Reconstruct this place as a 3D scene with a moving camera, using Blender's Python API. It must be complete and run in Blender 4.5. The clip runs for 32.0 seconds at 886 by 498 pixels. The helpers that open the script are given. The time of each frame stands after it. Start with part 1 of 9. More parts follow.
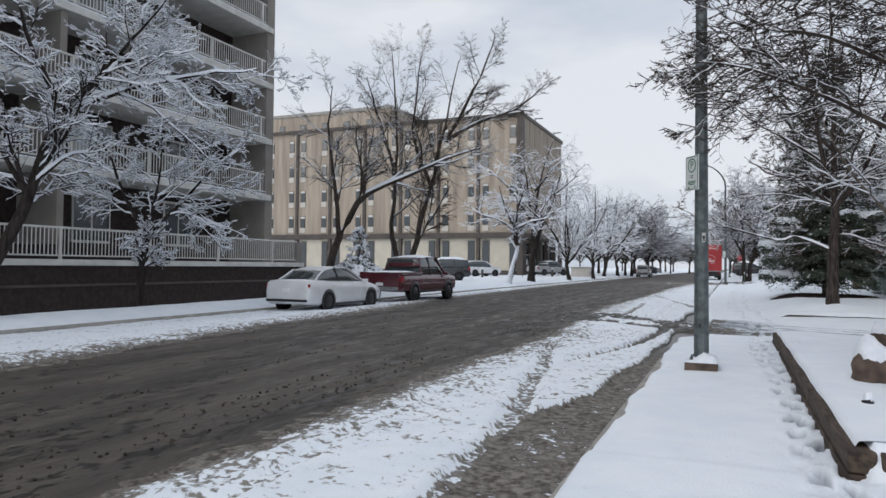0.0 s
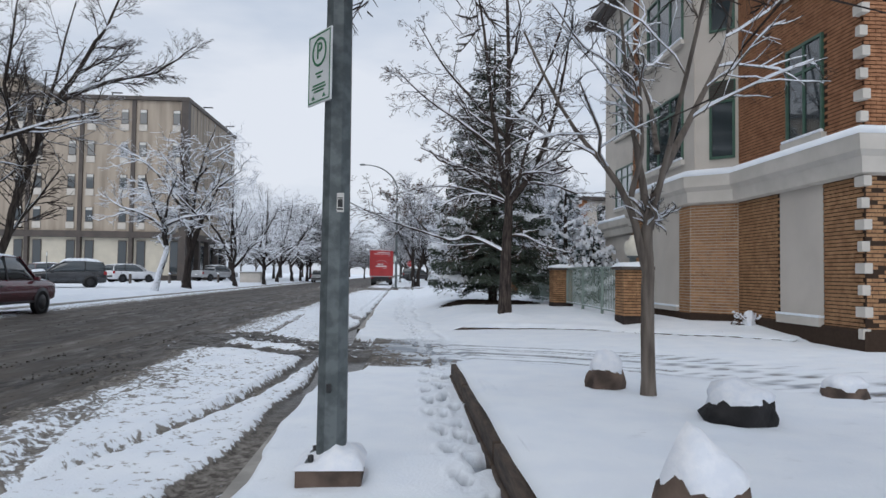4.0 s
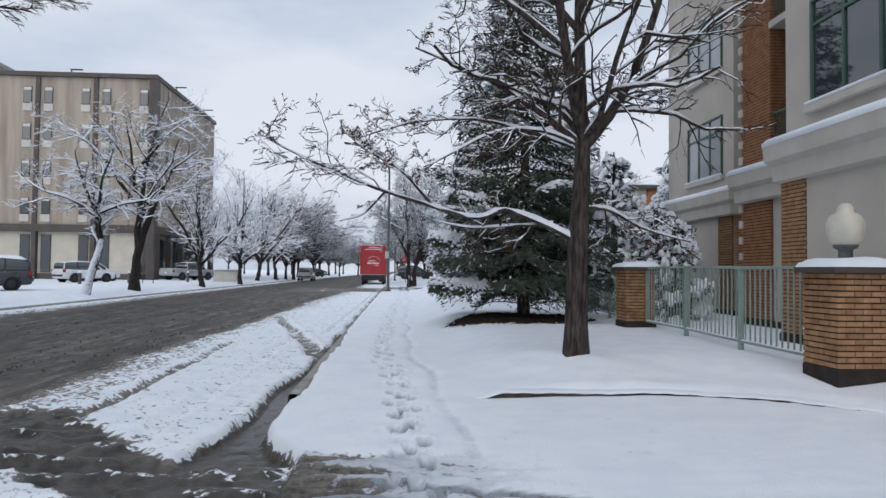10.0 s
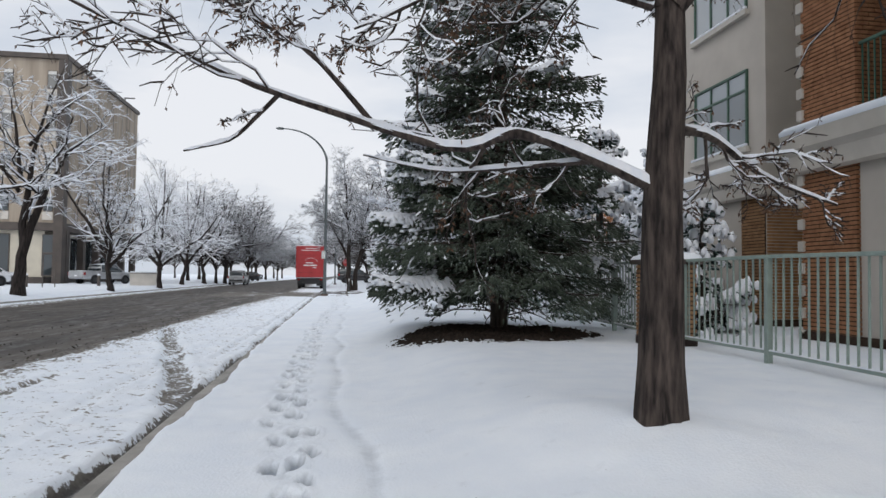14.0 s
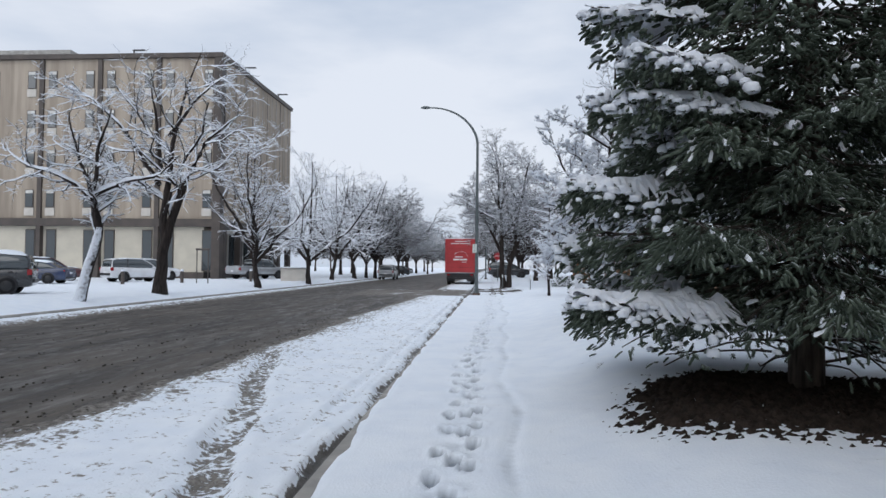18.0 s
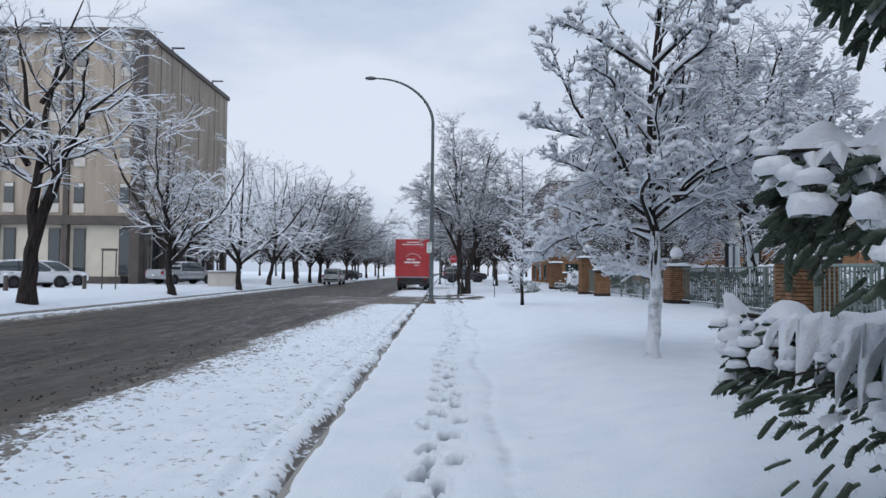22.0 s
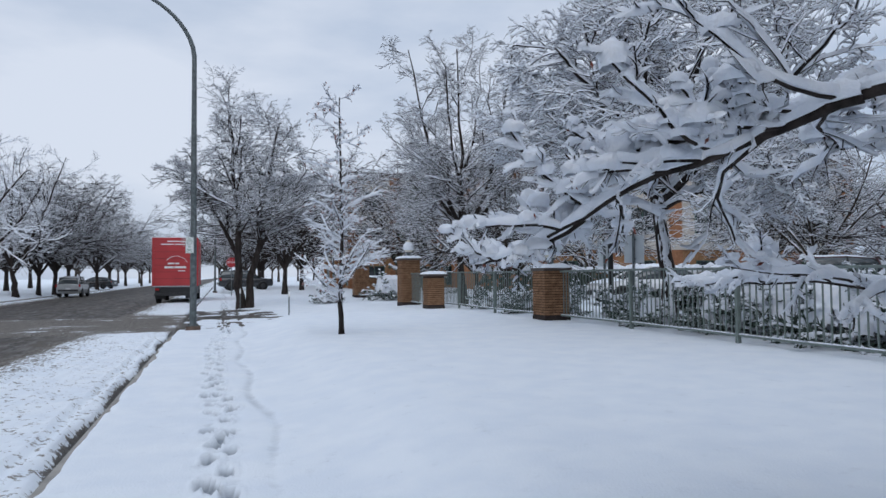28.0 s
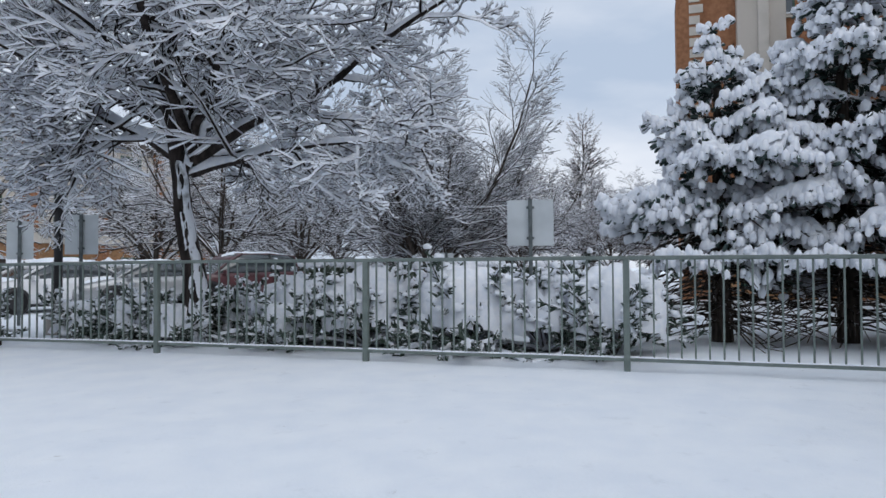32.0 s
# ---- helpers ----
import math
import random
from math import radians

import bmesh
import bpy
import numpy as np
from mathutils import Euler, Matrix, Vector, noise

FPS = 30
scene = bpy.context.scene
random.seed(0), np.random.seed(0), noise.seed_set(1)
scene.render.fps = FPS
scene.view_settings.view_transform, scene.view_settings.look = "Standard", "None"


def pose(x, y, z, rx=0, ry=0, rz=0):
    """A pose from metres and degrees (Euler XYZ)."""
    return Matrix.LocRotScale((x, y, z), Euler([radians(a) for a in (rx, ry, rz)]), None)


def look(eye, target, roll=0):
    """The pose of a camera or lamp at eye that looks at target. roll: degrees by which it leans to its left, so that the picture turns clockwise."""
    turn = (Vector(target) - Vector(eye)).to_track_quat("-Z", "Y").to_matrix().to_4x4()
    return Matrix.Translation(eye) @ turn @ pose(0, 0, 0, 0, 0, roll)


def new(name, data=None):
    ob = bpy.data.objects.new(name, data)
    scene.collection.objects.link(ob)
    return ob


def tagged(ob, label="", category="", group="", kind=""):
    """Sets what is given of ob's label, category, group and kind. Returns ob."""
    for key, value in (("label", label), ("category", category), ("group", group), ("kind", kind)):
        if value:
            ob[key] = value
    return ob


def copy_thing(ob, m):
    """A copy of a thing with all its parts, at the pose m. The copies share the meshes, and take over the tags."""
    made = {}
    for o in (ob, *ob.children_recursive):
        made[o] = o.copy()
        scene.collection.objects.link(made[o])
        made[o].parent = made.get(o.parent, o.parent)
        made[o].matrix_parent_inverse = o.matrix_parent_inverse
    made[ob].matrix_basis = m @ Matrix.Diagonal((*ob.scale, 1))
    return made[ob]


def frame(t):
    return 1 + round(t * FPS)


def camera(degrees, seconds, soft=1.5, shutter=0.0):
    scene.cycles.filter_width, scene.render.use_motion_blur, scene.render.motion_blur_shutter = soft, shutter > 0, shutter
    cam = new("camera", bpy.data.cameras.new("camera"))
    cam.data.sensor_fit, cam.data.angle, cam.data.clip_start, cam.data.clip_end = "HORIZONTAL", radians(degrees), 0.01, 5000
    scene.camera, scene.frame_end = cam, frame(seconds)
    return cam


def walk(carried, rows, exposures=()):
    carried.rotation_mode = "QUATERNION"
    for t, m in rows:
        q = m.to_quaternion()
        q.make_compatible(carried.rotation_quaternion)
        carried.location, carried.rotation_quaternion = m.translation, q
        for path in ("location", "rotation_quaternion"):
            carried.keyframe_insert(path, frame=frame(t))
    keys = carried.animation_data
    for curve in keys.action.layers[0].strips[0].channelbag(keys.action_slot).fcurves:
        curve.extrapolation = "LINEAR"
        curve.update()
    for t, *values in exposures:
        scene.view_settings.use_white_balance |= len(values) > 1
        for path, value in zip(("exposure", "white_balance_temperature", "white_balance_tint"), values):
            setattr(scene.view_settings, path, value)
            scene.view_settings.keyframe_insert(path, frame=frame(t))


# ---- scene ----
cam = camera(66.5, 32.0)
METRES, EYE, TILT, LEAN, TURN = 44.1, 1.5, 0.0, 0.0, 23.2
ROWS = [
    (0.0, 0.0, 0.0, 0.0, -0.01, 1.45, -0.56),
    (0.5, 0.0065, 0.0148, 0.0005, -3.34, 1.58, -0.19),
    (1.0, 0.0122, 0.0287, 0.0011, -8.2, 1.6, -0.5),
    (1.5, 0.0192, 0.0432, 0.0007, -14.91, 1.74, -0.34),
    (2.0, 0.0241, 0.0559, 0.0006, -20.59, 2.15, -0.58),
    (2.5, 0.031, 0.0684, -0.0012, -24.19, 2.43, -0.09),
    (3.0, 0.035, 0.0839, -0.0009, -24.82, 1.64, -0.42),
    (3.5, 0.0417, 0.0959, -0.0012, -25.66, 2.27, -0.53),
    (5.5, 0.0673, 0.1515, 0.0011, -28.63, 1.87, -0.75),
    (6.0, 0.076, 0.1638, 0.0003, -28.82, 2.07, -0.12),
    (6.5, 0.0831, 0.1765, 0.0003, -27.07, 1.9, 0.1),
    (7.0, 0.0904, 0.1902, 0.0003, -26.15, 1.85, -0.39),
    (7.5, 0.0945, 0.2066, 0.0014, -25.18, 1.49, -0.69),
    (8.0, 0.0989, 0.2208, 0.0027, -23.65, 2.05, -1.23),
    (8.5, 0.1046, 0.2357, 0.003, -24.46, 1.87, -0.42),
    (9.0, 0.1113, 0.2494, 0.0026, -24.61, 1.78, -0.45),
    (9.5, 0.119, 0.2633, 0.0021, -27.97, 1.7, -0.03),
    (10.0, 0.1253, 0.2769, 0.0027, -26.84, 1.9, -0.61),
    (10.5, 0.1337, 0.2891, 0.0016, -29.58, 2.15, -0.08),
    (11.0, 0.1381, 0.3016, 0.0008, -30.08, 2.32, -0.45),
    (11.5, 0.1432, 0.3143, -0.0015, -29.08, 2.04, -0.62),
    (12.0, 0.1492, 0.323, -0.0035, -29.61, 2.56, -0.4),
    (12.5, 0.1551, 0.3352, -0.0019, -31.99, 2.24, 0.06),
    (13.0, 0.161, 0.3472, -0.0018, -34.17, 2.15, -0.53),
    (13.5, 0.1666, 0.3612, -0.0009, -33.16, 1.77, -0.75),
    (14.0, 0.1726, 0.3729, -0.0009, -31.65, 2.36, -0.68),
    (14.5, 0.1784, 0.386, -0.0002, -28.93, 2.02, -0.34),
    (15.0, 0.1824, 0.3985, 0.0005, -24.74, 1.95, -0.98),
    (15.5, 0.1881, 0.4135, 0.0002, -23.11, 1.38, -0.7),
    (17.5, 0.2097, 0.4701, 0.0018, -17.61, 1.98, -0.56),
    (18.0, 0.2143, 0.4851, 0.0038, -19.1, 1.58, -0.56),
    (18.5, 0.2215, 0.4997, 0.0031, -20.76, 1.64, -0.69),
    (19.0, 0.2266, 0.5154, 0.0041, -19.63, 1.62, -0.52),
    (19.5, 0.2323, 0.5306, 0.0038, -18.19, 1.83, -0.8),
    (20.0, 0.2387, 0.5478, 0.0046, -19.48, 1.41, -0.5),
    (20.5, 0.2435, 0.5639, 0.005, -19.39, 1.69, -0.81),
    (21.0, 0.2503, 0.5798, 0.0038, -21.99, 2.07, -0.39),
    (21.5, 0.2549, 0.5961, 0.0037, -21.95, 1.7, -0.46),
    (22.0, 0.2622, 0.6102, 0.0021, -23.12, 2.02, -0.57),
    (22.5, 0.2687, 0.6252, 0.0024, -22.69, 1.89, -0.03),
    (23.0, 0.2753, 0.639, 0.0028, -22.82, 2.15, -0.54),
    (23.5, 0.2812, 0.6542, 0.0033, -22.98, 1.9, -0.4),
    (24.0, 0.2863, 0.6692, 0.004, -21.49, 1.9, -0.87),
    (24.5, 0.294, 0.6845, 0.0034, -22.37, 1.81, -0.26),
    (26.5, 0.3173, 0.743, 0.004, -23.89, 2.2, -0.62),
    (27.0, 0.3262, 0.7588, 0.0052, -25.38, 1.88, -0.05),
    (27.5, 0.3344, 0.7732, 0.0065, -31.24, 2.18, -0.08),
    (28.0, 0.3449, 0.7873, 0.0058, -41.2, 2.22, 0.52),
    (28.5, 0.3513, 0.8033, 0.0064, -47.3, 2.23, 0.13),
    (29.0, 0.3581, 0.8185, 0.0057, -49.71, 2.49, -0.01),
    (29.5, 0.3659, 0.8345, 0.0053, -52.97, 1.9, 0.11),
    (30.0, 0.3731, 0.8482, 0.006, -62.31, 2.46, 0.59),
    (30.5, 0.3835, 0.8624, 0.0059, -76.02, 1.98, 1.01),
    (31.0, 0.3903, 0.8767, 0.0067, -85.96, 2.53, 0.8),
    (31.5, 0.3997, 0.8911, 0.005, -92.36, 2.08, 0.76),
    (32.0, 0.4072, 0.9066, 0.0047, -96.03, 1.71, 0.43),
]
walk(cam, [(t, pose(0, 0, EYE, TILT, LEAN, TURN) @ pose(METRES * x, METRES * y, METRES * z, 90 + pitch, roll, yaw)) for t, x, y, z, yaw, pitch, roll in ROWS],
     [(0, 0, 6480, 10), (1, -0.02, 6450, 10), (3, 0, 6280, 10), (6, -0.03, 6270, 10), (7, -0.06, 6270, 10), (9, -0.02, 6230, 10), (11, 0, 6180, 10), (12, -0.02, 6130, 10), (13, 0.02, 6250, 10), (14, 0.1, 6600, 10), (15, 0.1, 6550, 10), (17.5, 0.05, 6200, 10), (18, 0.04, 6210, 10), (19, 0.1, 6580, 10), (20, 0.07, 6350, 10), (22, -0.03, 6000, 10), (24, -0.1, 5930, 10), (28, -0.1, 5980, 10), (30, -0.04, 6080, 10), (31, 0.03, 6120, 10), (32, 0.12, 6250, 10)])

# ---- world, light, exposure ----
world = bpy.data.worlds.new("overcast_sky")
scene.world = world
world.use_nodes = True
_n, _l = world.node_tree.nodes, world.node_tree.links
_n.clear()
_sky = _n.new("ShaderNodeTexSky")
_sky.sky_type, _sky.sun_disc = "NISHITA", False
_sky.sun_elevation, _sky.sun_rotation = radians(34), radians(200)
_sky.air_density, _sky.dust_density = 1.0, 3.0
_blue = _n.new("ShaderNodeMix")
_blue.data_type, _blue.blend_type = "RGBA", "MULTIPLY"
_blue.inputs["Factor"].default_value = 1.0
_blue.inputs["B"].default_value = (0.1, 0.1, 0.1, 1)
_tc = _n.new("ShaderNodeTexCoord")
_mp = _n.new("ShaderNodeMapping")
_mp.inputs["Scale"].default_value = (1.0, 1.0, 3.2)
_cl = _n.new("ShaderNodeTexNoise")
_cl.inputs["Scale"].default_value, _cl.inputs["Detail"].default_value = 1.7, 6.0
_cl.inputs["Roughness"].default_value = 0.52
_rp = _n.new("ShaderNodeValToRGB")
_rp.color_ramp.elements[0].position, _rp.color_ramp.elements[0].color = 0.36, (0.47, 0.55, 0.67, 1)
_rp.color_ramp.elements[1].position, _rp.color_ramp.elements[1].color = 0.62, (0.80, 0.825, 0.875, 1)
_mx = _n.new("ShaderNodeMix")
_mx.data_type = "RGBA"
_mx.inputs["Factor"].default_value = 0.93
_bg = _n.new("ShaderNodeBackground")
_bg.inputs["Strength"].default_value = 1.0
_wo = _n.new("ShaderNodeOutputWorld")
_l.new(_sky.outputs[0], _blue.inputs["A"])
_l.new(_tc.outputs["Generated"], _mp.inputs[0])
_l.new(_mp.outputs[0], _cl.inputs["Vector"])
_l.new(_cl.outputs["Fac"], _rp.inputs[0])
_l.new(_blue.outputs["Result"], _mx.inputs["A"])
_l.new(_rp.outputs[0], _mx.inputs["B"])
_l.new(_mx.outputs["Result"], _bg.inputs[0])
_l.new(_bg.outputs[0], _wo.inputs[0])

sun_data = bpy.data.lights.new("sun", "SUN")
sun_data.energy, sun_data.angle, sun_data.color = 1.1, radians(70), (1.0, 0.97, 0.93)
sun = new("sun", sun_data)
sun.matrix_world = look((-20, -40, 40), (0, 0, 0))


# ---- materials ----
def material(name, color, rough=0.6, metal=0.0, dark=None, scale=6.0, detail=5.0, lo=0.35, hi=0.65, bump=0.0, bump_scale=40.0,
             stretch=(1, 1, 1), vary=0.0, spec=0.5, coat=0.0):
    """A Principled material with a noise between two colours, a fine bump and an object-wise variation."""
    m = bpy.data.materials.new(name)
    m.use_nodes = True
    nt = m.node_tree
    n, l = nt.nodes, nt.links
    p = n["Principled BSDF"]
    p.inputs["Roughness"].default_value, p.inputs["Metallic"].default_value = rough, metal
    p.inputs["Specular IOR Level"].default_value = spec if spec != 0.5 or rough < 0.6 else 0.15
    p.inputs["Coat Weight"].default_value = coat
    c4 = lambda c: (*c, 1)
    tc = n.new("ShaderNodeNewGeometry")
    mp = n.new("ShaderNodeMapping")
    mp.inputs["Scale"].default_value = stretch
    l.new(tc.outputs["Position"], mp.inputs[0])
    nz = n.new("ShaderNodeTexNoise")
    nz.inputs["Scale"].default_value, nz.inputs["Detail"].default_value = scale, detail
    l.new(mp.outputs[0], nz.inputs["Vector"])
    r = n.new("ShaderNodeValToRGB")
    r.color_ramp.elements[0].position, r.color_ramp.elements[1].position = lo, hi
    r.color_ramp.elements[0].color = c4(dark if dark else tuple(v * 0.82 for v in color))
    r.color_ramp.elements[1].color = c4(color)
    l.new(nz.outputs["Fac"], r.inputs[0])
    out = r.outputs[0]
    if vary:
        oi = n.new("ShaderNodeObjectInfo")
        hs = n.new("ShaderNodeHueSaturation")
        mr = n.new("ShaderNodeMapRange")
        mr.inputs["To Min"].default_value, mr.inputs["To Max"].default_value = 1 - vary, 1 + vary
        l.new(oi.outputs["Random"], mr.inputs["Value"])
        l.new(mr.outputs[0], hs.inputs["Value"])
        l.new(out, hs.inputs["Color"])
        out = hs.outputs[0]
    l.new(out, p.inputs["Base Color"])
    if bump:
        b = n.new("ShaderNodeBump")
        b.inputs["Strength"].default_value = bump
        b.inputs["Distance"].default_value = 0.02
        n2 = n.new("ShaderNodeTexNoise")
        n2.inputs["Scale"].default_value, n2.inputs["Detail"].default_value = bump_scale, 4.0
        l.new(mp.outputs[0], n2.inputs["Vector"])
        l.new(n2.outputs["Fac"], b.inputs["Height"])
        l.new(b.outputs[0], p.inputs["Normal"])
    return m


def dusted(name, color, dark, amount, scale=7.0, bark=30.0, lean=(0.0, 0.0, 1.0), rough=0.85, dust=(0.84, 0.87, 0.92), soft=0.15):
    """Bark or foliage with driven snow sticking to the faces that look up or to windward, broken up by noise."""
    m = material(name, color, rough, dark=dark, scale=scale, bump=1.0, bump_scale=bark, stretch=(1, 1, 0.16))
    n, l = m.node_tree.nodes, m.node_tree.links
    p = n["Principled BSDF"]
    base = p.inputs["Base Color"].links[0].from_socket
    g = n.new("ShaderNodeNewGeometry")
    dot = n.new("ShaderNodeVectorMath")
    dot.operation = "DOT_PRODUCT"
    dot.inputs[1].default_value = lean
    l.new(g.outputs["Normal"], dot.inputs[0])
    nz = n.new("ShaderNodeTexNoise")
    nz.inputs["Scale"].default_value, nz.inputs["Detail"].default_value = 9.0, 4.0
    l.new(g.outputs["Position"], nz.inputs["Vector"])
    add = n.new("ShaderNodeMath")
    add.operation = "MULTIPLY_ADD"
    l.new(nz.outputs["Fac"], add.inputs[0])
    add.inputs[1].default_value = 1.3
    l.new(dot.outputs["Value"], add.inputs[2])
    mr = n.new("ShaderNodeMapRange")
    mr.inputs["From Min"].default_value, mr.inputs["From Max"].default_value = 1.6 - amount, 1.6 - amount + soft
    l.new(add.outputs[0], mr.inputs["Value"])
    mix = n.new("ShaderNodeMix")
    mix.data_type = "RGBA"
    mix.inputs["B"].default_value = (*dust, 1)
    l.new(mr.outputs[0], mix.inputs["Factor"])
    l.new(base, mix.inputs["A"])
    l.new(mix.outputs["Result"], p.inputs["Base Color"])
    return m


def wet_road():
    """Wet asphalt under brown slush: dark wheel lanes along the street, paler slush ridges, puddle gloss."""
    m = material("wet_slushy_asphalt", (0.088, 0.075, 0.062), 0.5, dark=(0.040, 0.034, 0.028), scale=1.4, detail=8.0,
                 lo=0.38, hi=0.62, bump=0.35, bump_scale=26.0, stretch=(1.0, 0.16, 1.0))
    n, l = m.node_tree.nodes, m.node_tree.links
    p = n["Principled BSDF"]
    base = p.inputs["Base Color"].links[0].from_socket
    g = n.new("ShaderNodeNewGeometry")
    mp = n.new("ShaderNodeMapping")
    mp.inputs["Scale"].default_value = (3.0, 0.7, 3.0)
    l.new(g.outputs["Position"], mp.inputs[0])
    nz = n.new("ShaderNodeTexNoise")
    nz.inputs["Scale"].default_value, nz.inputs["Detail"].default_value, nz.inputs["Roughness"].default_value = 1.5, 9.0, 0.68
    l.new(mp.outputs[0], nz.inputs["Vector"])
    mr = n.new("ShaderNodeMapRange")
    mr.inputs["From Min"].default_value, mr.inputs["From Max"].default_value = 0.56, 0.70
    l.new(nz.outputs["Fac"], mr.inputs["Value"])
    mix = n.new("ShaderNodeMix")
    mix.data_type = "RGBA"
    mix.inputs["B"].default_value = (0.135, 0.116, 0.096, 1)
    l.new(mr.outputs[0], mix.inputs["Factor"])
    l.new(base, mix.inputs["A"])
    l.new(mix.outputs["Result"], p.inputs["Base Color"])
    # dark clods thrown up in rows between the wheel lanes
    c1, c2 = n.new("ShaderNodeTexNoise"), n.new("ShaderNodeTexNoise")
    mp2 = n.new("ShaderNodeMapping")
    mp2.inputs["Scale"].default_value = (1.0, 0.55, 1.0)
    l.new(g.outputs["Position"], mp2.inputs[0])
    c1.inputs["Scale"].default_value, c1.inputs["Detail"].default_value = 11.0, 3.0
    mp3 = n.new("ShaderNodeMapping")
    mp3.inputs["Scale"].default_value = (1.0, 0.06, 1.0)
    l.new(g.outputs["Position"], mp3.inputs[0])
    c2.inputs["Scale"].default_value, c2.inputs["Detail"].default_value = 1.5, 3.0
    l.new(mp2.outputs[0], c1.inputs["Vector"])
    l.new(mp3.outputs[0], c2.inputs["Vector"])
    cs = n.new("ShaderNodeMath")
    cs.operation = "MULTIPLY_ADD"
    l.new(c2.outputs["Fac"], cs.inputs[0])
    cs.inputs[1].default_value = 0.9
    l.new(c1.outputs["Fac"], cs.inputs[2])
    cr = n.new("ShaderNodeMapRange")
    cr.inputs["From Min"].default_value, cr.inputs["From Max"].default_value = 1.07, 1.12
    l.new(cs.outputs[0], cr.inputs["Value"])
    dk = n.new("ShaderNodeMix")
    dk.data_type = "RGBA"
    dk.inputs["B"].default_value = (0.016, 0.013, 0.011, 1)
    l.new(cr.outputs[0], dk.inputs["Factor"])
    l.new(mix.outputs["Result"], dk.inputs["A"])
    l.new(dk.outputs["Result"], p.inputs["Base Color"])
    rr = n.new("ShaderNodeMapRange")
    rr.inputs["From Min"].default_value, rr.inputs["From Max"].default_value = 0.35, 0.6
    rr.inputs["To Min"].default_value, rr.inputs["To Max"].default_value = 0.42, 0.85
    l.new(nz.outputs["Fac"], rr.inputs["Value"])
    l.new(rr.outputs[0], p.inputs["Roughness"])
    return m


def snow_sheet():
    """Snow on the ground. Three marks of the sheet drive it: the share of slush mixed in, how wet that is, and how far
    feet and tyres pressed the snow, with the shade of the dents put into that colour.
    """
    m = material("ground_snow", (0.855, 0.895, 0.94), 0.75, dark=(0.795, 0.845, 0.91), scale=2.2, bump=0.35, bump_scale=48.0, spec=0.25)
    n, l = m.node_tree.nodes, m.node_tree.links
    p = n["Principled BSDF"]
    base = p.inputs["Base Color"].links[0].from_socket
    geo = n.new("ShaderNodeNewGeometry")

    def mark(key):
        a = n.new("ShaderNodeAttribute")
        a.attribute_name = key
        return a.outputs["Fac"]

    def grain(scale, detail, rough):
        t = n.new("ShaderNodeTexNoise")
        t.inputs["Scale"].default_value, t.inputs["Detail"].default_value, t.inputs["Roughness"].default_value = scale, detail, rough
        l.new(geo.outputs["Position"], t.inputs["Vector"])
        return t.outputs["Fac"]

    def ranged(v, a, b, c=0.0, d=1.0):
        r = n.new("ShaderNodeMapRange")
        for key, val in (("From Min", a), ("From Max", b), ("To Min", c), ("To Max", d)):
            r.inputs[key].default_value = val
        l.new(v, r.inputs["Value"])
        return r.outputs[0]

    def mixed(fac, a, b):
        x = n.new("ShaderNodeMix")
        x.data_type = "RGBA"
        l.new(fac, x.inputs["Factor"])
        for key, v in (("A", a), ("B", b)):
            if isinstance(v, tuple):
                x.inputs[key].default_value = (*v, 1)
            else:
                l.new(v, x.inputs[key])
        return x.outputs["Result"]

    def summed(a, b, k):
        x = n.new("ShaderNodeMath")
        x.operation = "MULTIPLY_ADD"
        l.new(b, x.inputs[0])
        x.inputs[1].default_value = k
        l.new(a, x.inputs[2])
        return x.outputs[0]
    slush, wet, press_shade = mark("slush"), mark("wet"), mark("press_shade")
    speck, clod = grain(15.0, 3.0, 0.55), grain(4.5, 6.0, 0.65)
    k = summed(summed(slush, speck, 1.35), clod, 0.9)
    fac = ranged(k, 1.50, 1.66)
    mud = mixed(ranged(speck, 0.36, 0.66), (0.062, 0.052, 0.043), (0.25, 0.23, 0.205))
    wetmud = mixed(ranged(clod, 0.38, 0.62), (0.022, 0.019, 0.016), (0.085, 0.076, 0.066))
    # packed snow greys with depth; the shade inside the dents is painted in too
    pressed = mixed(ranged(summed(press_shade, clod, 0.7), 0.42, 1.15), base, (0.29, 0.32, 0.36))
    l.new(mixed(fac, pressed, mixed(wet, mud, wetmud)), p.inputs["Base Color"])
    l.new(ranged(wet, 0.0, 1.0, 0.72, 0.38), p.inputs["Roughness"])
    return m


def glass(name, tint, rough=0.03):
    m = bpy.data.materials.new(name)
    m.use_nodes = True
    p = m.node_tree.nodes["Principled BSDF"]
    p.inputs["Base Color"].default_value = (*tint, 1)
    p.inputs["Roughness"].default_value = rough
    p.inputs["Specular IOR Level"].default_value = 0.9
    p.inputs["IOR"].default_value = 1.6
    return m


SNOWSHEET = snow_sheet()
SNOW = material("fresh_snow", (0.855, 0.895, 0.94), 0.75, dark=(0.795, 0.845, 0.91), scale=2.2, bump=0.25, bump_scale=60.0, spec=0.25)
SNOW_CLUMP = material("clinging_snow", (0.86, 0.88, 0.92), 0.8, dark=(0.76, 0.80, 0.87), scale=12.0, bump=0.4, bump_scale=50.0, spec=0.2)
SLUSH = wet_road()
ROADSLUSH = material("brown_road_slush", (0.115, 0.102, 0.086), 0.65, dark=(0.035, 0.031, 0.027), scale=7.0, detail=8.0, lo=0.40, hi=0.62, bump=0.8, bump_scale=30)
WATER = material("slush_puddle", (0.085, 0.08, 0.075), 0.3, dark=(0.03, 0.028, 0.026), scale=5.0, bump=0.5, bump_scale=22.0, spec=0.3)
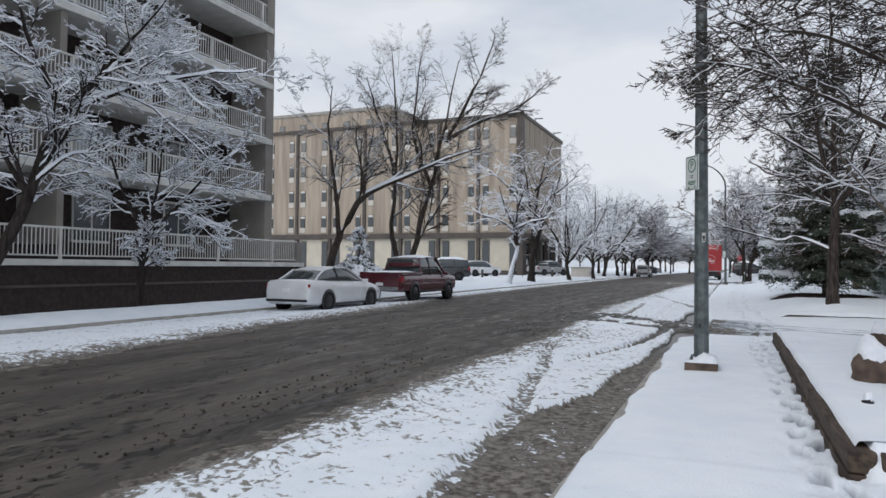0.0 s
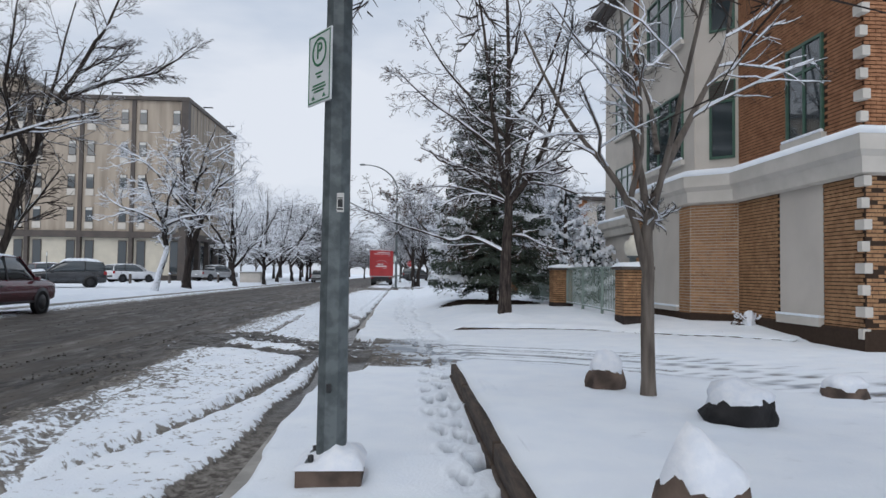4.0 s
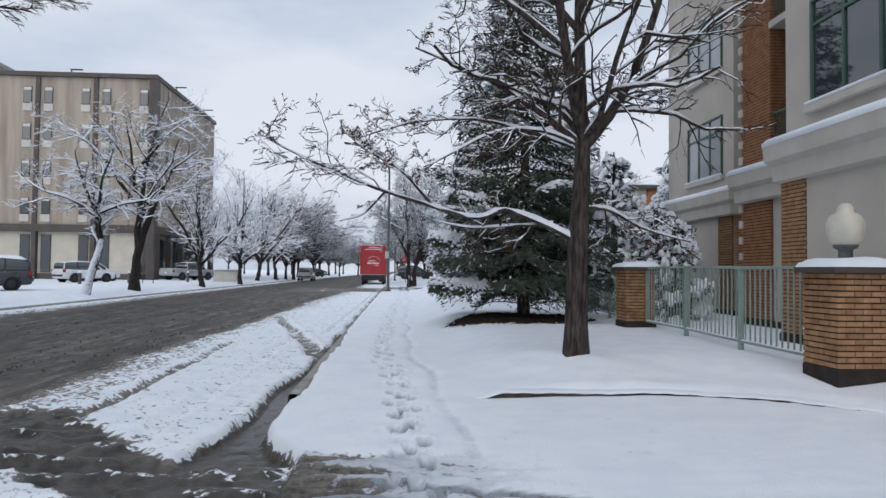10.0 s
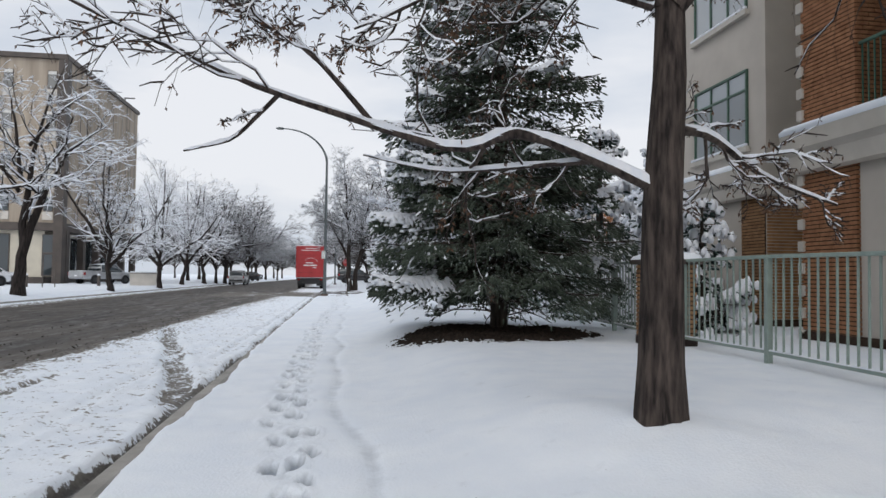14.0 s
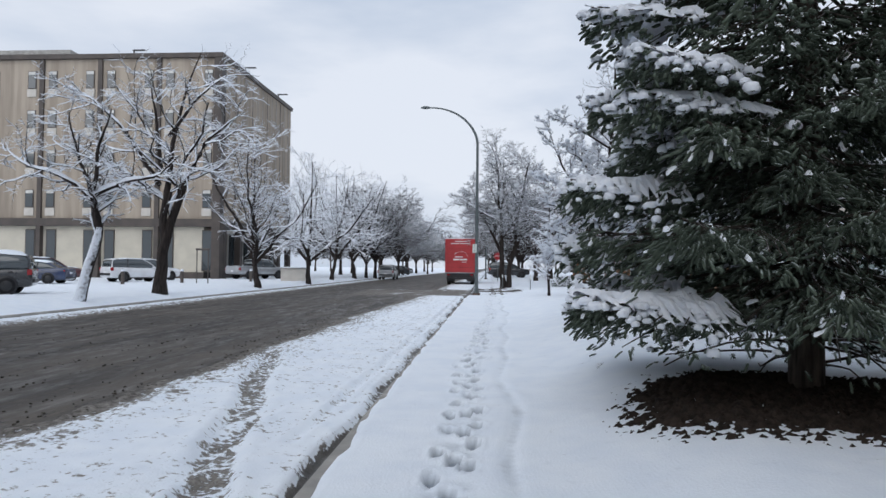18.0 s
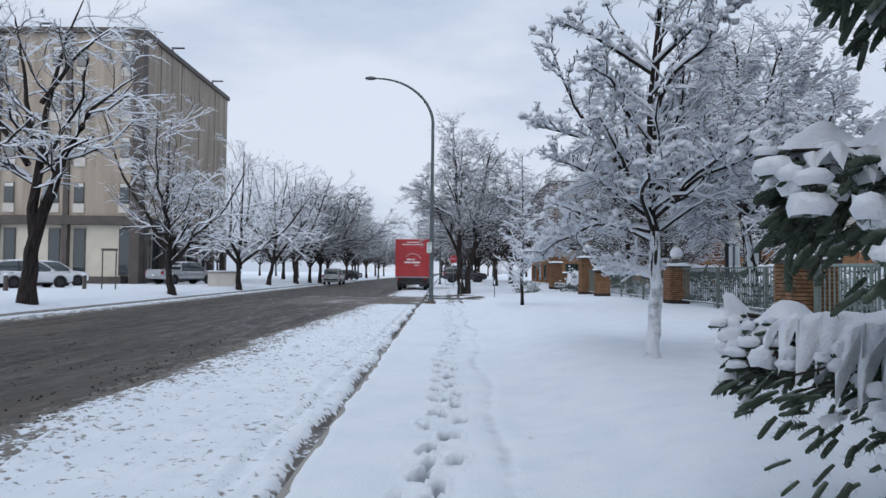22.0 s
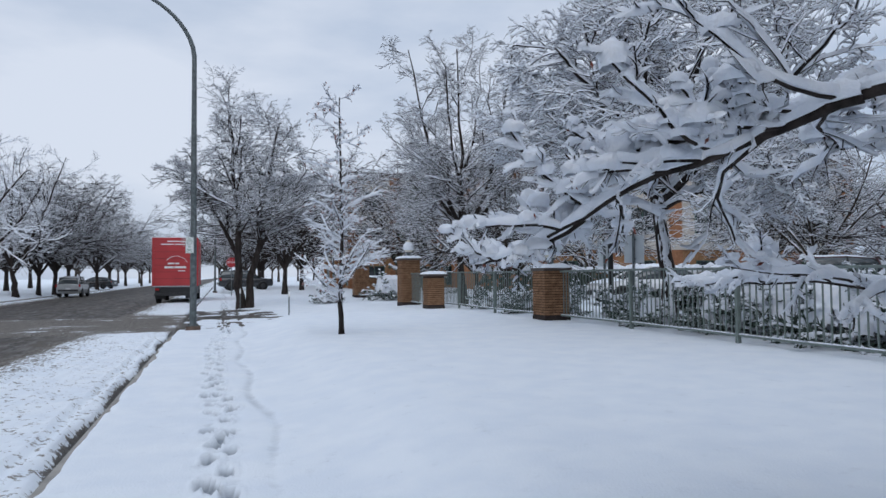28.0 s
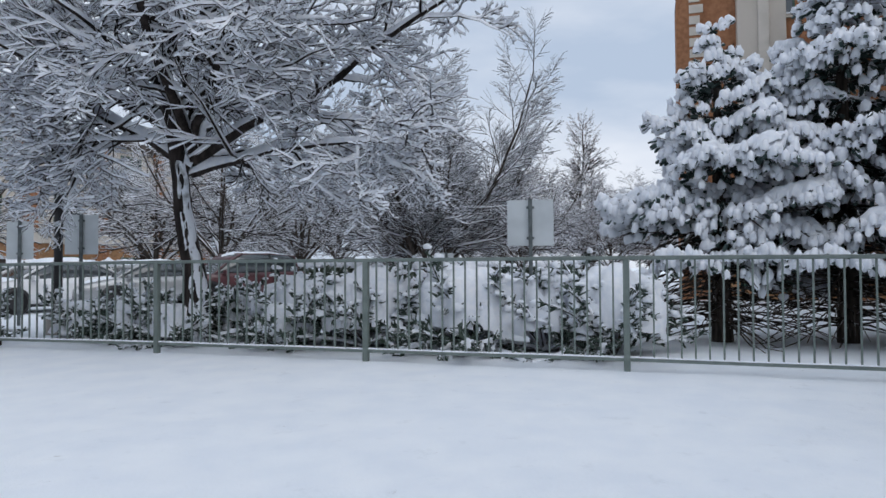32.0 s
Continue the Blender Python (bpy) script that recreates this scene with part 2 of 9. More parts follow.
CONCRETE = material("grey_concrete", (0.40, 0.38, 0.35), 0.85, dark=(0.27, 0.26, 0.24), scale=3.0, bump=0.3, bump_scale=50)
TIMBER = material("dark_wet_timber", (0.115, 0.085, 0.065), 0.7, dark=(0.045, 0.035, 0.03), scale=5.0, bump=0.6, bump_scale=30, stretch=(4, 0.6, 4))
STEEL = material("galvanised_steel", (0.135, 0.155, 0.16), 0.55, 0.25, dark=(0.08, 0.096, 0.10), scale=11.0, detail=6.0, lo=0.42, hi=0.6, bump=0.15, bump_scale=70)
GREYGREEN = material("weathered_grey_green_paint", (0.165, 0.20, 0.185), 0.5, dark=(0.12, 0.15, 0.14), scale=8.0, bump=0.1)
GREENPAINT = material("sage_green_paint", (0.29, 0.36, 0.32), 0.5, dark=(0.23, 0.29, 0.26), scale=8.0, bump=0.1)
DARKGREEN = material("dark_green_paint", (0.055, 0.12, 0.085), 0.45, scale=8.0)
BRICK = material("buff_orange_brick", (0.42, 0.245, 0.13), 0.9, dark=(0.29, 0.16, 0.085), scale=7.0, bump=0.5, bump_scale=70, vary=0.16)
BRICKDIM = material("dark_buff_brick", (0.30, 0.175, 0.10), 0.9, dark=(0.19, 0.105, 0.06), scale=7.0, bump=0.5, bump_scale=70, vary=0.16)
BRICKRED = material("red_orange_brick", (0.37, 0.185, 0.10), 0.9, dark=(0.27, 0.13, 0.07), scale=7.0, bump=0.5, bump_scale=70, vary=0.14)
# brown mortar, darkened to hold the shade of the raked joints
MORTAR = material("shaded_brown_mortar", (0.055, 0.037, 0.027), 0.95, scale=20.0, bump=0.3)
STUCCO = material("beige_stucco", (0.56, 0.515, 0.46), 0.9, dark=(0.50, 0.46, 0.41), scale=1.2, bump=0.25, bump_scale=120)
STUCCO2 = material("pale_cast_stone", (0.60, 0.56, 0.51), 0.85, dark=(0.52, 0.49, 0.44), scale=2.0, bump=0.2, bump_scale=90)
WINDOW = glass("dark_window_glass", (0.035, 0.045, 0.05))
WINDOWPALE = glass("curtained_window_glass", (0.34, 0.37, 0.39), 0.08)
PRECAST = material("stained_beige_precast", (0.43, 0.365, 0.295), 0.9, dark=(0.27, 0.228, 0.185), scale=0.9, detail=7, lo=0.3, hi=0.62, bump=0.2,
                   bump_scale=20, stretch=(1.5, 1.5, 0.12))
CREAM = material("cream_panel", (0.60, 0.555, 0.46), 0.85, dark=(0.53, 0.49, 0.41), scale=1.0)
BROWNMETAL = material("dark_brown_metal", (0.085, 0.068, 0.058), 0.55, dark=(0.055, 0.045, 0.04), scale=1.0)
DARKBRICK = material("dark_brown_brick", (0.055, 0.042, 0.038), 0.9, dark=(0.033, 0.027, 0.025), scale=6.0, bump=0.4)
WHITEPAINT = material("off_white_paint", (0.66, 0.65, 0.62), 0.6, dark=(0.54, 0.53, 0.50), scale=2.0)
TAUPE = material("taupe_wall", (0.30, 0.275, 0.25), 0.9, dark=(0.24, 0.22, 0.20), scale=1.0)
BLACK = material("black_paint", (0.018, 0.018, 0.02), 0.45, scale=5.0)
RUBBER = material("tyre_rubber", (0.022, 0.022, 0.023), 0.85, scale=12.0, bump=0.2)
ALLOY = material("alloy_wheel", (0.45, 0.46, 0.48), 0.35, 0.8, dark=(0.28, 0.28, 0.29), scale=20)
CARWHITE = material("white_car_paint", (0.76, 0.77, 0.79), 0.25, dark=(0.66, 0.66, 0.67), scale=1.5, coat=0.6)
CARRED = material("dark_red_car_paint", (0.10, 0.014, 0.024), 0.25, dark=(0.07, 0.011, 0.018), scale=1.5, coat=0.7)
CARBLACK = material("charcoal_car_paint", (0.035, 0.037, 0.042), 0.25, dark=(0.02, 0.021, 0.024), scale=1.5, coat=0.7)
CARBLUE = material("navy_car_paint", (0.03, 0.05, 0.12), 0.25, dark=(0.02, 0.03, 0.07), scale=1.5, coat=0.7)
CARSILVER = material("silver_car_paint", (0.42, 0.43, 0.44), 0.3, 0.4, dark=(0.33, 0.34, 0.35), scale=1.5, coat=0.5)
CARMAROON = material("maroon_car_paint", (0.10, 0.03, 0.035), 0.3, dark=(0.06, 0.02, 0.024), scale=1.5, coat=0.6)
TAILLIGHT = material("red_lamp_lens", (0.32, 0.015, 0.02), 0.2, scale=30)
HEADLIGHT = material("clear_lamp_lens", (0.62, 0.64, 0.66), 0.12, scale=30)
TRUCKRED = material("red_truck_body", (0.43, 0.038, 0.042), 0.45, dark=(0.36, 0.03, 0.034), scale=1.2)
SIGNWHITE = material("white_sign_sheet", (0.78, 0.79, 0.79), 0.5, dark=(0.70, 0.71, 0.71), scale=3.0)
SIGNBACK = material("bare_aluminium_sign", (0.60, 0.64, 0.66), 0.5, 0.25, dark=(0.52, 0.56, 0.58), scale=3.0)
SIGNGREEN = material("sign_green", (0.02, 0.17, 0.07), 0.5, scale=9.0)
SIGNRED = material("sign_red", (0.42, 0.025, 0.03), 0.5, scale=9.0)
GLOBE = material("opal_lamp_globe", (0.66, 0.62, 0.52), 0.4, dark=(0.56, 0.53, 0.45), scale=5.0)
ROCK = material("brown_boulder", (0.17, 0.125, 0.10), 0.9, dark=(0.065, 0.05, 0.043), scale=5.0, bump=0.8, bump_scale=18)
ROCKDARK = material("black_wet_boulder", (0.03, 0.029, 0.03), 0.6, dark=(0.012, 0.012, 0.013), scale=5.0, bump=0.8, bump_scale=18)
BARK = dusted("grey_brown_bark", (0.090, 0.073, 0.062), (0.026, 0.022, 0.019), 0.04, scale=14.0, bark=38.0)
TWIG = dusted("twigs_with_rime", (0.040, 0.034, 0.032), (0.018, 0.015, 0.015), 0.34)
FURROW = dusted("furrowed_dark_bark", (0.098, 0.078, 0.068), (0.022, 0.018, 0.017), 0.02, scale=24.0, bark=34.0)
DRIVEN = dusted("driven_snow_on_bark", (0.16, 0.145, 0.135), (0.07, 0.06, 0.055), 1.45, scale=14.0, bark=38.0, dust=(0.76, 0.79, 0.84), soft=0.5)
BARKDARK = dusted("dark_wet_bark", (0.050, 0.040, 0.036), (0.018, 0.015, 0.014), 0.04, scale=14.0, bark=38.0)
TWIGDARK = dusted("dark_twigs", (0.036, 0.029, 0.027), (0.018, 0.015, 0.015), 0.06)
BARKPALE = dusted("pale_grey_brown_bark", (0.20, 0.17, 0.145), (0.105, 0.088, 0.075), 0.03, scale=16.0, bark=30.0)
TWIGBARE = dusted("bare_twigs", (0.07, 0.056, 0.050), (0.035, 0.029, 0.026), 0.13)
NEEDLE = dusted("spruce_needles", (0.120, 0.148, 0.112), (0.047, 0.062, 0.047), 0.34, scale=4.0, dust=(0.42, 0.47, 0.46), soft=0.6)
NEEDLEBLUE = dusted("blue_spruce_needles", (0.095, 0.135, 0.125), (0.03, 0.048, 0.045), 0.35, scale=4.0)
JUNIPER = dusted("juniper_foliage", (0.10, 0.135, 0.11), (0.035, 0.05, 0.04), 0.38, scale=4.0)
LEAF = material("withered_leaves", (0.17, 0.10, 0.065), 0.8, dark=(0.09, 0.055, 0.04), scale=6.0)
LEAFRED = material("russet_leaves", (0.30, 0.11, 0.08), 0.8, dark=(0.16, 0.06, 0.05), scale=6.0)
LEAFGOLD = material("pale_gold_leaves", (0.42, 0.30, 0.24), 0.8, dark=(0.28, 0.20, 0.16), scale=6.0)
LITTER = material("needle_litter", (0.046, 0.034, 0.027), 0.95, dark=(0.018, 0.014, 0.012), scale=14.0, bump=0.7)

# ---- mesh helpers ----


def mk(name, V, F, mat, parent=None, label="", smooth=True):
    """One mesh object out of arrays: vertices and faces that all have the same number of corners."""
    V, F = np.asarray(V, np.float32).reshape(-1, 3), np.asarray(F, np.int32)
    me = bpy.data.meshes.new(name)
    me.vertices.add(len(V))
    me.vertices.foreach_set("co", V.ravel())
    me.loops.add(F.size)
    me.loops.foreach_set("vertex_index", F.ravel())
    me.polygons.add(len(F))
    me.polygons.foreach_set("loop_start", np.arange(0, F.size, F.shape[1], dtype=np.int32))
    me.polygons.foreach_set("use_smooth", np.full(len(F), smooth))
    me.update(calc_edges=True)
    me.validate()
    me.materials.append(mat)
    ob = new(name, me)
    ob.parent = parent
    if label:
        ob["label"] = label
    return ob


def part(name, bm, mat, parent=None, label="", smooth=False):
    me = bpy.data.meshes.new(name)
    bm.to_mesh(me)
    bm.free()
    me.materials.append(mat)
    if smooth:
        me.polygons.foreach_set("use_smooth", np.full(len(me.polygons), True))
    ob = new(name, me)
    ob.parent = parent
    if label:
        ob["label"] = label
    return ob


def empty(name, m=None):
    ob = new(name)
    ob.empty_display_size = 0.2
    if m is not None:
        ob.matrix_world = m
    return ob


def bx(bm, x0, y0, z0, x1, y1, z1, bevel=0.0):
    """Adds a box, bevelled if asked, to a bmesh."""
    r = bmesh.ops.create_cube(bm, size=1.0, matrix=Matrix.Translation(((x0 + x1) / 2, (y0 + y1) / 2, (z0 + z1) / 2))
                              @ Matrix.Diagonal((abs(x1 - x0), abs(y1 - y0), abs(z1 - z0), 1)))
    if bevel:
        es = list({e for v in r["verts"] for e in v.link_edges})
        bmesh.ops.bevel(bm, geom=es, offset=bevel, segments=2, affect="EDGES", profile=0.5)
    return bm


def boxpart(name, mat, parent, b, bevel=0.0, label=""):
    return part(name, bx(bmesh.new(), *b, bevel), mat, parent, label)


def lathe(profile, seg=24):
    """Vertices and quads of a turned shape; profile: rows of radius and height."""
    pr = np.array(profile, float)
    a = np.linspace(0, 2 * np.pi, seg, endpoint=False)
    V = np.stack([pr[:, None, 0] * np.cos(a), pr[:, None, 0] * np.sin(a), np.broadcast_to(pr[:, None, 1], (len(pr), seg))], -1)
    i = np.arange(len(pr) - 1)[:, None] * seg + np.arange(seg)
    j = np.arange(len(pr) - 1)[:, None] * seg + (np.arange(seg) + 1) % seg
    return V.reshape(-1, 3), np.stack([i, j, j + seg, i + seg], -1).reshape(-1, 4)


def merge(chunks):
    V, F, k = [], [], 0
    for v, f in chunks:
        V.append(v.reshape(-1, 3)), F.append(f + k)
        k += V[-1].shape[0]
    return np.concatenate(V), np.concatenate(F)


def tubes(P, R, sides):
    """Tapered tubes along B polylines of N points: P (B,N,3), R (B,N)."""
    B, N, _ = P.shape
    T = np.gradient(P, axis=1)
    T /= np.linalg.norm(T, axis=2, keepdims=True) + 1e-9
    ref = np.where(np.abs(T[:, :, 2:3]) > 0.9, np.array([1.0, 0, 0]), np.array([0, 0, 1.0]))
    S = np.cross(T, ref)
    S /= np.linalg.norm(S, axis=2, keepdims=True) + 1e-9
    U = np.cross(S, T)
    a = np.linspace(0, 2 * np.pi, sides, endpoint=False) + 0.4
    V = P[:, :, None] + R[:, :, None, None] * (np.cos(a)[:, None] * S[:, :, None] + np.sin(a)[:, None] * U[:, :, None])
    base = (np.arange(B) * N * sides)[:, None, None]
    ring = (np.arange(N - 1) * sides)[None, :, None]
    k = np.arange(sides)
    i, j = base + ring + k, base + ring + (k + 1) % sides
    F = np.stack([i, i + sides, j + sides, j], -1).reshape(-1, 4)
    return V.reshape(-1, 3), F


def strips(P, R, drop=1.0, rise=1.0):
    """Upright ribbons along polylines, for twigs of a few millimetres."""
    B, N, _ = P.shape
    lo, hi = P.copy(), P.copy()
    lo[:, :, 2] -= R * drop
    hi[:, :, 2] += R * rise
    V = np.stack([lo, hi], 2)
    i = ((np.arange(B) * N)[:, None] + np.arange(N - 1)).ravel() * 2
    return V.reshape(-1, 3), np.stack([i, i + 2, i + 3, i + 1], -1)


RIDGE = {9: [(-0.8, 0.02), (-1.0, 0.3), (-0.72, 0.78), (0.0, 1.0), (0.72, 0.78), (1.0, 0.3), (0.8, 0.02), (0.0, -0.08), (-0.8, 0.02)],
         7: [(-0.75, -0.4), (-1.0, 0.12), (-0.72, 0.72), (0.0, 1.0), (0.72, 0.72), (1.0, 0.12), (0.75, -0.4)], 5: [(-1.0, -0.25), (-0.72, 0.72), (0.0, 1.0), (0.72, 0.72), (1.0, -0.25)], 3: [(-1.0, -0.3), (0.0, 1.0), (1.0, -0.3)]}


def caps(P, R, w0, h0, rng, steep=0.9, full=1.0, points=5, blunt=0.0):
    """A ridge of snow lying along the upper side of each polyline."""
    B, N, _ = P.shape
    T = np.gradient(P, axis=1)
    T /= np.linalg.norm(T, axis=2, keepdims=True) + 1e-9
    S = np.cross(T, np.array([0, 0, 1.0]))
    flat = np.clip(np.linalg.norm(S, axis=2), 0, 1)
    S /= np.linalg.norm(S, axis=2, keepdims=True) + 1e-9
    U = np.cross(S, T)
    g = np.clip((flat - math.sqrt(max(0.0, 1 - steep * steep))) * 2.5, 0, 1) * rng.uniform(0.45, 1.35, (B, N)) * full
    end = np.ones(N)
    end[-1] = 0.12 if points == 9 else 0.45
    if blunt:
        end[0], end[-2], end[-1] = 0.5, blunt, 0.06
    w = (R * 1.05 + w0) * np.clip(g * 1.4, 0, 1) * end
    h = (R * 0.7 + h0) * g * end
    prof = np.array(RIDGE[points])
    V = (P + U * (R * 0.35)[:, :, None])[:, :, None] + S[:, :, None] * (w[:, :, None] * prof[:, 0])[..., None] \
        + (U * 0.6 + np.array([0, 0, 0.4]))[:, :, None] * ((h + R * 0.45)[:, :, None] * prof[:, 1])[..., None]
    K = len(prof)
    base = (np.arange(B) * N * K)[:, None, None]
    ring = (np.arange(N - 1) * K)[None, :, None]
    i = base + ring + np.arange(K - 1)
    F = np.stack([i, i + K, i + K + 1, i + 1], -1).reshape(-1, 4)
    return V.reshape(-1, 3), F


def vnoise(x, y, seed=0):
    """Smooth value noise in the plane, 0 to 1."""
    xi, yi = np.floor(x).astype(np.int64), np.floor(y).astype(np.int64)
    fx, fy = x - xi, y - yi
    fx, fy = fx * fx * (3 - 2 * fx), fy * fy * (3 - 2 * fy)

    def h(a, b):
        n = (a * 374761393 + b * 668265263 + seed * 974634777) & 0x7FFFFFFF
        n = ((n ^ (n >> 13)) * 1274126177) & 0x7FFFFFFF
        return ((n ^ (n >> 16)) & 0xFFFF) / 65535.0
    return (h(xi, yi) * (1 - fx) + h(xi + 1, yi) * fx) * (1 - fy) + (h(xi, yi + 1) * (1 - fx) + h(xi + 1, yi + 1) * fx) * fy


def fbm(x, y, seed=0, octaves=4):
    s, a, t = 0.0, 1.0, 0.0
    for k in range(octaves):
        s, t = s + a * vnoise(x * 2 ** k, y * 2 ** k, seed + k), t + a
        a *= 0.55
    return s / t


def step(a, b, x):
    t = np.clip((x - a) / (b - a), 0, 1)
    return t * t * (3 - 2 * t)

# ---- ground: one snow sheet; the carriageway lies bare beyond its ragged edge ----


def slope(y):
    return 0.002 * np.clip(y, -20, 140)


def crown(x, y):
    """Height of the carriageway, which falls away towards the far kerb."""
    return slope(y) + 0.03 - np.where(x > -6.8, 0.0011, 0.0030) * (np.clip(x, -14.6, 0) + 6.8) ** 2


def kerb_y(x):
    """The far kerb of the first driveway, which swings round to the south-east."""
    return 21.15 - 4.6 * step(3.0, 9.4, x)


def bed_y(x):
    """The rounded north edge of the planted bed."""
    return 13.88 - 0.22 * np.clip(x - 0.8, 0, 4.2) ** 2


def lie(x, y):
    """Height of the snow's surface off the road."""
    x, y = np.asarray(x, float), np.asarray(y, float)
    walkz = 0.15
    lawn = walkz + 0.27 * step(0.7, 2.4, x) + 0.05 * step(4, 9, x)
    bed = walkz + 0.22 * step(0.74, 0.84, x)
    drive = walkz + 0.12 * step(1.5, 8.0, x)
    in_bed = (1 - step(-0.16, 0.06, y - bed_y(x))) * step(4.95, 5.1, y)
    in_lawn = 0.4 * step(0.0, 0.2, y - kerb_y(x)) + 0.6 * step(0.2, 2.2, y - kerb_y(x))
    e = drive * (1 - in_lawn) + lawn * in_lawn
    e = e * (1 - in_bed) + bed * in_bed
    e = np.where(y < 5.0, walkz + 0.02, e)
    d2 = step(58.0, 60.0, y + 0.8 * np.clip(x, -1, 8) * -1 + 0) * (1 - step(68.5, 71.5, y - 0.6 * np.clip(x, -1, 8)))
    e = e * (1 - d2) + (0.13 + 0.22 * step(0.5, 8.0, x)) * d2
    w = 0.02 + 0.22 * step(-14.2, -15.4, x) - 0.45 * step(-15.5, -19.0, x) * (1 - step(27, 36, y))
    z = np.where(x > -6.0, e, w)
    z = z + 0.05 * (fbm(x * 0.5, y * 0.5, 3) - 0.5) + 0.018 * (fbm(x * 2.3, y * 2.3, 9) - 0.5)
    return z + slope(y)


def prints(x, y):
    """Footprints trodden along the walk: two rows of oval dents with pushed-up rims, and a fainter trail beside them."""
    z = np.zeros_like(x)
    line = np.interp(y, [-2, 4, 12, 16, 19, 21.4, 24.2, 28.4, 34, 40, 43.2, 45.7, 51, 57.4], [0.45, 0.62, 0.5, 0.48, 0.4, 0.28, 0.06, -0.04, -0.02, 0.10, 0.2, 0.3, 0.1, 0.36]) + 0.04 * np.sin(y * 0.9)
    for k, (off, pitch, depth, sd) in enumerate(((-0.11, 0.66, 0.12, 0), (0.11, 0.66, 0.12, 0.33), (0.01, 0.81, 0.08, 0.2))):
        n = np.floor((y + sd) / pitch)
        j = vnoise(n * 7.3, n * 0 + k * 3.1, 31) - 0.5
        j2 = vnoise(n * 5.9, n * 0 + k * 2.3, 33) - 0.5
        v = ((y + sd) / pitch - n - 0.5) * pitch + 0.2 * j2
        u = x - line - off - 0.13 * j - 0.6 * v * j2
        waist = 1 - 0.22 * np.exp(-((v + 0.02) / 0.05) ** 2)
        q = np.sqrt((u / ((0.062 + 0.02 * j) * waist)) ** 2 + (v / 0.155) ** 2)
        z -= depth * (0.8 + 0.6 * j) * (1 - step(0.72, 1.12, q)) * (1.1 - 0.3 * v / 0.15) - 0.024 * np.exp(-((q - 1.3) / 0.25) ** 2)
    trail = np.exp(-((x - line - 0.48 - 0.06 * np.sin(y * 1.7)) / 0.07) ** 2) * (0.5 + vnoise(x * 3, y * 2.6, 8))
    z -= 0.022 * trail
    z -= (0.014 + 0.03 * (vnoise(x * 7, y * 5, 81) - 0.5)) * np.exp(-((x - line) / 0.2) ** 4)
    return z


def lane_edge(y):
    return np.interp(y, [-5, 5, 12, 16, 20, 25, 32, 45, 60], [-3.3, -3.45, -3.65, -3.6, -3.95, -4.15, -3.95, -4.05, -3.5])


# wheel ruts in the snow by the kerb: places along the street, places across it, half widths, depth, share of slush from start to end
RUTS = (((-6, 5.5, 6.5, 8.2, 9.6, 11, 13.5), (-1.2, -1.78, -1.99, -2.28, -2.52, -2.8, -3.3), 0.125, 0.05, 0.56, 0.50),
        ((-6, 2, 7.5), (-2.6, -2.75, -3.15), 0.09, 0.03, 0.40, 0.36),
        ((9.2, 11, 12.5, 14, 16.6), (-2.6, -2.05, -1.76, -1.54, -1.44), 0.13, 0.085, 0.34, 1.0),
        ((19.2, 21, 24, 28), (-2.95, -2.95, -3.0, -3.15), 0.10, 0.04, 0.75, 0.45),
        ((18.6, 22, 26, 31), (-2.0, -2.0, -2.05, -2.1), 0.11, 0.035, 0.30, 0.22),
        ((25.2, 26.7, 28.8, 31, 32.2, 33.5, 35, 36.6), (-1.12, -1.4, -1.95, -2.48, -2.85, -3.17, -3.55, -4.0), 0.19, 0.06, 0.55, 0.47),
        ((29, 40, 57), (-1.47, -1.40, -1.36), 0.07, 0.035, 0.30, 0.30),
        ((33, 45, 57), (-3.0, -2.95, -2.6), 0.08, 0.022, 0.28, 0.26),
        ((27, 40, 57), (-2.25, -2.2, -2.0), 0.05, 0.012, 0.22, 0.22))


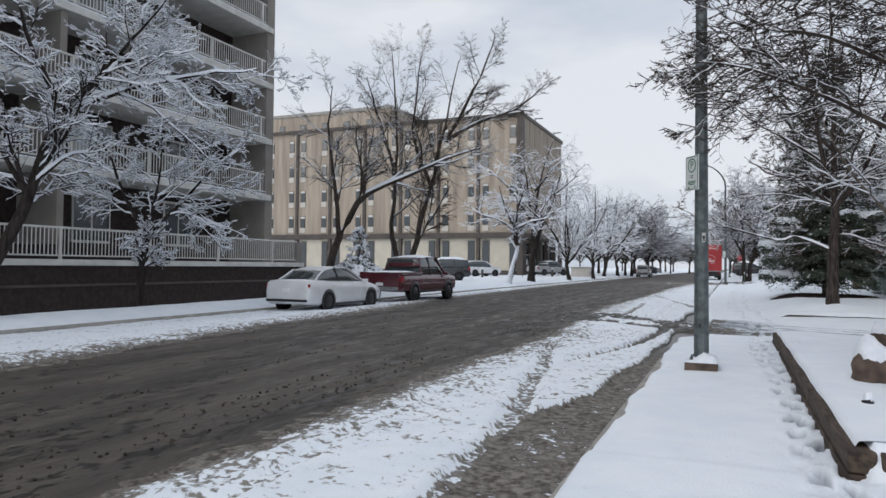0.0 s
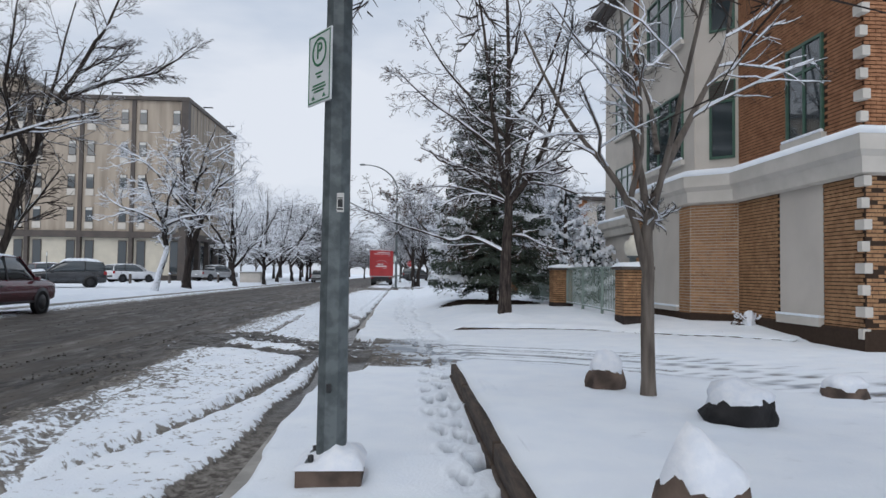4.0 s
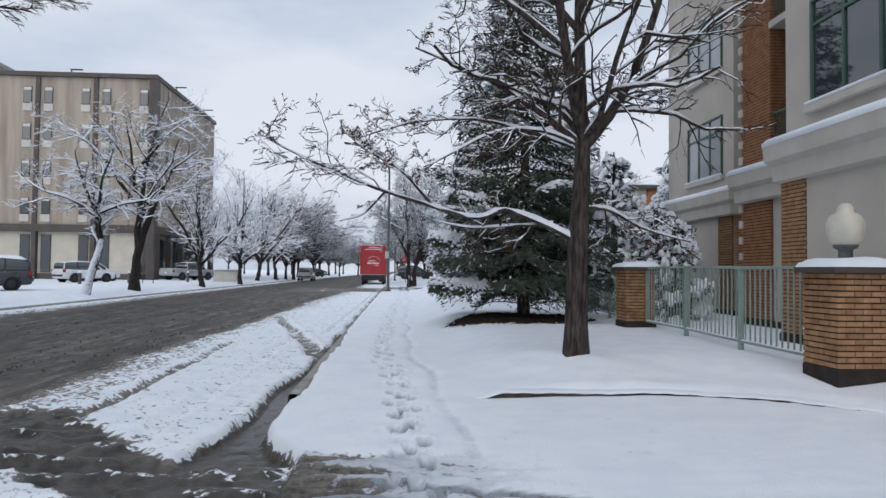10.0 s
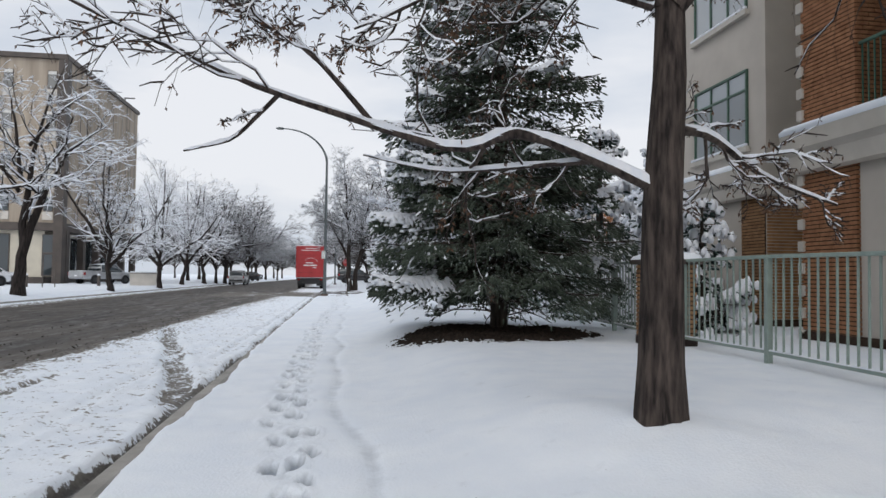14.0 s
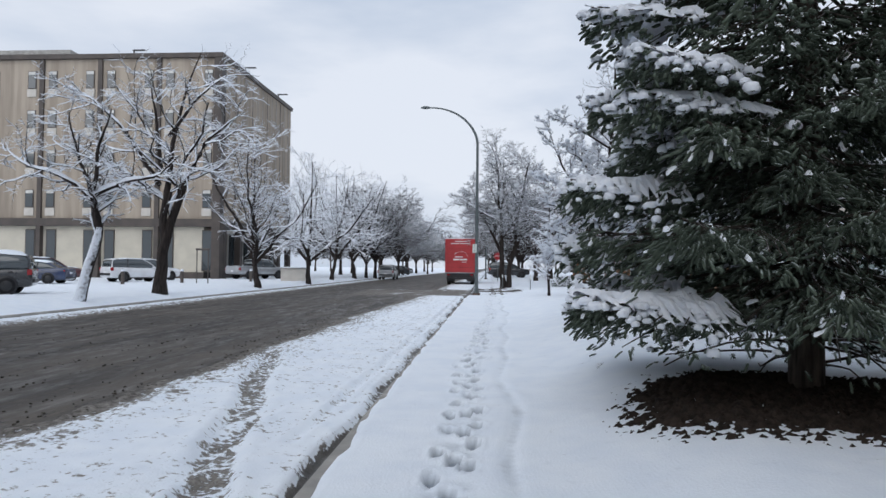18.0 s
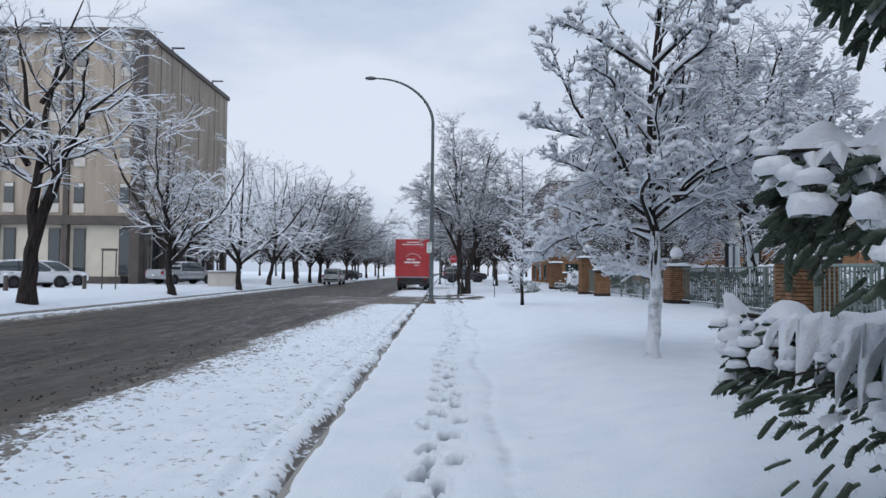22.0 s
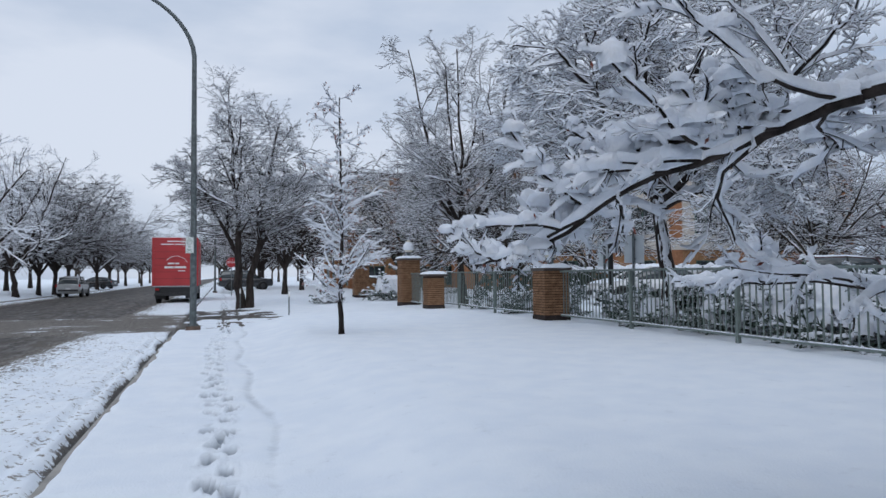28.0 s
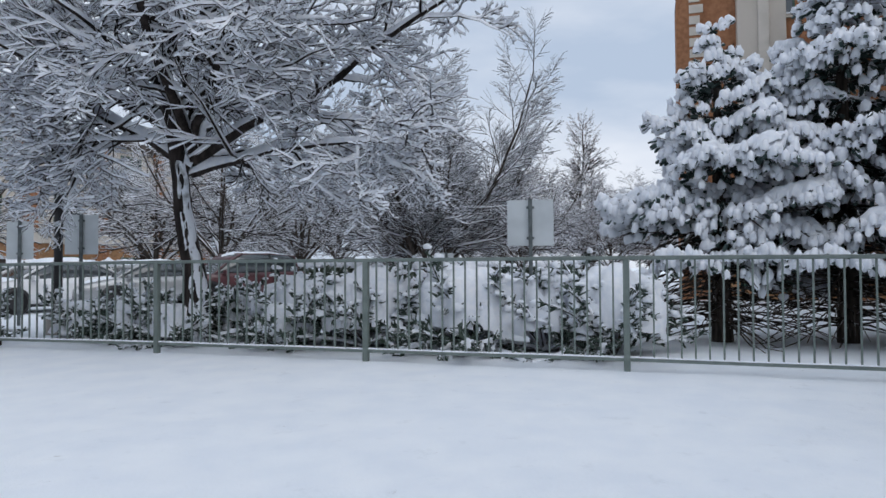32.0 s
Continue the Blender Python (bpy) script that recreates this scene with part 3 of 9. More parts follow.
def verge(x, y):
    """The strip between the carriageway and the walk: depth of snow over the road, share of slush, wetness."""
    big, mid, fine = fbm(x * 0.35, y * 0.22, 5), fbm(x * 1.3, y * 0.9, 12), fbm(x * 6.0, y * 6.0, 21)
    lump = vnoise(x * 11.0, y * 10.0, 51)
    d = x - lane_edge(y) - 0.7 * (big - 0.5) - 0.5 * (mid - 0.5) - 0.35 * (fine - 0.5)
    west = np.interp(y, [0, 10, 16, 30, 50, 120], [-9.0, -9.7, -10.5, -12.0, -12.7, -12.3]) + 0.9 * (big - 0.5) + 0.6 * (mid - 0.5)
    d = np.where(x < -8, west - x, d)
    t = -0.06 + 0.066 * step(-0.6, -0.15, d) + 0.075 * step(-0.1, 0.5, d) + (0.06 * (fine - 0.5) + 0.045 * (lump - 0.5)) * step(-0.5, -0.1, d) * (1 - 0.45 * step(0.5, 1.2, d)) + 0.03 * (mid - 0.5)
    s = 1.0 - 0.55 * step(-0.35, 0.35, d) - 0.22 * step(0.3, 1.3, d) + 0.16 * (big - 0.5) - 0.25 * (fine - 0.5) * step(-0.2, 0.2, d)
    w = np.zeros_like(x)
    near = x > -8
    for ys, xs, hw, deep, s0, s1 in RUTS:
        c = np.interp(y, ys, xs) + 0.025 * np.sin(y * 2.1)
        k = np.clip((y - ys[0]) / (ys[-1] - ys[0]), 0, 1)
        on = step(ys[0], ys[0] + 0.5, y) * (1 - step(ys[-1] - 0.5, ys[-1], y)) * near * step(-0.2, 0.2, d)
        q = np.abs(x - c) / hw
        m = on * (1 - step(0.75, 1.12, q))
        t = t - deep * m * np.clip(t / 0.06, 0, 1) + on * 0.02 * np.exp(-((q - 1.45) / 0.3) ** 2)
        s = np.maximum(s * (1 - 0.5 * m), (s0 + (s1 - s0) * k) * m)
        w = np.maximum(w, m * step(0.7, 0.95, s0 + (s1 - s0) * k))
    # gutter, open and wet where cars have splashed it
    gl = np.interp(y, [-6, 6.7, 8.2, 9.9, 11.9, 13.8, 16, 19, 21, 22.3, 24.6, 26.5, 27.5, 58], [-1.8, -1.8, -1.46, -1.41, -1.26, -1.24, -1.18, -1.42, -1.32, -1.26, -1.2, -1.2, -1.15, -1.15]) + 0.05 * np.sin(y * 1.9) + 0.10 * (mid - 0.5) + 0.05 * (fine - 0.5)
    open_ = np.interp(y, [-6, 18, 24.3, 25.2, 26.3, 27, 29.5, 31, 44, 46, 58], [1, 1, 1, 0.75, 0.75, 1, 0.95, 0.62, 0.62, 1, 1]) + 0.5 * (fbm(y * 0.5, x * 0 + 2, 54) - 0.5) * step(27, 30, y)
    g = near * (1 - step(-0.05, 0.04, gl - x)) * np.clip(open_, 0, 1)
    t = t * (1 - g) + g * (0.012 + 0.03 * (lump - 0.5) * step(0, 0.25, x - gl) - 0.045 * step(12.6, 14.4, y) * (1 - step(17.0, 18.0, y)) - 0.05 * step(18, 20, y))
    s = np.maximum(s, g * (0.96 - 0.24 * step(0.12, 0.3, x - gl) * (1 - step(9, 12, y)) + 0.3 * (mid - 0.5)))
    w = np.maximum(w, g * step(10.5, 13.5, y))
    # churned driveway mouth, with two broken slabs of snow left in it
    reach = np.clip(-1.55 - x, 0, 3)
    south = step(0.0, 0.22, y - 16.25 - 0.95 * np.minimum(reach, 1.3) - 0.25 * (fine - 0.5))
    north = 1 - step(-0.25, 0.05, y - 18.95 - 1.2 * np.minimum(reach, 1.6) + 0.2 * (mid - 0.5))
    slab = 1 - step(0.22, 0.42, np.abs(y - 17.55 - 0.72 * np.minimum(reach, 1.75)) + 0.5 * (mid - 0.5) + 0.25 * (fine - 0.5))
    slab = slab * step(-0.05, 0.15, reach) * (1 - step(1.65, 2.0, reach))
    mouth = south * north * near * step(-0.6, -0.2, d)
    drag = fbm(x * 1.1, y * 5.0, 44)
    t = t * (1 - mouth) + mouth * (0.03 + 0.16 * (drag - 0.5) + 0.05 * (lump - 0.5) + 0.055 * slab)
    s = s * (1 - mouth) + mouth * (np.clip(0.98 - 1.7 * (drag - 0.45), 0.55, 1.0) * (1 - slab) + 0.34 * slab)
    w = np.maximum(w * (1 - mouth), mouth * (1 - slab))
    m2 = step(58.5, 60, y) * (1 - step(67, 69, y)) * near
    t = t * (1 - m2) + m2 * (0.03 + 0.12 * (fbm(x * 0.8, y * 1.5, 47) - 0.5))
    s = s * (1 - m2) + m2 * np.clip(0.9 - 1.8 * (fbm(x * 0.8, y * 1.5, 47) - 0.5), 0.2, 1)
    return t, np.clip(s, 0, 1), w


BANDS = ((18.05, 0.055, 1.0), (17.62, 0.06, 0.9), (17.36, 0.045, 1.0), (16.85, 0.12, 0.8), (16.5, 0.055, 1.0), (16.05, 0.06, 0.8), (15.62, 0.14, 0.8), (15.2, 0.06, 0.9), (14.95, 0.045, 1.0))


def tracks(x, y):
    """Wheel tracks of cars that turned off the road into the first driveway: flat pressed bands that swing to the south-east."""
    u = np.clip(x - 0.3, 0, 6)
    yy = y + 0.11 * u ** 2 + 0.15 * u + 0.06 * np.sin(x * 0.9)
    worn = [np.clip(2.6 * fbm(x * 0.35, y * 0 + 3.7 * c, 75) - 0.75, 0, 1) for c, w, k in BANDS]
    return np.maximum.reduce([k * g * np.exp(-((yy - c) / w) ** 4) for (c, w, k), g in zip(BANDS, worn)])


def surface(x, y):
    """Height of the sheet, with its share of slush, its wetness and how far it has been pressed, which also sets the
    painted shade.
    """
    road_z = crown(x, y)
    e = 0.14 * (fbm(y * 0.9, y * 0 + 3, 91) - 0.5) + 0.05 * (vnoise(y * 3.1, y * 0, 92) - 0.5)
    e = e - 0.5 * step(13.8, 14.6, y) * (1 - step(18.6, 19.9, y))
    e = e - 0.09 * step(20.5, 22, y) * (1 - step(27.5, 29.5, y))
    on_road = step(-0.93, -1.04, x + e) * step(-14.25, -14.1, x)
    foot = np.where((x > -0.9) & (x < 1.9), prints(x, y), 0)
    off = lie(x, y) + foot
    off = off + 0.13 * np.exp(-(((x - 2.66) / 0.75) ** 2 + ((y - 22.3) / 0.8) ** 2)) * (0.35 + 1.3 * fbm(x * 2.2, y * 2.2, 63))
    # tyre tracks and trodden slush where the walk crosses the first driveway
    dr = step(14.75, 15.2, y + 0.11 * np.clip(x - 0.3, 0, 6) ** 2 + 0.15 * np.clip(x - 0.3, 0, 6)) * (1 - step(-2.6, -2.2, y - kerb_y(x))) * step(-1.1, -0.9, x) * (1 - step(7, 9, x))
    ruts = tracks(x, y)
    fray = fbm(x * 1.3, y * 6.5, 61)
    cross = dr * step(1.7, -0.2, x)
    off = off - dr * (0.016 * ruts * (0.6 + vnoise(x * 0.8, y * 9, 77)) + 0.02 * (fbm(x * 0.8, y * 7.0, 66) - 0.5)) - cross * 0.16 * (fray - 0.42)
    t, s, w = verge(x, y)
    z = off * (1 - on_road) + (road_z + t) * on_road
    worn = np.maximum(cross * np.clip(2.3 * (fray - 0.36) + 0.5 * step(0.5, -0.5, x), 0, 0.95), dr * np.clip(ruts, 0, 1) * np.clip(0.25 + 0.8 * fbm(x * 0.45, y * 2.2, 79), 0, 0.8))
    press_shade = np.maximum(np.clip(-foot / 0.07 - 0.1, 0, 1) * 0.95, dr * np.clip(1.7 * ruts * (0.55 + 0.9 * fbm(x * 0.5, y * 1.6, 78)) + 0.55 * cross, 0, 1.0))
    return z, s * on_road + worn * (1 - on_road), w * on_road + 0.4 * worn * (1 - on_road), press_shade * (1 - on_road)


def grow_axis(a, b, fine, coarse_lo, coarse_hi):
    lo, hi, s = [], [], fine * 4
    while a - (sum(lo)) > coarse_lo:
        lo.append(s)
        s *= 1.28
    s = fine * 4
    while b + sum(hi) < coarse_hi:
        hi.append(s)
        s *= 1.28
    return np.concatenate([a - np.cumsum(lo)[::-1], np.arange(a, b, fine), b + np.concatenate([[0], np.cumsum(hi)])])


def sheet(name, xs, ys, f, mat, label="", parent=None):
    X, Y = np.meshgrid(xs, ys)
    Z = f(X, Y)
    nx = len(xs)
    i = (np.arange(len(ys) - 1)[:, None] * nx + np.arange(nx - 1)).ravel()
    return mk(name, np.stack([X, Y, Z], -1), np.stack([i, i + 1, i + nx + 1, i + nx], -1), mat, parent, label)


gx = np.concatenate([grow_axis(-15.6, -12.9, 0.25, -1100, -13.0)[:-1], np.arange(-12.9, -9.0, 0.2), np.arange(-9.0, -5.2, 0.5), np.arange(-5.2, -1.9, 0.065),
                     np.arange(-1.9, -0.35, 0.045), np.arange(-0.35, 0.85, 0.034), np.arange(0.85, 1.25, 0.05), np.arange(1.25, 3.7, 0.1), grow_axis(3.7, 9.0, 0.25, 3.69, 1100)[1:]])
gx = np.unique(np.round(gx, 3))
gy = np.unique(np.round(np.concatenate([-np.geomspace(2, 500, 18)[::-1], np.arange(-2, 13, 0.08), np.arange(13, 21.5, 0.045), np.arange(21.5, 57, 0.06), np.arange(57, 110, 0.4),
                                        110 + np.geomspace(1, 1500, 26)]), 3))
marks = {}


def spread(x, y):
    z, marks["slush"], marks["wet"], marks["press_shade"] = surface(x, y)
    return z


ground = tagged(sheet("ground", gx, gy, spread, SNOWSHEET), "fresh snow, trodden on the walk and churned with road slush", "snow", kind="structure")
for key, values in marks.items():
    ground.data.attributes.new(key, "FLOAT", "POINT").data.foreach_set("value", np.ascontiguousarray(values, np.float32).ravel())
road = tagged(sheet("road", np.arange(-14.6, -2.2, 0.4), np.concatenate([-np.geomspace(3, 300, 10)[::-1], np.arange(0, 120, 2.0), 120 + np.geomspace(2, 900, 14)]), crown, SLUSH),
              "wet asphalt road under thin brown slush", "road", kind="structure")
tagged(sheet("slush", np.arange(-11.5, -3.6, 0.09), np.arange(-2, 62, 0.16),
             lambda x, y: crown(x, y) - 0.010 + 0.05 * (fbm(x * 5.0 + 0.6 * np.sin(y * 0.2), y * 0.35, 93) - 0.60) + 0.055 * np.clip(vnoise(x * 9, y * 6, 94) - 0.62, 0, 1) * step(0.42, 0.6, fbm(x * 1.6, y * 0.10, 96)) + 0.02 * (fbm(x * 7, y * 5, 95) - 0.5), ROADSLUSH),
       "streaks and clods of brown slush on the carriageway", "slush", kind="stuff")
tagged(sheet("driveway_gate", np.arange(-1.02, 7.2, 0.3), np.arange(57.5, 72, 0.4),
             lambda x, y: 0.145 + slope(y) + 0.2 * step(0.5, 8, x) + 0.11 * (fbm(x, y * 1.7, 17) - 0.62) - 0.3 * step(59.0, 57.6, y - 0.55 * np.clip(x, 0, 8)) - 0.3 * step(2.0, 4.0, x) * step(62.5 + 0.3 * x, 64 + 0.3 * x, y), SLUSH),
       "slushy driveway entrance to the gate", "driveway", kind="structure")
tagged(sheet("puddle", np.arange(-2.2, -0.3, 0.2), np.arange(12.6, 23.6, 0.4), lambda x, y: crown(x, y) * 0 + slope(y) - 0.018 - 0.02 * step(17.5, 19.5, y), WATER),
       "meltwater puddle lying in the gutter", "puddle", kind="structure")
tagged(sheet("needle_litter", np.arange(0.6, 6.4, 0.025), np.arange(27.0, 33.4, 0.025),
             lambda x, y: lie(x, y) + 0.03 + 0.15 * (fbm(x * 21, y * 27, 71, 2) - 0.5) + 0.05 * (fbm(x * 3.5, y * 4.5, 72) - 0.5) - 0.15 * step(1.1, 2.75, np.hypot(x - 3.2, (y - 29.9) * 1.05) + 0.6 * (fbm(x * 1.5, y * 1.5, 70) - 0.5)), LITTER),
       "bare needle litter under the spruce", "litter", kind="stuff")


def G(x, y):
    return float(lie(np.array([x]), np.array([y]))[0])


def sweep(name, path, profile, mat, parent=None, label="", smooth=False):
    """A profile (offset to the left of the path, height above it) carried along a path in the plan."""
    P = np.array(path, float)
    if P.shape[1] == 2:
        P = np.c_[P, np.zeros(len(P))]
    d = np.diff(P[:, :2], axis=0)
    d /= np.linalg.norm(d, axis=1, keepdims=True)
    nrm = np.c_[-d[:, 1], d[:, 0]]
    m = np.vstack([nrm[:1], (nrm[:-1] + nrm[1:]), nrm[-1:]])
    m /= np.linalg.norm(m, axis=1, keepdims=True)
    k = np.r_[1.0, 1 / np.maximum(0.4, (m[1:-1] * nrm[1:]).sum(1)), 1.0]
    pr = np.array(profile, float)
    V = np.zeros((len(P), len(pr), 3))
    V[:, :, :2] = P[:, None, :2] + m[:, None] * (k[:, None] * pr[:, 0])[..., None]
    V[:, :, 2] = P[:, None, 2] + pr[:, 1]
    K = len(pr)
    i = (np.arange(len(P) - 1)[:, None] * K + np.arange(K - 1)).ravel()
    return mk(name, V, np.stack([i, i + 1, i + K + 1, i + K], -1), mat, parent, label, smooth)


KERB = [(0, -0.3), (0, 0.0), (0.03, 0.03), (0.13, 0.03), (0.15, 0.0), (0.15, -0.3)]
for y0, y1 in ((-20, 11.6), (21.5, 57)):
    ky = np.linspace(y0, y1, 24)
    tagged(sweep("kerb", np.c_[np.full(24, -0.88), ky, 0.085 + slope(ky)], KERB, CONCRETE), "concrete kerb at the edge of the walk, half under snow", "kerb", kind="structure")
ky = np.arange(-30, 140, 3.0)
tagged(sweep("kerb", np.c_[np.full(len(ky), -14.1), ky, 0.0 + slope(ky)], KERB, CONCRETE), "concrete kerb across the road under snow", "kerb", kind="structure")
kx = np.linspace(0.85, 7.4, 90)
kz = -0.10 * step(1.5, 1.0, kx) + np.array([G(a, b) for a, b in zip(kx, kerb_y(kx) - 0.25)]) + 0.068 - 0.042 * step(1.5, 4.2, kx) + 0.003 * np.sin(kx * 2.3) + 0.003 * np.sin(kx * 6.1)
# the dark timber colour stands in for shade on the concrete kerb's face
tagged(sweep("kerb", np.c_[kx, kerb_y(kx) - 0.10, kz - 0.03], [(0, -0.3), (0, 0.0), (0.02, 0.02), (0.13, 0.02), (0.15, 0.0), (0.15, -0.3)], TIMBER), "kerb of the driveway under a lip of snow, its face coloured dark for shade", "kerb", kind="structure")
LIP = [(-0.012, 0.0), (-0.016, 0.008), (0.0, 0.018), (0.06, 0.026), (0.2, 0.02), (0.42, -0.05)]
tagged(sweep("snow_lip", np.c_[kx, kerb_y(kx) - 0.10 + 0.012 * np.sin(kx * 9), kz - 0.012 + 0.003 * np.sin(kx * 4.7) + 0.004 * np.sin(kx * 23)], LIP, SNOW, None, "", True), "lip of snow along the driveway kerb", "snow", kind="structure")

# retaining edge of the planted bed, of squared timbers
edge = tagged(empty("timber_edging"), "dark weathered timber edging round a snowy planted bed", "edging", kind="structure")
for k, (y0, y1) in enumerate(((5.0, 7.4), (7.42, 9.8), (9.82, 12.2), (12.22, 13.85))):
    for j in range(2):
        boxpart("timber", TIMBER, edge, (0.66 + 0.015 * j, y0 + 0.02 * j, 0.06 + 0.145 * j, 0.84, y1 - 0.02 * j, 0.2 + 0.145 * j), 0.012)
for j in range(2):
    for x0 in (0.86, 3.3):
        boxpart("timber", TIMBER, edge, (x0, 4.98 + 0.015 * j, 0.06 + 0.145 * j, x0 + 2.4, 5.14, 0.2 + 0.145 * j), 0.012)
cap_y = np.linspace(5.15, 13.8, 60)
sweep("snow_cap", np.c_[np.full(60, 0.845), cap_y, 0.352 + 0.012 * np.sin(cap_y * 3.1)], [(-0.5, 0.045), (-0.1, 0.05), (0.02 , 0.045), (0.09, 0.035), (0.11, 0.0)], SNOW, edge, "snow overhanging the timber", True)

# ---- buildings ----


def brick_layout(W, H, holes=(), bl=0.203, bh=0.0677, joint=0.010):
    """Centres and half-lengths of the bricks of a running bond on a panel W wide and H high."""
    rows = []
    for r in range(int(H / bh)):
        z = (r + 0.5) * bh
        u = -(r % 2) * bl / 2
        while u < W - 0.02:
            a, b = max(0.0, u), min(W, u + bl)
            u += bl
            if b - a > 0.045 and not any(h[0] < (a + b) / 2 < h[1] and h[2] < z < h[3] for h in holes):
                rows.append(((a + b) / 2, z, (b - a) / 2 - joint / 2))
    return rows


BRICK_MESH = {}


def brick_mesh(mat):
    if mat.name not in BRICK_MESH:
        bm = bx(bmesh.new(), -0.0965, -0.05, -0.0255, 0.0965, 0.012, 0.0255)
        me = bpy.data.meshes.new("brick")
        bm.to_mesh(me)
        bm.free()
        me.materials.append(mat)
        BRICK_MESH[mat.name] = me
    return BRICK_MESH[mat.name]


def brick_panel(parent, o, u, W, H, mat, holes=(), pieces=0, label=""):
    """Bricks laid on a panel with its lower corner at o, running along u; they stand proud to the right of u. The first ones are single pieces."""
    u = Vector(u).normalized()
    n = Vector((u.y, -u.x, 0))
    rows = brick_layout(W, H, holes)
    rot = Matrix(((u.x, n.x, 0), (u.y, n.y, 0), (0, 0, 1))).to_4x4()
    for c, z, h in rows[:pieces]:
        ob = new("brick", brick_mesh(mat))
        ob.parent = parent
        ob.matrix_basis = Matrix.Translation(Vector(o) + u * c + Vector((0, 0, z))) @ rot @ Matrix.Diagonal((h / 0.0965, 1, 1, 1))
    rest = np.array(rows[pieces:])
    if len(rest):
        s = np.array([(-1, 0, -1), (1, 0, -1), (1, 1, -1), (-1, 1, -1), (-1, 0, 1), (1, 0, 1), (1, 1, 1), (-1, 1, 1)], float)
        U, N = np.array(u), np.array(n)
        C = np.array(o) + rest[:, 0:1] * U + rest[:, 1:2] * np.array([0, 0, 1.0])
        jit = np.random.uniform(-0.003, 0.003, (len(rest), 1, 1))
        V = C[:, None] + s[None, :, :1] * rest[:, 2][:, None, None] * U + np.where(s[None, :, 1:2] > 0, 0.012 + jit, -0.04) * N \
            + s[None, :, 2:3] * 0.0255 * np.array([0, 0, 1.0])
        q = np.array([(3, 2, 6, 7), (0, 3, 7, 4), (2, 1, 5, 6), (7, 6, 5, 4), (0, 1, 2, 3)])
        F = (np.arange(len(rest))[:, None, None] * 8 + q).reshape(-1, 4)
        tagged(mk("bricks", V, F, mat, parent, label, False), kind="stuff")


def window_unit(parent, o, u, W, H, cols, frame_mat, pane_mat, transom=0.0, sill=True, snow=True, name="window"):
    """A framed window set on a wall: o lower corner, u along the wall, outside to the right of u."""
    u = Vector(u).normalized()
    n = Vector((u.y, -u.x, 0))
    m = Matrix(((u.x, n.x, 0, o[0]), (u.y, n.y, 0, o[1]), (0, 0, 1, o[2]), (0, 0, 0, 1)))

    def loc(bm):
        bmesh.ops.transform(bm, matrix=m, verts=bm.verts)
        return bm
    fr = bmesh.new()
    f = 0.055
    for b in ((0, 0, W, f), (0, H - f, W, H), (0, f, f, H - f), (W - f, f, W, H - f)):
        bx(fr, b[0], -0.06, b[1], b[2], 0.045, b[3], 0.006)
    win = part(name, loc(fr), frame_mat, parent)
    edges = np.linspace(f / 2, W - f / 2, cols + 1)
    for k in range(1, cols):
        part("mullion", loc(bx(bmesh.new(), edges[k] - 0.025, -0.05, f, edges[k] + 0.025, 0.035, H - f)), frame_mat, win)
    if transom:
        part("transom", loc(bx(bmesh.new(), f, -0.05, transom - 0.025, W - f, 0.032, transom + 0.025)), frame_mat, win)
    for k in range(cols):
        part("pane", loc(bx(bmesh.new(), edges[k] + 0.025, -0.02, f, edges[k + 1] - 0.025, 0.004, H - f)), pane_mat, win)
    if sill:
        part("sill", loc(bx(bmesh.new(), -0.08, 0.0, -0.12, W + 0.08, 0.11, 0.0, 0.01)), STUCCO2, win)
    if snow:
        part("sill_snow", loc(bx(bmesh.new(), -0.06, 0.045, 0.0, W + 0.06, 0.115, 0.06, 0.02)), SNOW_CLUMP, win, "snow on the sill")
    return win


house = tagged(empty("apartment_house"), "beige stucco and orange brick apartment house with green window frames", "house")
up = (0, -1, 0)
E, W8 = 13.2, 0.3


def wall_box(x0, y0, z0, x1, y1, z1, mat=STUCCO, name="wall", label=""):
    return boxpart(name, mat, house, (x0, y0, z0, x1, y1, z1), 0.0, label)


# bodies, stepped back along the street
wall_box(7.67, 15.97, 3.6, 24, 20.2, E, MORTAR, label="brick upper wall")
wall_box(7.65, 15.95, 0.0, 24, 20.2, 3.6, MORTAR, label="brick base wall")
wall_box(6.93, 20.86, 3.9, 24, 24.66, E, label="stucco bay wall")
wall_box(6.86, 20.9, 0.0, 24, 24.68, 3.5, label="stucco base panel")
wall_box(8.02, 24.68, 0.0, 24, 28.2, 3.9, label="stucco base panel")
wall_box(9.6, 24.66, 3.9, 24, 27.05, E, label="recessed balcony wall")
wall_box(9.98, 28.2, 0.0, 24, 30.9, E, label="recessed wall")
wall_box(9.16, 30.9, 0.0, 24, 35.3, E, label="stucco wall")
wall_box(9.75, 35.3, 0.0, 24, 36.0, E, label="stucco wall")
diag = bmesh.new()
for z0, z1, off in ((0.0, 3.6, 0.0), (3.6, E, 0.05)):
    vs = [diag.verts.new(p) for z in (z0, z1) for p in ((6.88 + off, 20.9, z), (7.65 + off, 20.15, z), (9.2, 20.12, z), (9.0, 21.5, z))]
    for f in ((0, 1, 5, 4), (1, 2, 6, 5), (2, 3, 7, 6), (3, 0, 4, 7), (4, 5, 6, 7), (3, 2, 1, 0)):
        diag.faces.new([vs[i] for i in f])
bmesh.ops.recalc_face_normals(diag, faces=diag.faces)
part("wall", diag, STUCCO, house, "splayed bay corner")
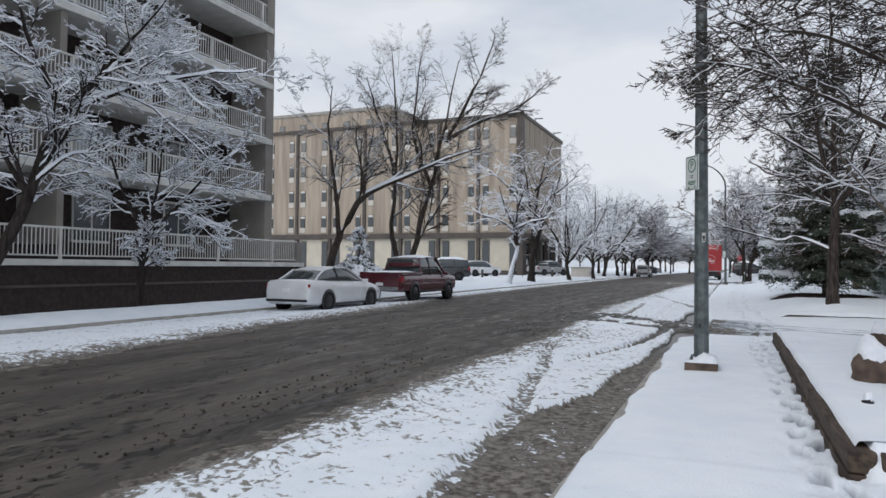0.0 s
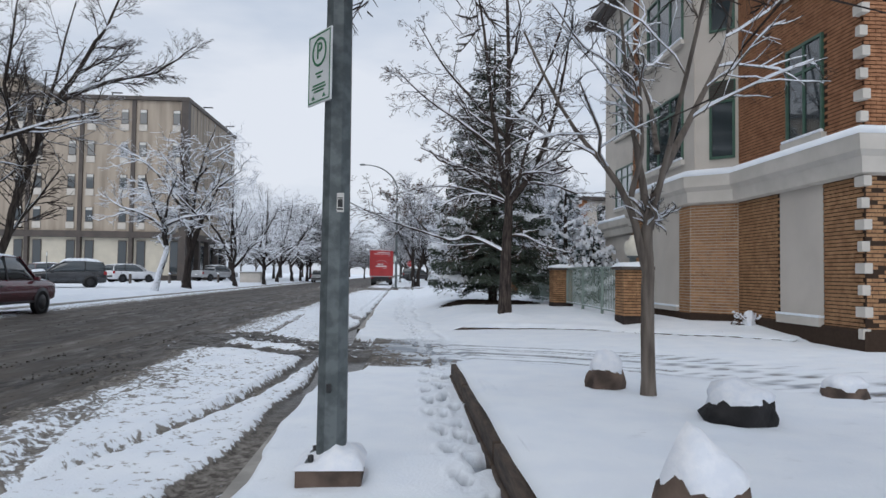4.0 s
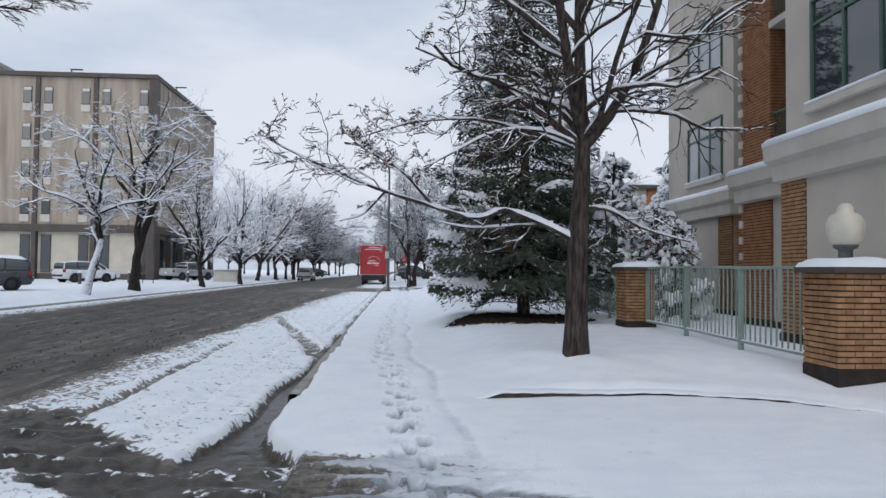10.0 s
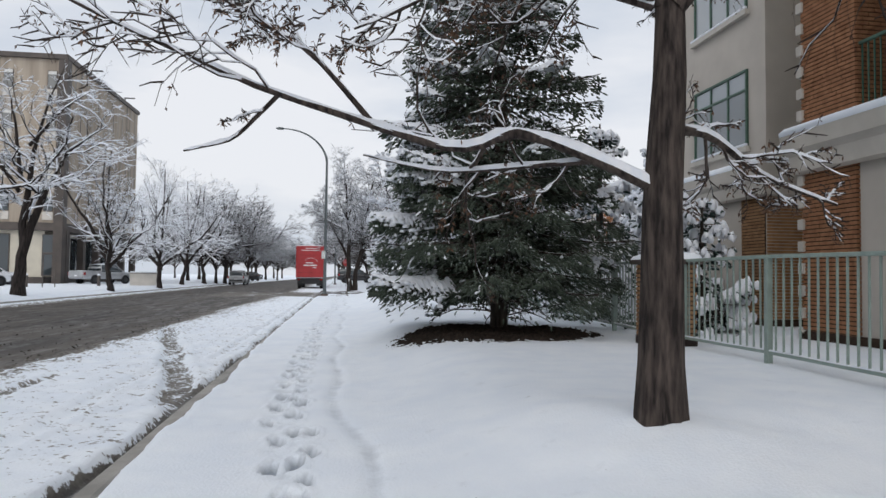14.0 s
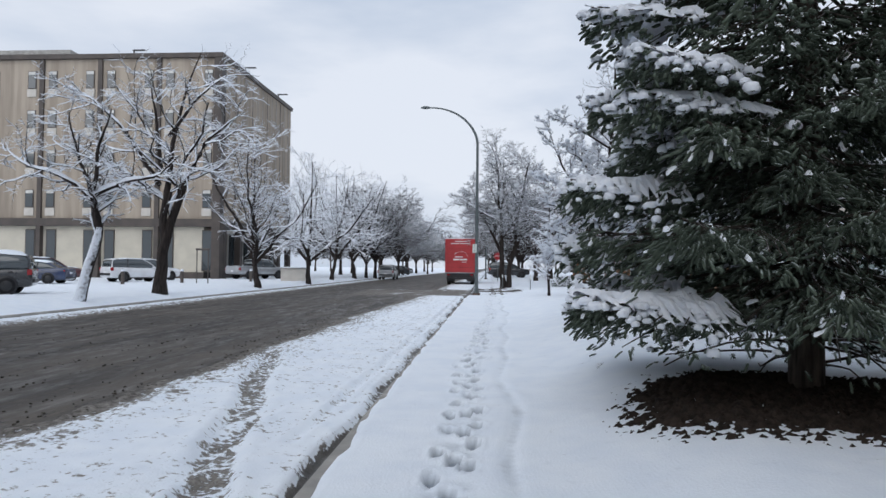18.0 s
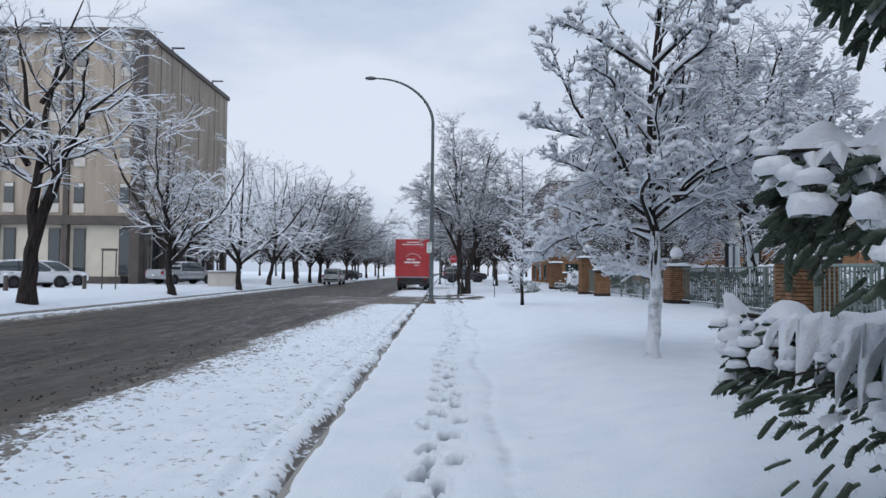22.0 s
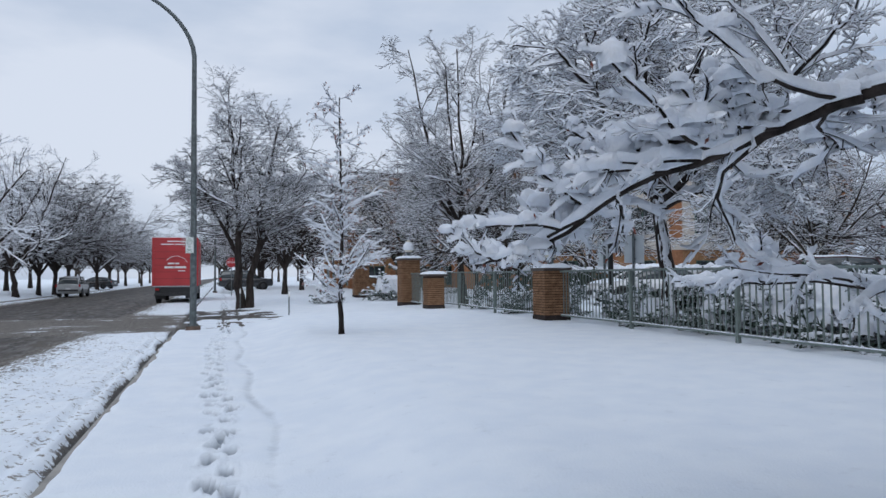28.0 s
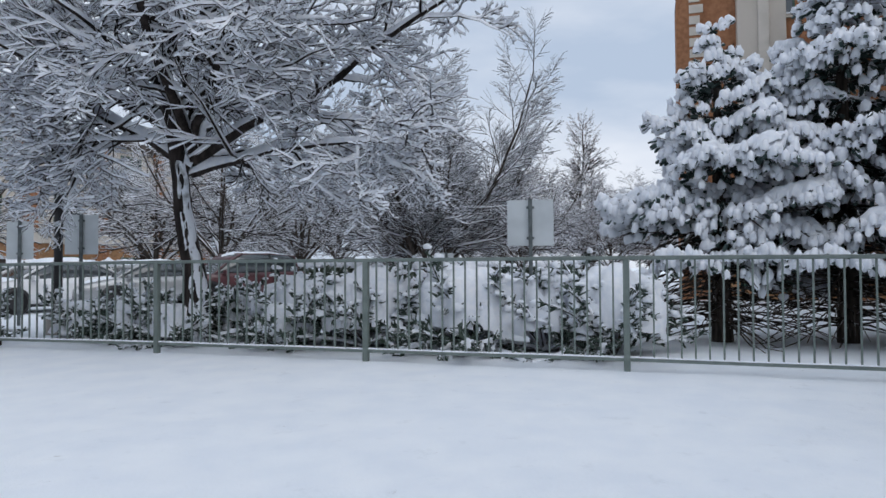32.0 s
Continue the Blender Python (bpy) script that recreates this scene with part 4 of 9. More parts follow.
# brick piers and panels
brick_panel(house, (6.86, 21.55, 0.42), up, 0.62, 3.0, BRICK, pieces=120)
boxpart("wall", MORTAR, house, (6.865, 20.91, 0.0, 7.2, 21.55, 3.5))
du = (0.77, -0.75, 0)
brick_panel(house, (6.86, 20.92, 0.42), du, 1.085, 3.0, BRICK, pieces=180)
part("wall", bx(bmesh.new(), 0, 0.0, 0, 1.075, 0.05, 3.5), MORTAR, house).matrix_basis = Matrix.Translation((6.872, 20.925, 0)) @ Matrix.Rotation(math.atan2(-0.75, 0.77), 4, "Z")
brick_panel(house, (7.65, 20.16, 0.42), up, 4.2, 3.0, BRICK, holes=((1.72, 3.12, 0.35, 3.0),))
wall_box(7.635, 17.04, 0.78, 7.8, 18.44, 3.4, label="beige stucco infill panel")
wall_box(7.54, 17.04, 0.62, 7.8, 18.44, 0.78, STUCCO2, "sill")
wall_box(7.53, 17.02, 0.78, 7.633, 18.46, 0.82, SNOW, "sill_snow", "snow on the sill")
wall_box(6.77, 21.56, 0.66, 6.9, 23.95, 0.76, STUCCO2, "sill")
wall_box(6.76, 21.57, 0.76, 6.858, 23.94, 0.80, SNOW, "sill_snow", "snow on the sill")
brick_panel(house, (7.67, 20.16, 3.98), up, 4.2, E - 4.1, BRICKRED, holes=((1.94, 3.16, 0.17, 2.05), (1.94, 3.16, 3.17, 5.05), (1.94, 3.16, 6.17, 8.05)))
brick_panel(house, (7.67, 15.96, 0.42), (1, 0, 0), 6.0, 3.0, BRICK)
brick_panel(house, (7.67, 15.96, 3.98), (1, 0, 0), 6.0, E - 4.1, BRICKRED)
for k in range(3):
    window_unit(house, (7.66, 18.2, 4.15 + 3.0 * k), up, 1.18, 1.85, 2, DARKGREEN, WINDOW, 1.3)
    window_unit(house, (6.925, 23.9, 4.38 + 3.0 * k), up, 2.43, 1.72, 3, DARKGREEN, WINDOW, 1.3)
    window_unit(house, (9.15, 33.7, 4.36 + 3.0 * k), up, 2.2, 1.7, 3, DARKGREEN, WINDOWPALE, 1.25)
    window_unit(house, (9.975, 30.5, 4.2 + 3.0 * k), up, 0.9, 2.0, 1, DARKGREEN, WINDOW, 1.5, snow=False)
    vent = window_unit(house, (7.205, 20.635, 4.25 + 3.0 * k), du, 0.58, 1.36, 1, DARKGREEN, WINDOW, 0, False, False)
    turn = Matrix.Translation((7.205, 20.635, 5.63 + 3.0 * k)) @ Matrix.Rotation(math.atan2(-0.75, 0.77), 4, "Z")
    boxpart("louvre_frame", DARKGREEN, vent, (-0.01, -0.04, 0.0, 0.59, 0.05, 0.44), 0.005).matrix_basis = turn
    for j in range(7):
        boxpart("louvre_slat", BROWNMETAL, vent, (0.02, -0.075, 0.03 + 0.056 * j, 0.56, -0.035, 0.062 + 0.056 * j)).matrix_basis = turn
    window_unit(house, (9.595, 26.5, 4.15 + 3.0 * k), up, 1.6, 2.05, 2, DARKGREEN, WINDOW, 0, False, False, "balcony_door")
# piers at the balcony recess and far corner column
brick_panel(house, (6.86, 24.7, 0.42), up, 0.74, 2.9, BRICK)
boxpart("wall", MORTAR, house, (6.855, 23.97, 0.0, 7.2, 24.69, 3.5))
for y0, y1, z1, mat, q in ((27.0, 28.2, E, BRICKRED, 0),):
    wall_box(7.93 if z1 < 4 else 7.98, y0 + 0.01, 0.0, 8.5 if z1 < 4 else 10.0, y1 - 0.01, z1, MORTAR, "pier")
    brick_panel(house, (7.93 if z1 < 4 else 7.98, y1, 0.4), up, y1 - y0, z1 - 0.4, mat, holes=((0, 9, 2.85, 3.6),) if z1 > 4 else ())
    brick_panel(house, (7.94 if z1 < 4 else 7.99, y0, 0.4), (1, 0, 0), 0.55 if z1 < 4 else 1.6, z1 - 0.4, mat)
wall_box(9.14, 30.92, 0.0, 9.5, 31.75, 3.3, MORTAR, "pier")
brick_panel(house, (9.14, 31.75, 0.4), up, 0.83, 2.9, BRICK)
brick_panel(house, (9.16, 30.9, 0.4), (1, 0, 0), 0.85, 2.9, BRICK)
wall_box(9.5, 35.03, 0.0, 10.3, 35.97, E - 1.0, MORTAR, "corner_column")
brick_panel(house, (9.5, 35.98, 0.4), up, 0.96, E - 1.6, BRICKRED)
brick_panel(house, (9.5, 35.02, 0.4), (1, 0, 0), 0.7, E - 1.6, BRICKRED)
for k in range(36):
    for px, py, z0 in ((7.55, 15.9, 0.5), (7.93, 28.24, 0.5)):
        z = z0 + 0.36 * k
        if z < E - 0.4 and not 3.1 < z < 4.0:
            d = 0.16 if k % 2 else 0.10
            boxpart("quoin", STUCCO2, house, (px, py - (d if py < 20 else 0.11) + (0.08 if py < 20 else 0), z, px + (0.14 if py < 20 else 0.2), py + (d if py < 20 else 0.03), z + 0.17), 0.008)
# string course, its snow, base plinth
LEDGE = [(0.0, -0.72), (0.10, -0.68), (0.12, -0.42), (0.20, -0.32), (0.22, -0.06), (0.10, 0.02), (-0.2, 0.05)]
LSNOW = [(0.225, -0.07), (0.23, 0.0), (0.17, 0.07), (0.05, 0.10), (-0.12, 0.12), (-0.2, 0.1)]
runs = ([(16, 15.9), (7.61, 15.9), (7.61, 20.16), (6.86, 20.9), (6.86, 24.7), (8.4, 24.7)], [(7.96, 24.7), (7.96, 28.22), (9.9, 28.22)], [(9.98, 30.86), (9.1, 30.86), (9.1, 35.32), (9.7, 35.32)])
for r in runs:
    sweep("ledge", [(a, b, 3.92) for a, b in r], LEDGE, STUCCO2, house)
    sweep("ledge_snow", [(a, b, 3.925) for a, b in r], LSNOW, SNOW, house, "snow lying on the ledge", True)
    sweep("plinth", [(a, b, 0.0) for a, b in r], [(0.03, 0.0), (0.03, 0.62), (0.0, 0.66), (-0.2, 0.66)], MORTAR, house)
# eaves
sweep("eave", [(24, 15.6, E), (7.35, 15.6, E), (7.35, 20.0, E), (6.6, 20.6, E), (6.6, 24.9, E), (9.0, 24.9, E), (9.0, 36.3, E), (24, 36.3, E)],
      [(-3, 0.5), (0.45, 0.3), (0.45, 0.0), (0.0, -0.1), (-2.5, -0.1)], BROWNMETAL, house)
# balcony
for k in range(3):
    z = 3.95 + 3.0 * k
    boxpart("balcony_slab", STUCCO2, house, (7.95, 24.7, z - 0.15, 9.65, 27.02, z), 0.01)
    rail = boxpart("balcony_rail", DARKGREEN, house, (8.02, 24.7, z + 1.02, 8.07, 27.0, z + 1.07), 0.008)
    for j in range(20):
        y = 24.75 + j * 0.115
        boxpart("baluster", DARKGREEN, rail, (8.035, y, z + 0.05, 8.055, y + 0.018, z + 1.02))

# ---- office block across the road ----
office = tagged(empty("office_block"), "six-storey stained beige precast office block with brown vertical strips", "office building")
boxpart("wall", PRECAST, office, (-72, 85.4, 5.4, -25.4, 107.4, 21.5))
boxpart("wall", CREAM, office, (-72, 85.7, 0.2, -27.0, 106.6, 5.6), label="cream ground-floor wall")
boxpart("roof_edge", BROWNMETAL, office, (-72.2, 85.06, 21.4, -25.2, 107.6, 21.85), 0.02)
boxpart("roof_snow", SNOW, office, (-72.0, 85.3, 21.85, -25.4, 107.4, 21.9))
boxpart("band", BROWNMETAL, office, (-72.1, 85.15, 5.3, -25.22, 107.55, 6.05), 0.02)
boxpart("plinth", BROWNMETAL, office, (-72, 85.55, 0.2, -26.9, 106.8, 1.0))
boxpart("strip", BROWNMETAL, office, (-26.05, 85.12, 0.2, -25.25, 86.1, 21.4))
strip_xs = [-31.5 - 5.85 * k for k in range(7)]
for s in strip_xs:
    boxpart("strip", BROWNMETAL, office, (s - 0.22, 85.2, 0.2, s + 0.22, 85.75, 21.55))
for s in [-25.6] + strip_xs:
    for side in (-1, 1):
        c = s + side * 1.05
        if c > -25.7:
            continue
        for z in (7.15, 11.0, 14.85, 18.65):
            o = boxpart("window", BROWNMETAL, office, (c - 0.42, 85.33, z - 0.05, c + 0.42, 85.42, z + 1.65))
            boxpart("pane", WINDOW, o, (c - 0.36, 85.31, z, c + 0.36, 85.36, z + 1.3))
            boxpart("blind", WHITEPAINT, o, (c - 0.36, 85.315, z + 1.3, c + 0.36, 85.36, z + 1.6))
            boxpart("spandrel", STUCCO2, office, (c - 0.46, 85.30, z - 0.85, c + 0.46, 85.41, z - 0.1))
        o = boxpart("window", BROWNMETAL, office, (c - 0.5, 85.62, 1.1, c + 0.5, 85.72, 5.0))
        boxpart("pane", WINDOW, o, (c - 0.42, 85.6, 1.2, c + 0.42, 85.64, 4.9))
for k in range(13):
    y = 87.4 + 1.58 * k
    boxpart("panel_joint", BROWNMETAL if k % 3 == 1 else CONCRETE, office, (-25.42, y - 0.05, 6.1, -25.37, y + 0.05, 21.35))
for k in range(6):
    y = 86.1 + 4.15 * k
    boxpart("column", BROWNMETAL, office, (-25.8, y, 0.2, -25.2, y + 0.7, 5.4))
    if k < 5:
        o = boxpart("window", WHITEPAINT, office, (-26.9, y + 0.9, 1.3, -26.78, y + 3.9, 5.0))
        for j in range(2):
            boxpart("pane", WINDOW, o, (-26.82, y + 1.0 + 1.45 * j, 1.4, -26.75, y + 2.35 + 1.45 * j, 4.9))
for x, y in ((-25.3, 91.2), (-25.3, 102.0), (-34.0, 85.2)):
    part("roof_bracket", bx(bx(bmesh.new(), x - 0.05, y - 0.05, 21.7, x + 0.05, y + 0.05, 22.15), x - 0.1, y - 0.1, 22.1, x + 1.1, y + 0.1, 22.21), BLACK, office)
tower2 = tagged(empty("far_office_tower"), "pale precast tower behind the office block", "building")
boxpart("wall", PRECAST, tower2, (-95, 118, 0, -62, 140, 33))
boxpart("roof_edge", CONCRETE, tower2, (-95.2, 117.8, 32.6, -61.8, 140.2, 33.2))
for r in range(7):
    for k in range(6):
        o = boxpart("window", BROWNMETAL, tower2, (-94 + 5.3 * k, 117.9, 5 + 4 * r, -92.6 + 5.3 * k, 118.05, 6.8 + 4 * r))
        boxpart("pane", WINDOW, o, (-93.9 + 5.3 * k, 117.86, 5.1 + 4 * r, -92.7 + 5.3 * k, 117.92, 6.7 + 4 * r))

# ---- apartment tower with the long balconies ----
tower = tagged(empty("apartment_tower"), "apartment tower with long balconies, off-white rails and a dark brick podium", "apartment building")
boxpart("podium_wall", DARKBRICK, tower, (-32, -14, -0.9, -19.7, 28.0, 1.4), label="dark brown brick podium wall")
boxpart("podium_coping", WHITEPAINT, tower, (-32, -14.1, 1.4, -19.55, 28.15, 1.6), 0.02)
boxpart("podium_band", BROWNMETAL, tower, (-19.7, -14, 0.72, -19.66, 28, 0.8))
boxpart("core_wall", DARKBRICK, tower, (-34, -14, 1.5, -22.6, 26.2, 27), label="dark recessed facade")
boxpart("end_wall", TAUPE, tower, (-34, 26.2, 1.5, -20.5, 26.75, 27))


def balustrade(x, y0, y1, z, h, posts):
    r = boxpart("balustrade", WHITEPAINT, tower, (x - 0.04, y0, z + h - 0.07, x + 0.04, y1, z + h), 0.01)
    boxpart("bottom_rail", WHITEPAINT, r, (x - 0.025, y0, z + 0.1, x + 0.025, y1, z + 0.15))
    n = int((y1 - y0) / 0.14)
    c = np.linspace(y0 + 0.07, y1 - 0.07, n)
    s = np.array([(a, b, d) for d in (0, 1) for a, b in ((-1, -1), (1, -1), (1, 1), (-1, 1))], float)
    V = np.zeros((n, 8, 3))
    V[:, :, 0], V[:, :, 1], V[:, :, 2] = x + 0.012 * s[:, 0], c[:, None] + 0.014 * s[:, 1], z + 0.12 + (h - 0.18) * s[:, 2]
    q = np.array([(0, 1, 5, 4), (1, 2, 6, 5), (2, 3, 7, 6), (3, 0, 4, 7)])
    near = c > (7.0 if z < 8 else 99)
    if near.any():
        one = mk("picket", V[near][0], q, WHITEPAINT, r, "", False)
        for y in c[near][1:]:
            o = new("picket", one.data)
            o.parent = r
            o.location = (0, y - c[near][0], 0)
    V = V[~near]
    tagged(mk("picket_row", V, (np.arange(len(V))[:, None, None] * 8 + q).reshape(-1, 4), WHITEPAINT, r, "", False), kind="stuff")
    for y in np.arange(y0, y1 + 0.1, posts):
        boxpart("post", WHITEPAINT, r, (x - 0.045, y - 0.04, z, x + 0.045, y + 0.04, z + h), 0.006)


balustrade(-19.72, -13.8, 27.7, 1.6, 1.05, 3.6)
boxpart("rail_end", TAUPE, tower, (-21.6, 27.6, 1.6, -19.6, 28.0, 2.6), 0.02)
for k in range(9):
    z = 4.55 + 2.7 * k
    boxpart("balcony_slab", WHITEPAINT, tower, (-22.7, -14, z, -20.42, 26.6, z + 0.27), 0.015)
    boxpart("balcony_snow", SNOW, tower, (-20.75, -14, z + 0.272, -20.45, 26.2, z + 0.31), 0.01)
    balustrade(-20.5, -13.8, 26.1, z + 0.27, 1.0, 3.3)
    for y in (-8.5, -0.5, 7.5, 15.5):
        boxpart("partition", TAUPE, tower, (-22.6, y, z - 2.43, -20.6, y + 0.25, z))
    for y in (-11, -3, 5, 12.4, 17.6, 22.0):
        o = boxpart("window", WHITEPAINT, tower, (-22.62, y, z - 2.3, -22.56, y + 1.7, z - 0.35))
        boxpart("pane", WINDOW if (k + int(y)) % 3 else WINDOWPALE, o, (-22.58, y + 0.08, z - 2.2, -22.54, y + 0.8, z - 0.45))
        boxpart("pane", WINDOW, o, (-22.58, y + 0.9, z - 2.2, -22.54, y + 1.62, z - 0.45))

# ---- brick pillars, fence ----


def pillar(cx, cy, courses=16, half=0.325, lamp=True, label="", far=False, cap_half=0.40):
    z0 = G(cx, cy) - 0.04
    p = tagged(empty("brick_pillar", Matrix.Translation((cx, cy, z0))), label or "orange brick gate pillar with a dark cap under snow", "pillar", group="fence pillars")
    H = courses * 0.0677
    boxpart("base", DARKBRICK, p, (-half - 0.01, -half - 0.01, -0.2, half + 0.01, half + 0.01, 0.17), 0.012)
    boxpart("core", MORTAR, p, (-half + 0.012, -half + 0.012, 0.17, half - 0.012, half - 0.012, 0.17 + H))
    for o, u in (((-half + 0.01, half, 0.17), (0, -1, 0)), ((-half, -half + 0.01, 0.17), (1, 0, 0)), ((half, half - 0.01, 0.17), (-1, 0, 0))):
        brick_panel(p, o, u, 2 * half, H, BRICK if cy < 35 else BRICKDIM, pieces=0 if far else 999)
    boxpart("cap", BROWNMETAL, p, (-cap_half, -cap_half, 0.17 + H, cap_half, cap_half, 0.25 + H), 0.012)
    t = 0.25 + H
    a = np.linspace(-1, 1, 15)
    X, Y = np.meshgrid(a, a)
    edge_d = np.maximum(np.abs(X), np.abs(Y))
    Z = t - 0.01 + 0.115 * (1 - edge_d ** 6) * (0.8 + 0.3 * vnoise(X * 2 + cx, Y * 2 + cy, 3))
    i = (np.arange(14)[:, None] * 15 + np.arange(14)).ravel()
    mk("cap_snow", np.stack([X * cap_half * 1.03, Y * cap_half * 1.03, Z], -1), np.stack([i, i + 1, i + 16, i + 15], -1), SNOW, p, "snow piled on the cap")
    if lamp:
        mk("lamp_neck", *lathe([(0.11, t), (0.085, t + 0.06), (0.075, t + 0.19), (0.13, t + 0.22), (0.135, t + 0.25), (0, t + 0.25)]), STEEL, p)
        mk("lamp_globe", *lathe([(0.12, t + 0.25), (0.17, t + 0.30), (0.205, t + 0.40), (0.205, t + 0.52), (0.16, t + 0.60), (0.09, t + 0.64), (0.085, t + 0.70), (0.05, t + 0.74), (0, t + 0.75)]), GLOBE, p, "opal glass globe")
        if cy > 30:
            ball = np.linspace(-1.25 if cy > 50 else -0.1, 1.57, 12)
            mk("globe_snow", *lathe([(0.222 * math.cos(q), t + 0.45 + (0.235 if q > 0 else 0.215) * math.sin(q)) for q in ball]), SNOW_CLUMP, p, "snow caked on the globe")
    return p


pillar(5.51, 21.05)
pillar(5.36, 27.75, lamp=False)
pillar(6.15, 40.75, 17, 0.36, label="orange brick pillar with a snow-capped globe lamp")
pillar(8.49, 53.93, 17, 0.36)
pillar(7.45, 61.0, 15, 0.31, lamp=False, far=True)
pillar(7.5, 64.6, 25, 0.38, lamp=True, far=True, label="tall brick gate pillar under snow", cap_half=0.46)
pillar(7.6, 75.2, 23, 0.40, lamp=False, far=True, label="tall brick gate pillar under snow", cap_half=0.46)
pillar(9.8, 82.0, 12, 0.9, lamp=False, far=True, label="low wide brick pier under snow", cap_half=1.0)


def fence(points, bay, height=1.28, label="pale green steel picket fence standing in snow", paint=None):
    """Panels of square pickets between posts, along straight runs."""
    paint = paint or GREENPAINT
    f = tagged(empty("fence"), label, "fence")
    for (xa, ya), (xb, yb) in zip(points[:-1], points[1:]):
        L = math.hypot(xb - xa, yb - ya)
        n = max(1, round(L / bay))
        rot = math.atan2(yb - ya, xb - xa)
        for k in range(n):
            a, b = k / n, (k + 1) / n
            za, zb = G(xa + (xb - xa) * a, ya + (yb - ya) * a), G(xa + (xb - xa) * b, ya + (yb - ya) * b)
            l = L / n
            m = Matrix.Translation((xa + (xb - xa) * a, ya + (yb - ya) * a, za)) @ Matrix.Rotation(rot, 4, "Z") @ Matrix.Rotation(-math.atan2(zb - za, l), 4, "Y")
            g = bmesh.new()
            bx(g, 0, -0.03, height - 0.045, l, 0.03, height, 0.01)
            rail = part("top_rail", g, paint, f)
            rail.matrix_basis = m
            o = boxpart("bottom_rail", paint, f, (0, -0.018, 0.11, l, 0.018, 0.145))
            o.matrix_basis = m
            o = boxpart("post", paint, f, (-0.035, -0.035, -0.3, 0.035, 0.035, height - 0.02), 0.005)
            o.matrix_basis = m
            s = sweep("rail_snow", [(0, 0, 0.146), (l * 0.3, 0, 0.15), (l * 0.6, 0, 0.146), (l, 0, 0.15)], [(-0.018, 0), (-0.016, 0.010), (0.0, 0.018), (0.016, 0.010), (0.018, 0)], SNOW_CLUMP, f, "", True)
            s.matrix_basis = m
            cnt = int(l / 0.138)
            if k == 0 or "picket" not in f:
                g = bx(bmesh.new(), -0.0095, -0.0095, 0.13, 0.0095, 0.0095, height - 0.03)
                me = bpy.data.meshes.new("picket")
                g.to_mesh(me)
                g.free()
                me.materials.append(paint)
            for j in range(1, cnt):
                o = new("picket", me)
                o.parent = f
                o.matrix_basis = m @ Matrix.Translation((l * j / cnt, 0, 0))
    return f


fence([(5.5, 27.45), (5.5, 21.52)], 2.0)
fence([(6.12, 40.38), (5.45, 28.15)], 2.1)
fence([(8.55, 40.95), (8.58, 53.55)], 3.15, label="weathered grey-green steel picket fence along the parking lot", paint=GREYGREEN)
fence([(6.5, 40.9), (8.55, 41.0)], 2.1)
fence([(8.4, 54.3), (8.05, 63.3)], 2.6, label="weathered grey-green steel picket fence along the parking lot", paint=GREYGREEN)
fence([(7.45, 61.35), (7.5, 64.2)], 2.9, label="weathered grey-green steel picket fence along the parking lot", paint=GREYGREEN)

# ---- street furniture ----


def pipe(name, pts, radii, mat, parent, sides=16, label="", flat=False):
    P = np.array(pts, float)[None]
    return mk(name, *tubes(P, np.array(radii, float)[None], sides), mat, parent, label, not flat)


def text_mesh(name, body, size, mat, parent, m, label=""):
    cu = bpy.data.curves.new(name, "FONT")
    cu.body, cu.size, cu.align_x, cu.align_y, cu.extrude = body, size, "CENTER", "CENTER", 0.002
    tmp = bpy.data.objects.new(name, cu)
    me = bpy.data.meshes.new_from_object(tmp)
    bpy.data.objects.remove(tmp)
    me.materials.append(mat)
    ob = new(name, me)
    ob.parent = parent
    ob.matrix_basis = m
    if label:
        ob["label"] = label
    return ob


def face_south(x, y, z):
    return Matrix(((1, 0, 0, x), (0, 0, -1, y), (0, 1, 0, z), (0, 0, 0, 1)))


def parking_sign(pole, m):
    """A small parking sign facing south: white sheet, green border and ring, P, arrows as bars."""
    s = part("parking_sign", bx(bmesh.new(), -0.15, -0.006, 0, 0.15, 0.006, 0.46, 0.004), SIGNWHITE, pole, "white parking sign with green lettering")
    s.matrix_basis = m
    fr = bmesh.new()
    for b in ((-0.14, 0.012, 0.14, 0.02), (-0.14, 0.44, 0.14, 0.448), (-0.14, 0.012, -0.132, 0.448), (0.132, 0.012, 0.14, 0.448)):
        bx(fr, b[0], -0.0085, b[1], b[2], -0.006, b[3])
    part("border", fr, SIGNGREEN, s)
    V, F = lathe([(0.078, 0.0), (0.078, 0.003), (0.093, 0.003), (0.093, 0.0)], 28)
    o = mk("ring", V, F, SIGNGREEN, s)
    o.matrix_basis = face_south(0, -0.0065, 0.33)
    text_mesh("letter", "P", 0.15, SIGNGREEN, s, face_south(0, -0.007, 0.332))
    tb = bmesh.new()
    for w, z in ((0.09, 0.19), (0.05, 0.165), (0.16, 0.115), (0.18, 0.095), (0.13, 0.075)):
        bx(tb, -w / 2, -0.0085, z, w / 2, -0.006, z + 0.011)
    part("text_bars", tb, SIGNGREEN, s)
    tri_ = bmesh.new()
    for x in (-0.07, 0.07):
        tri_.faces.new([tri_.verts.new((x + dx, -0.0085, 0.032 + dz)) for dx, dz in ((-0.025, 0), (0.025, 0), (0, 0.03))])
    part("arrow", tri_, SIGNGREEN, s)
    return s


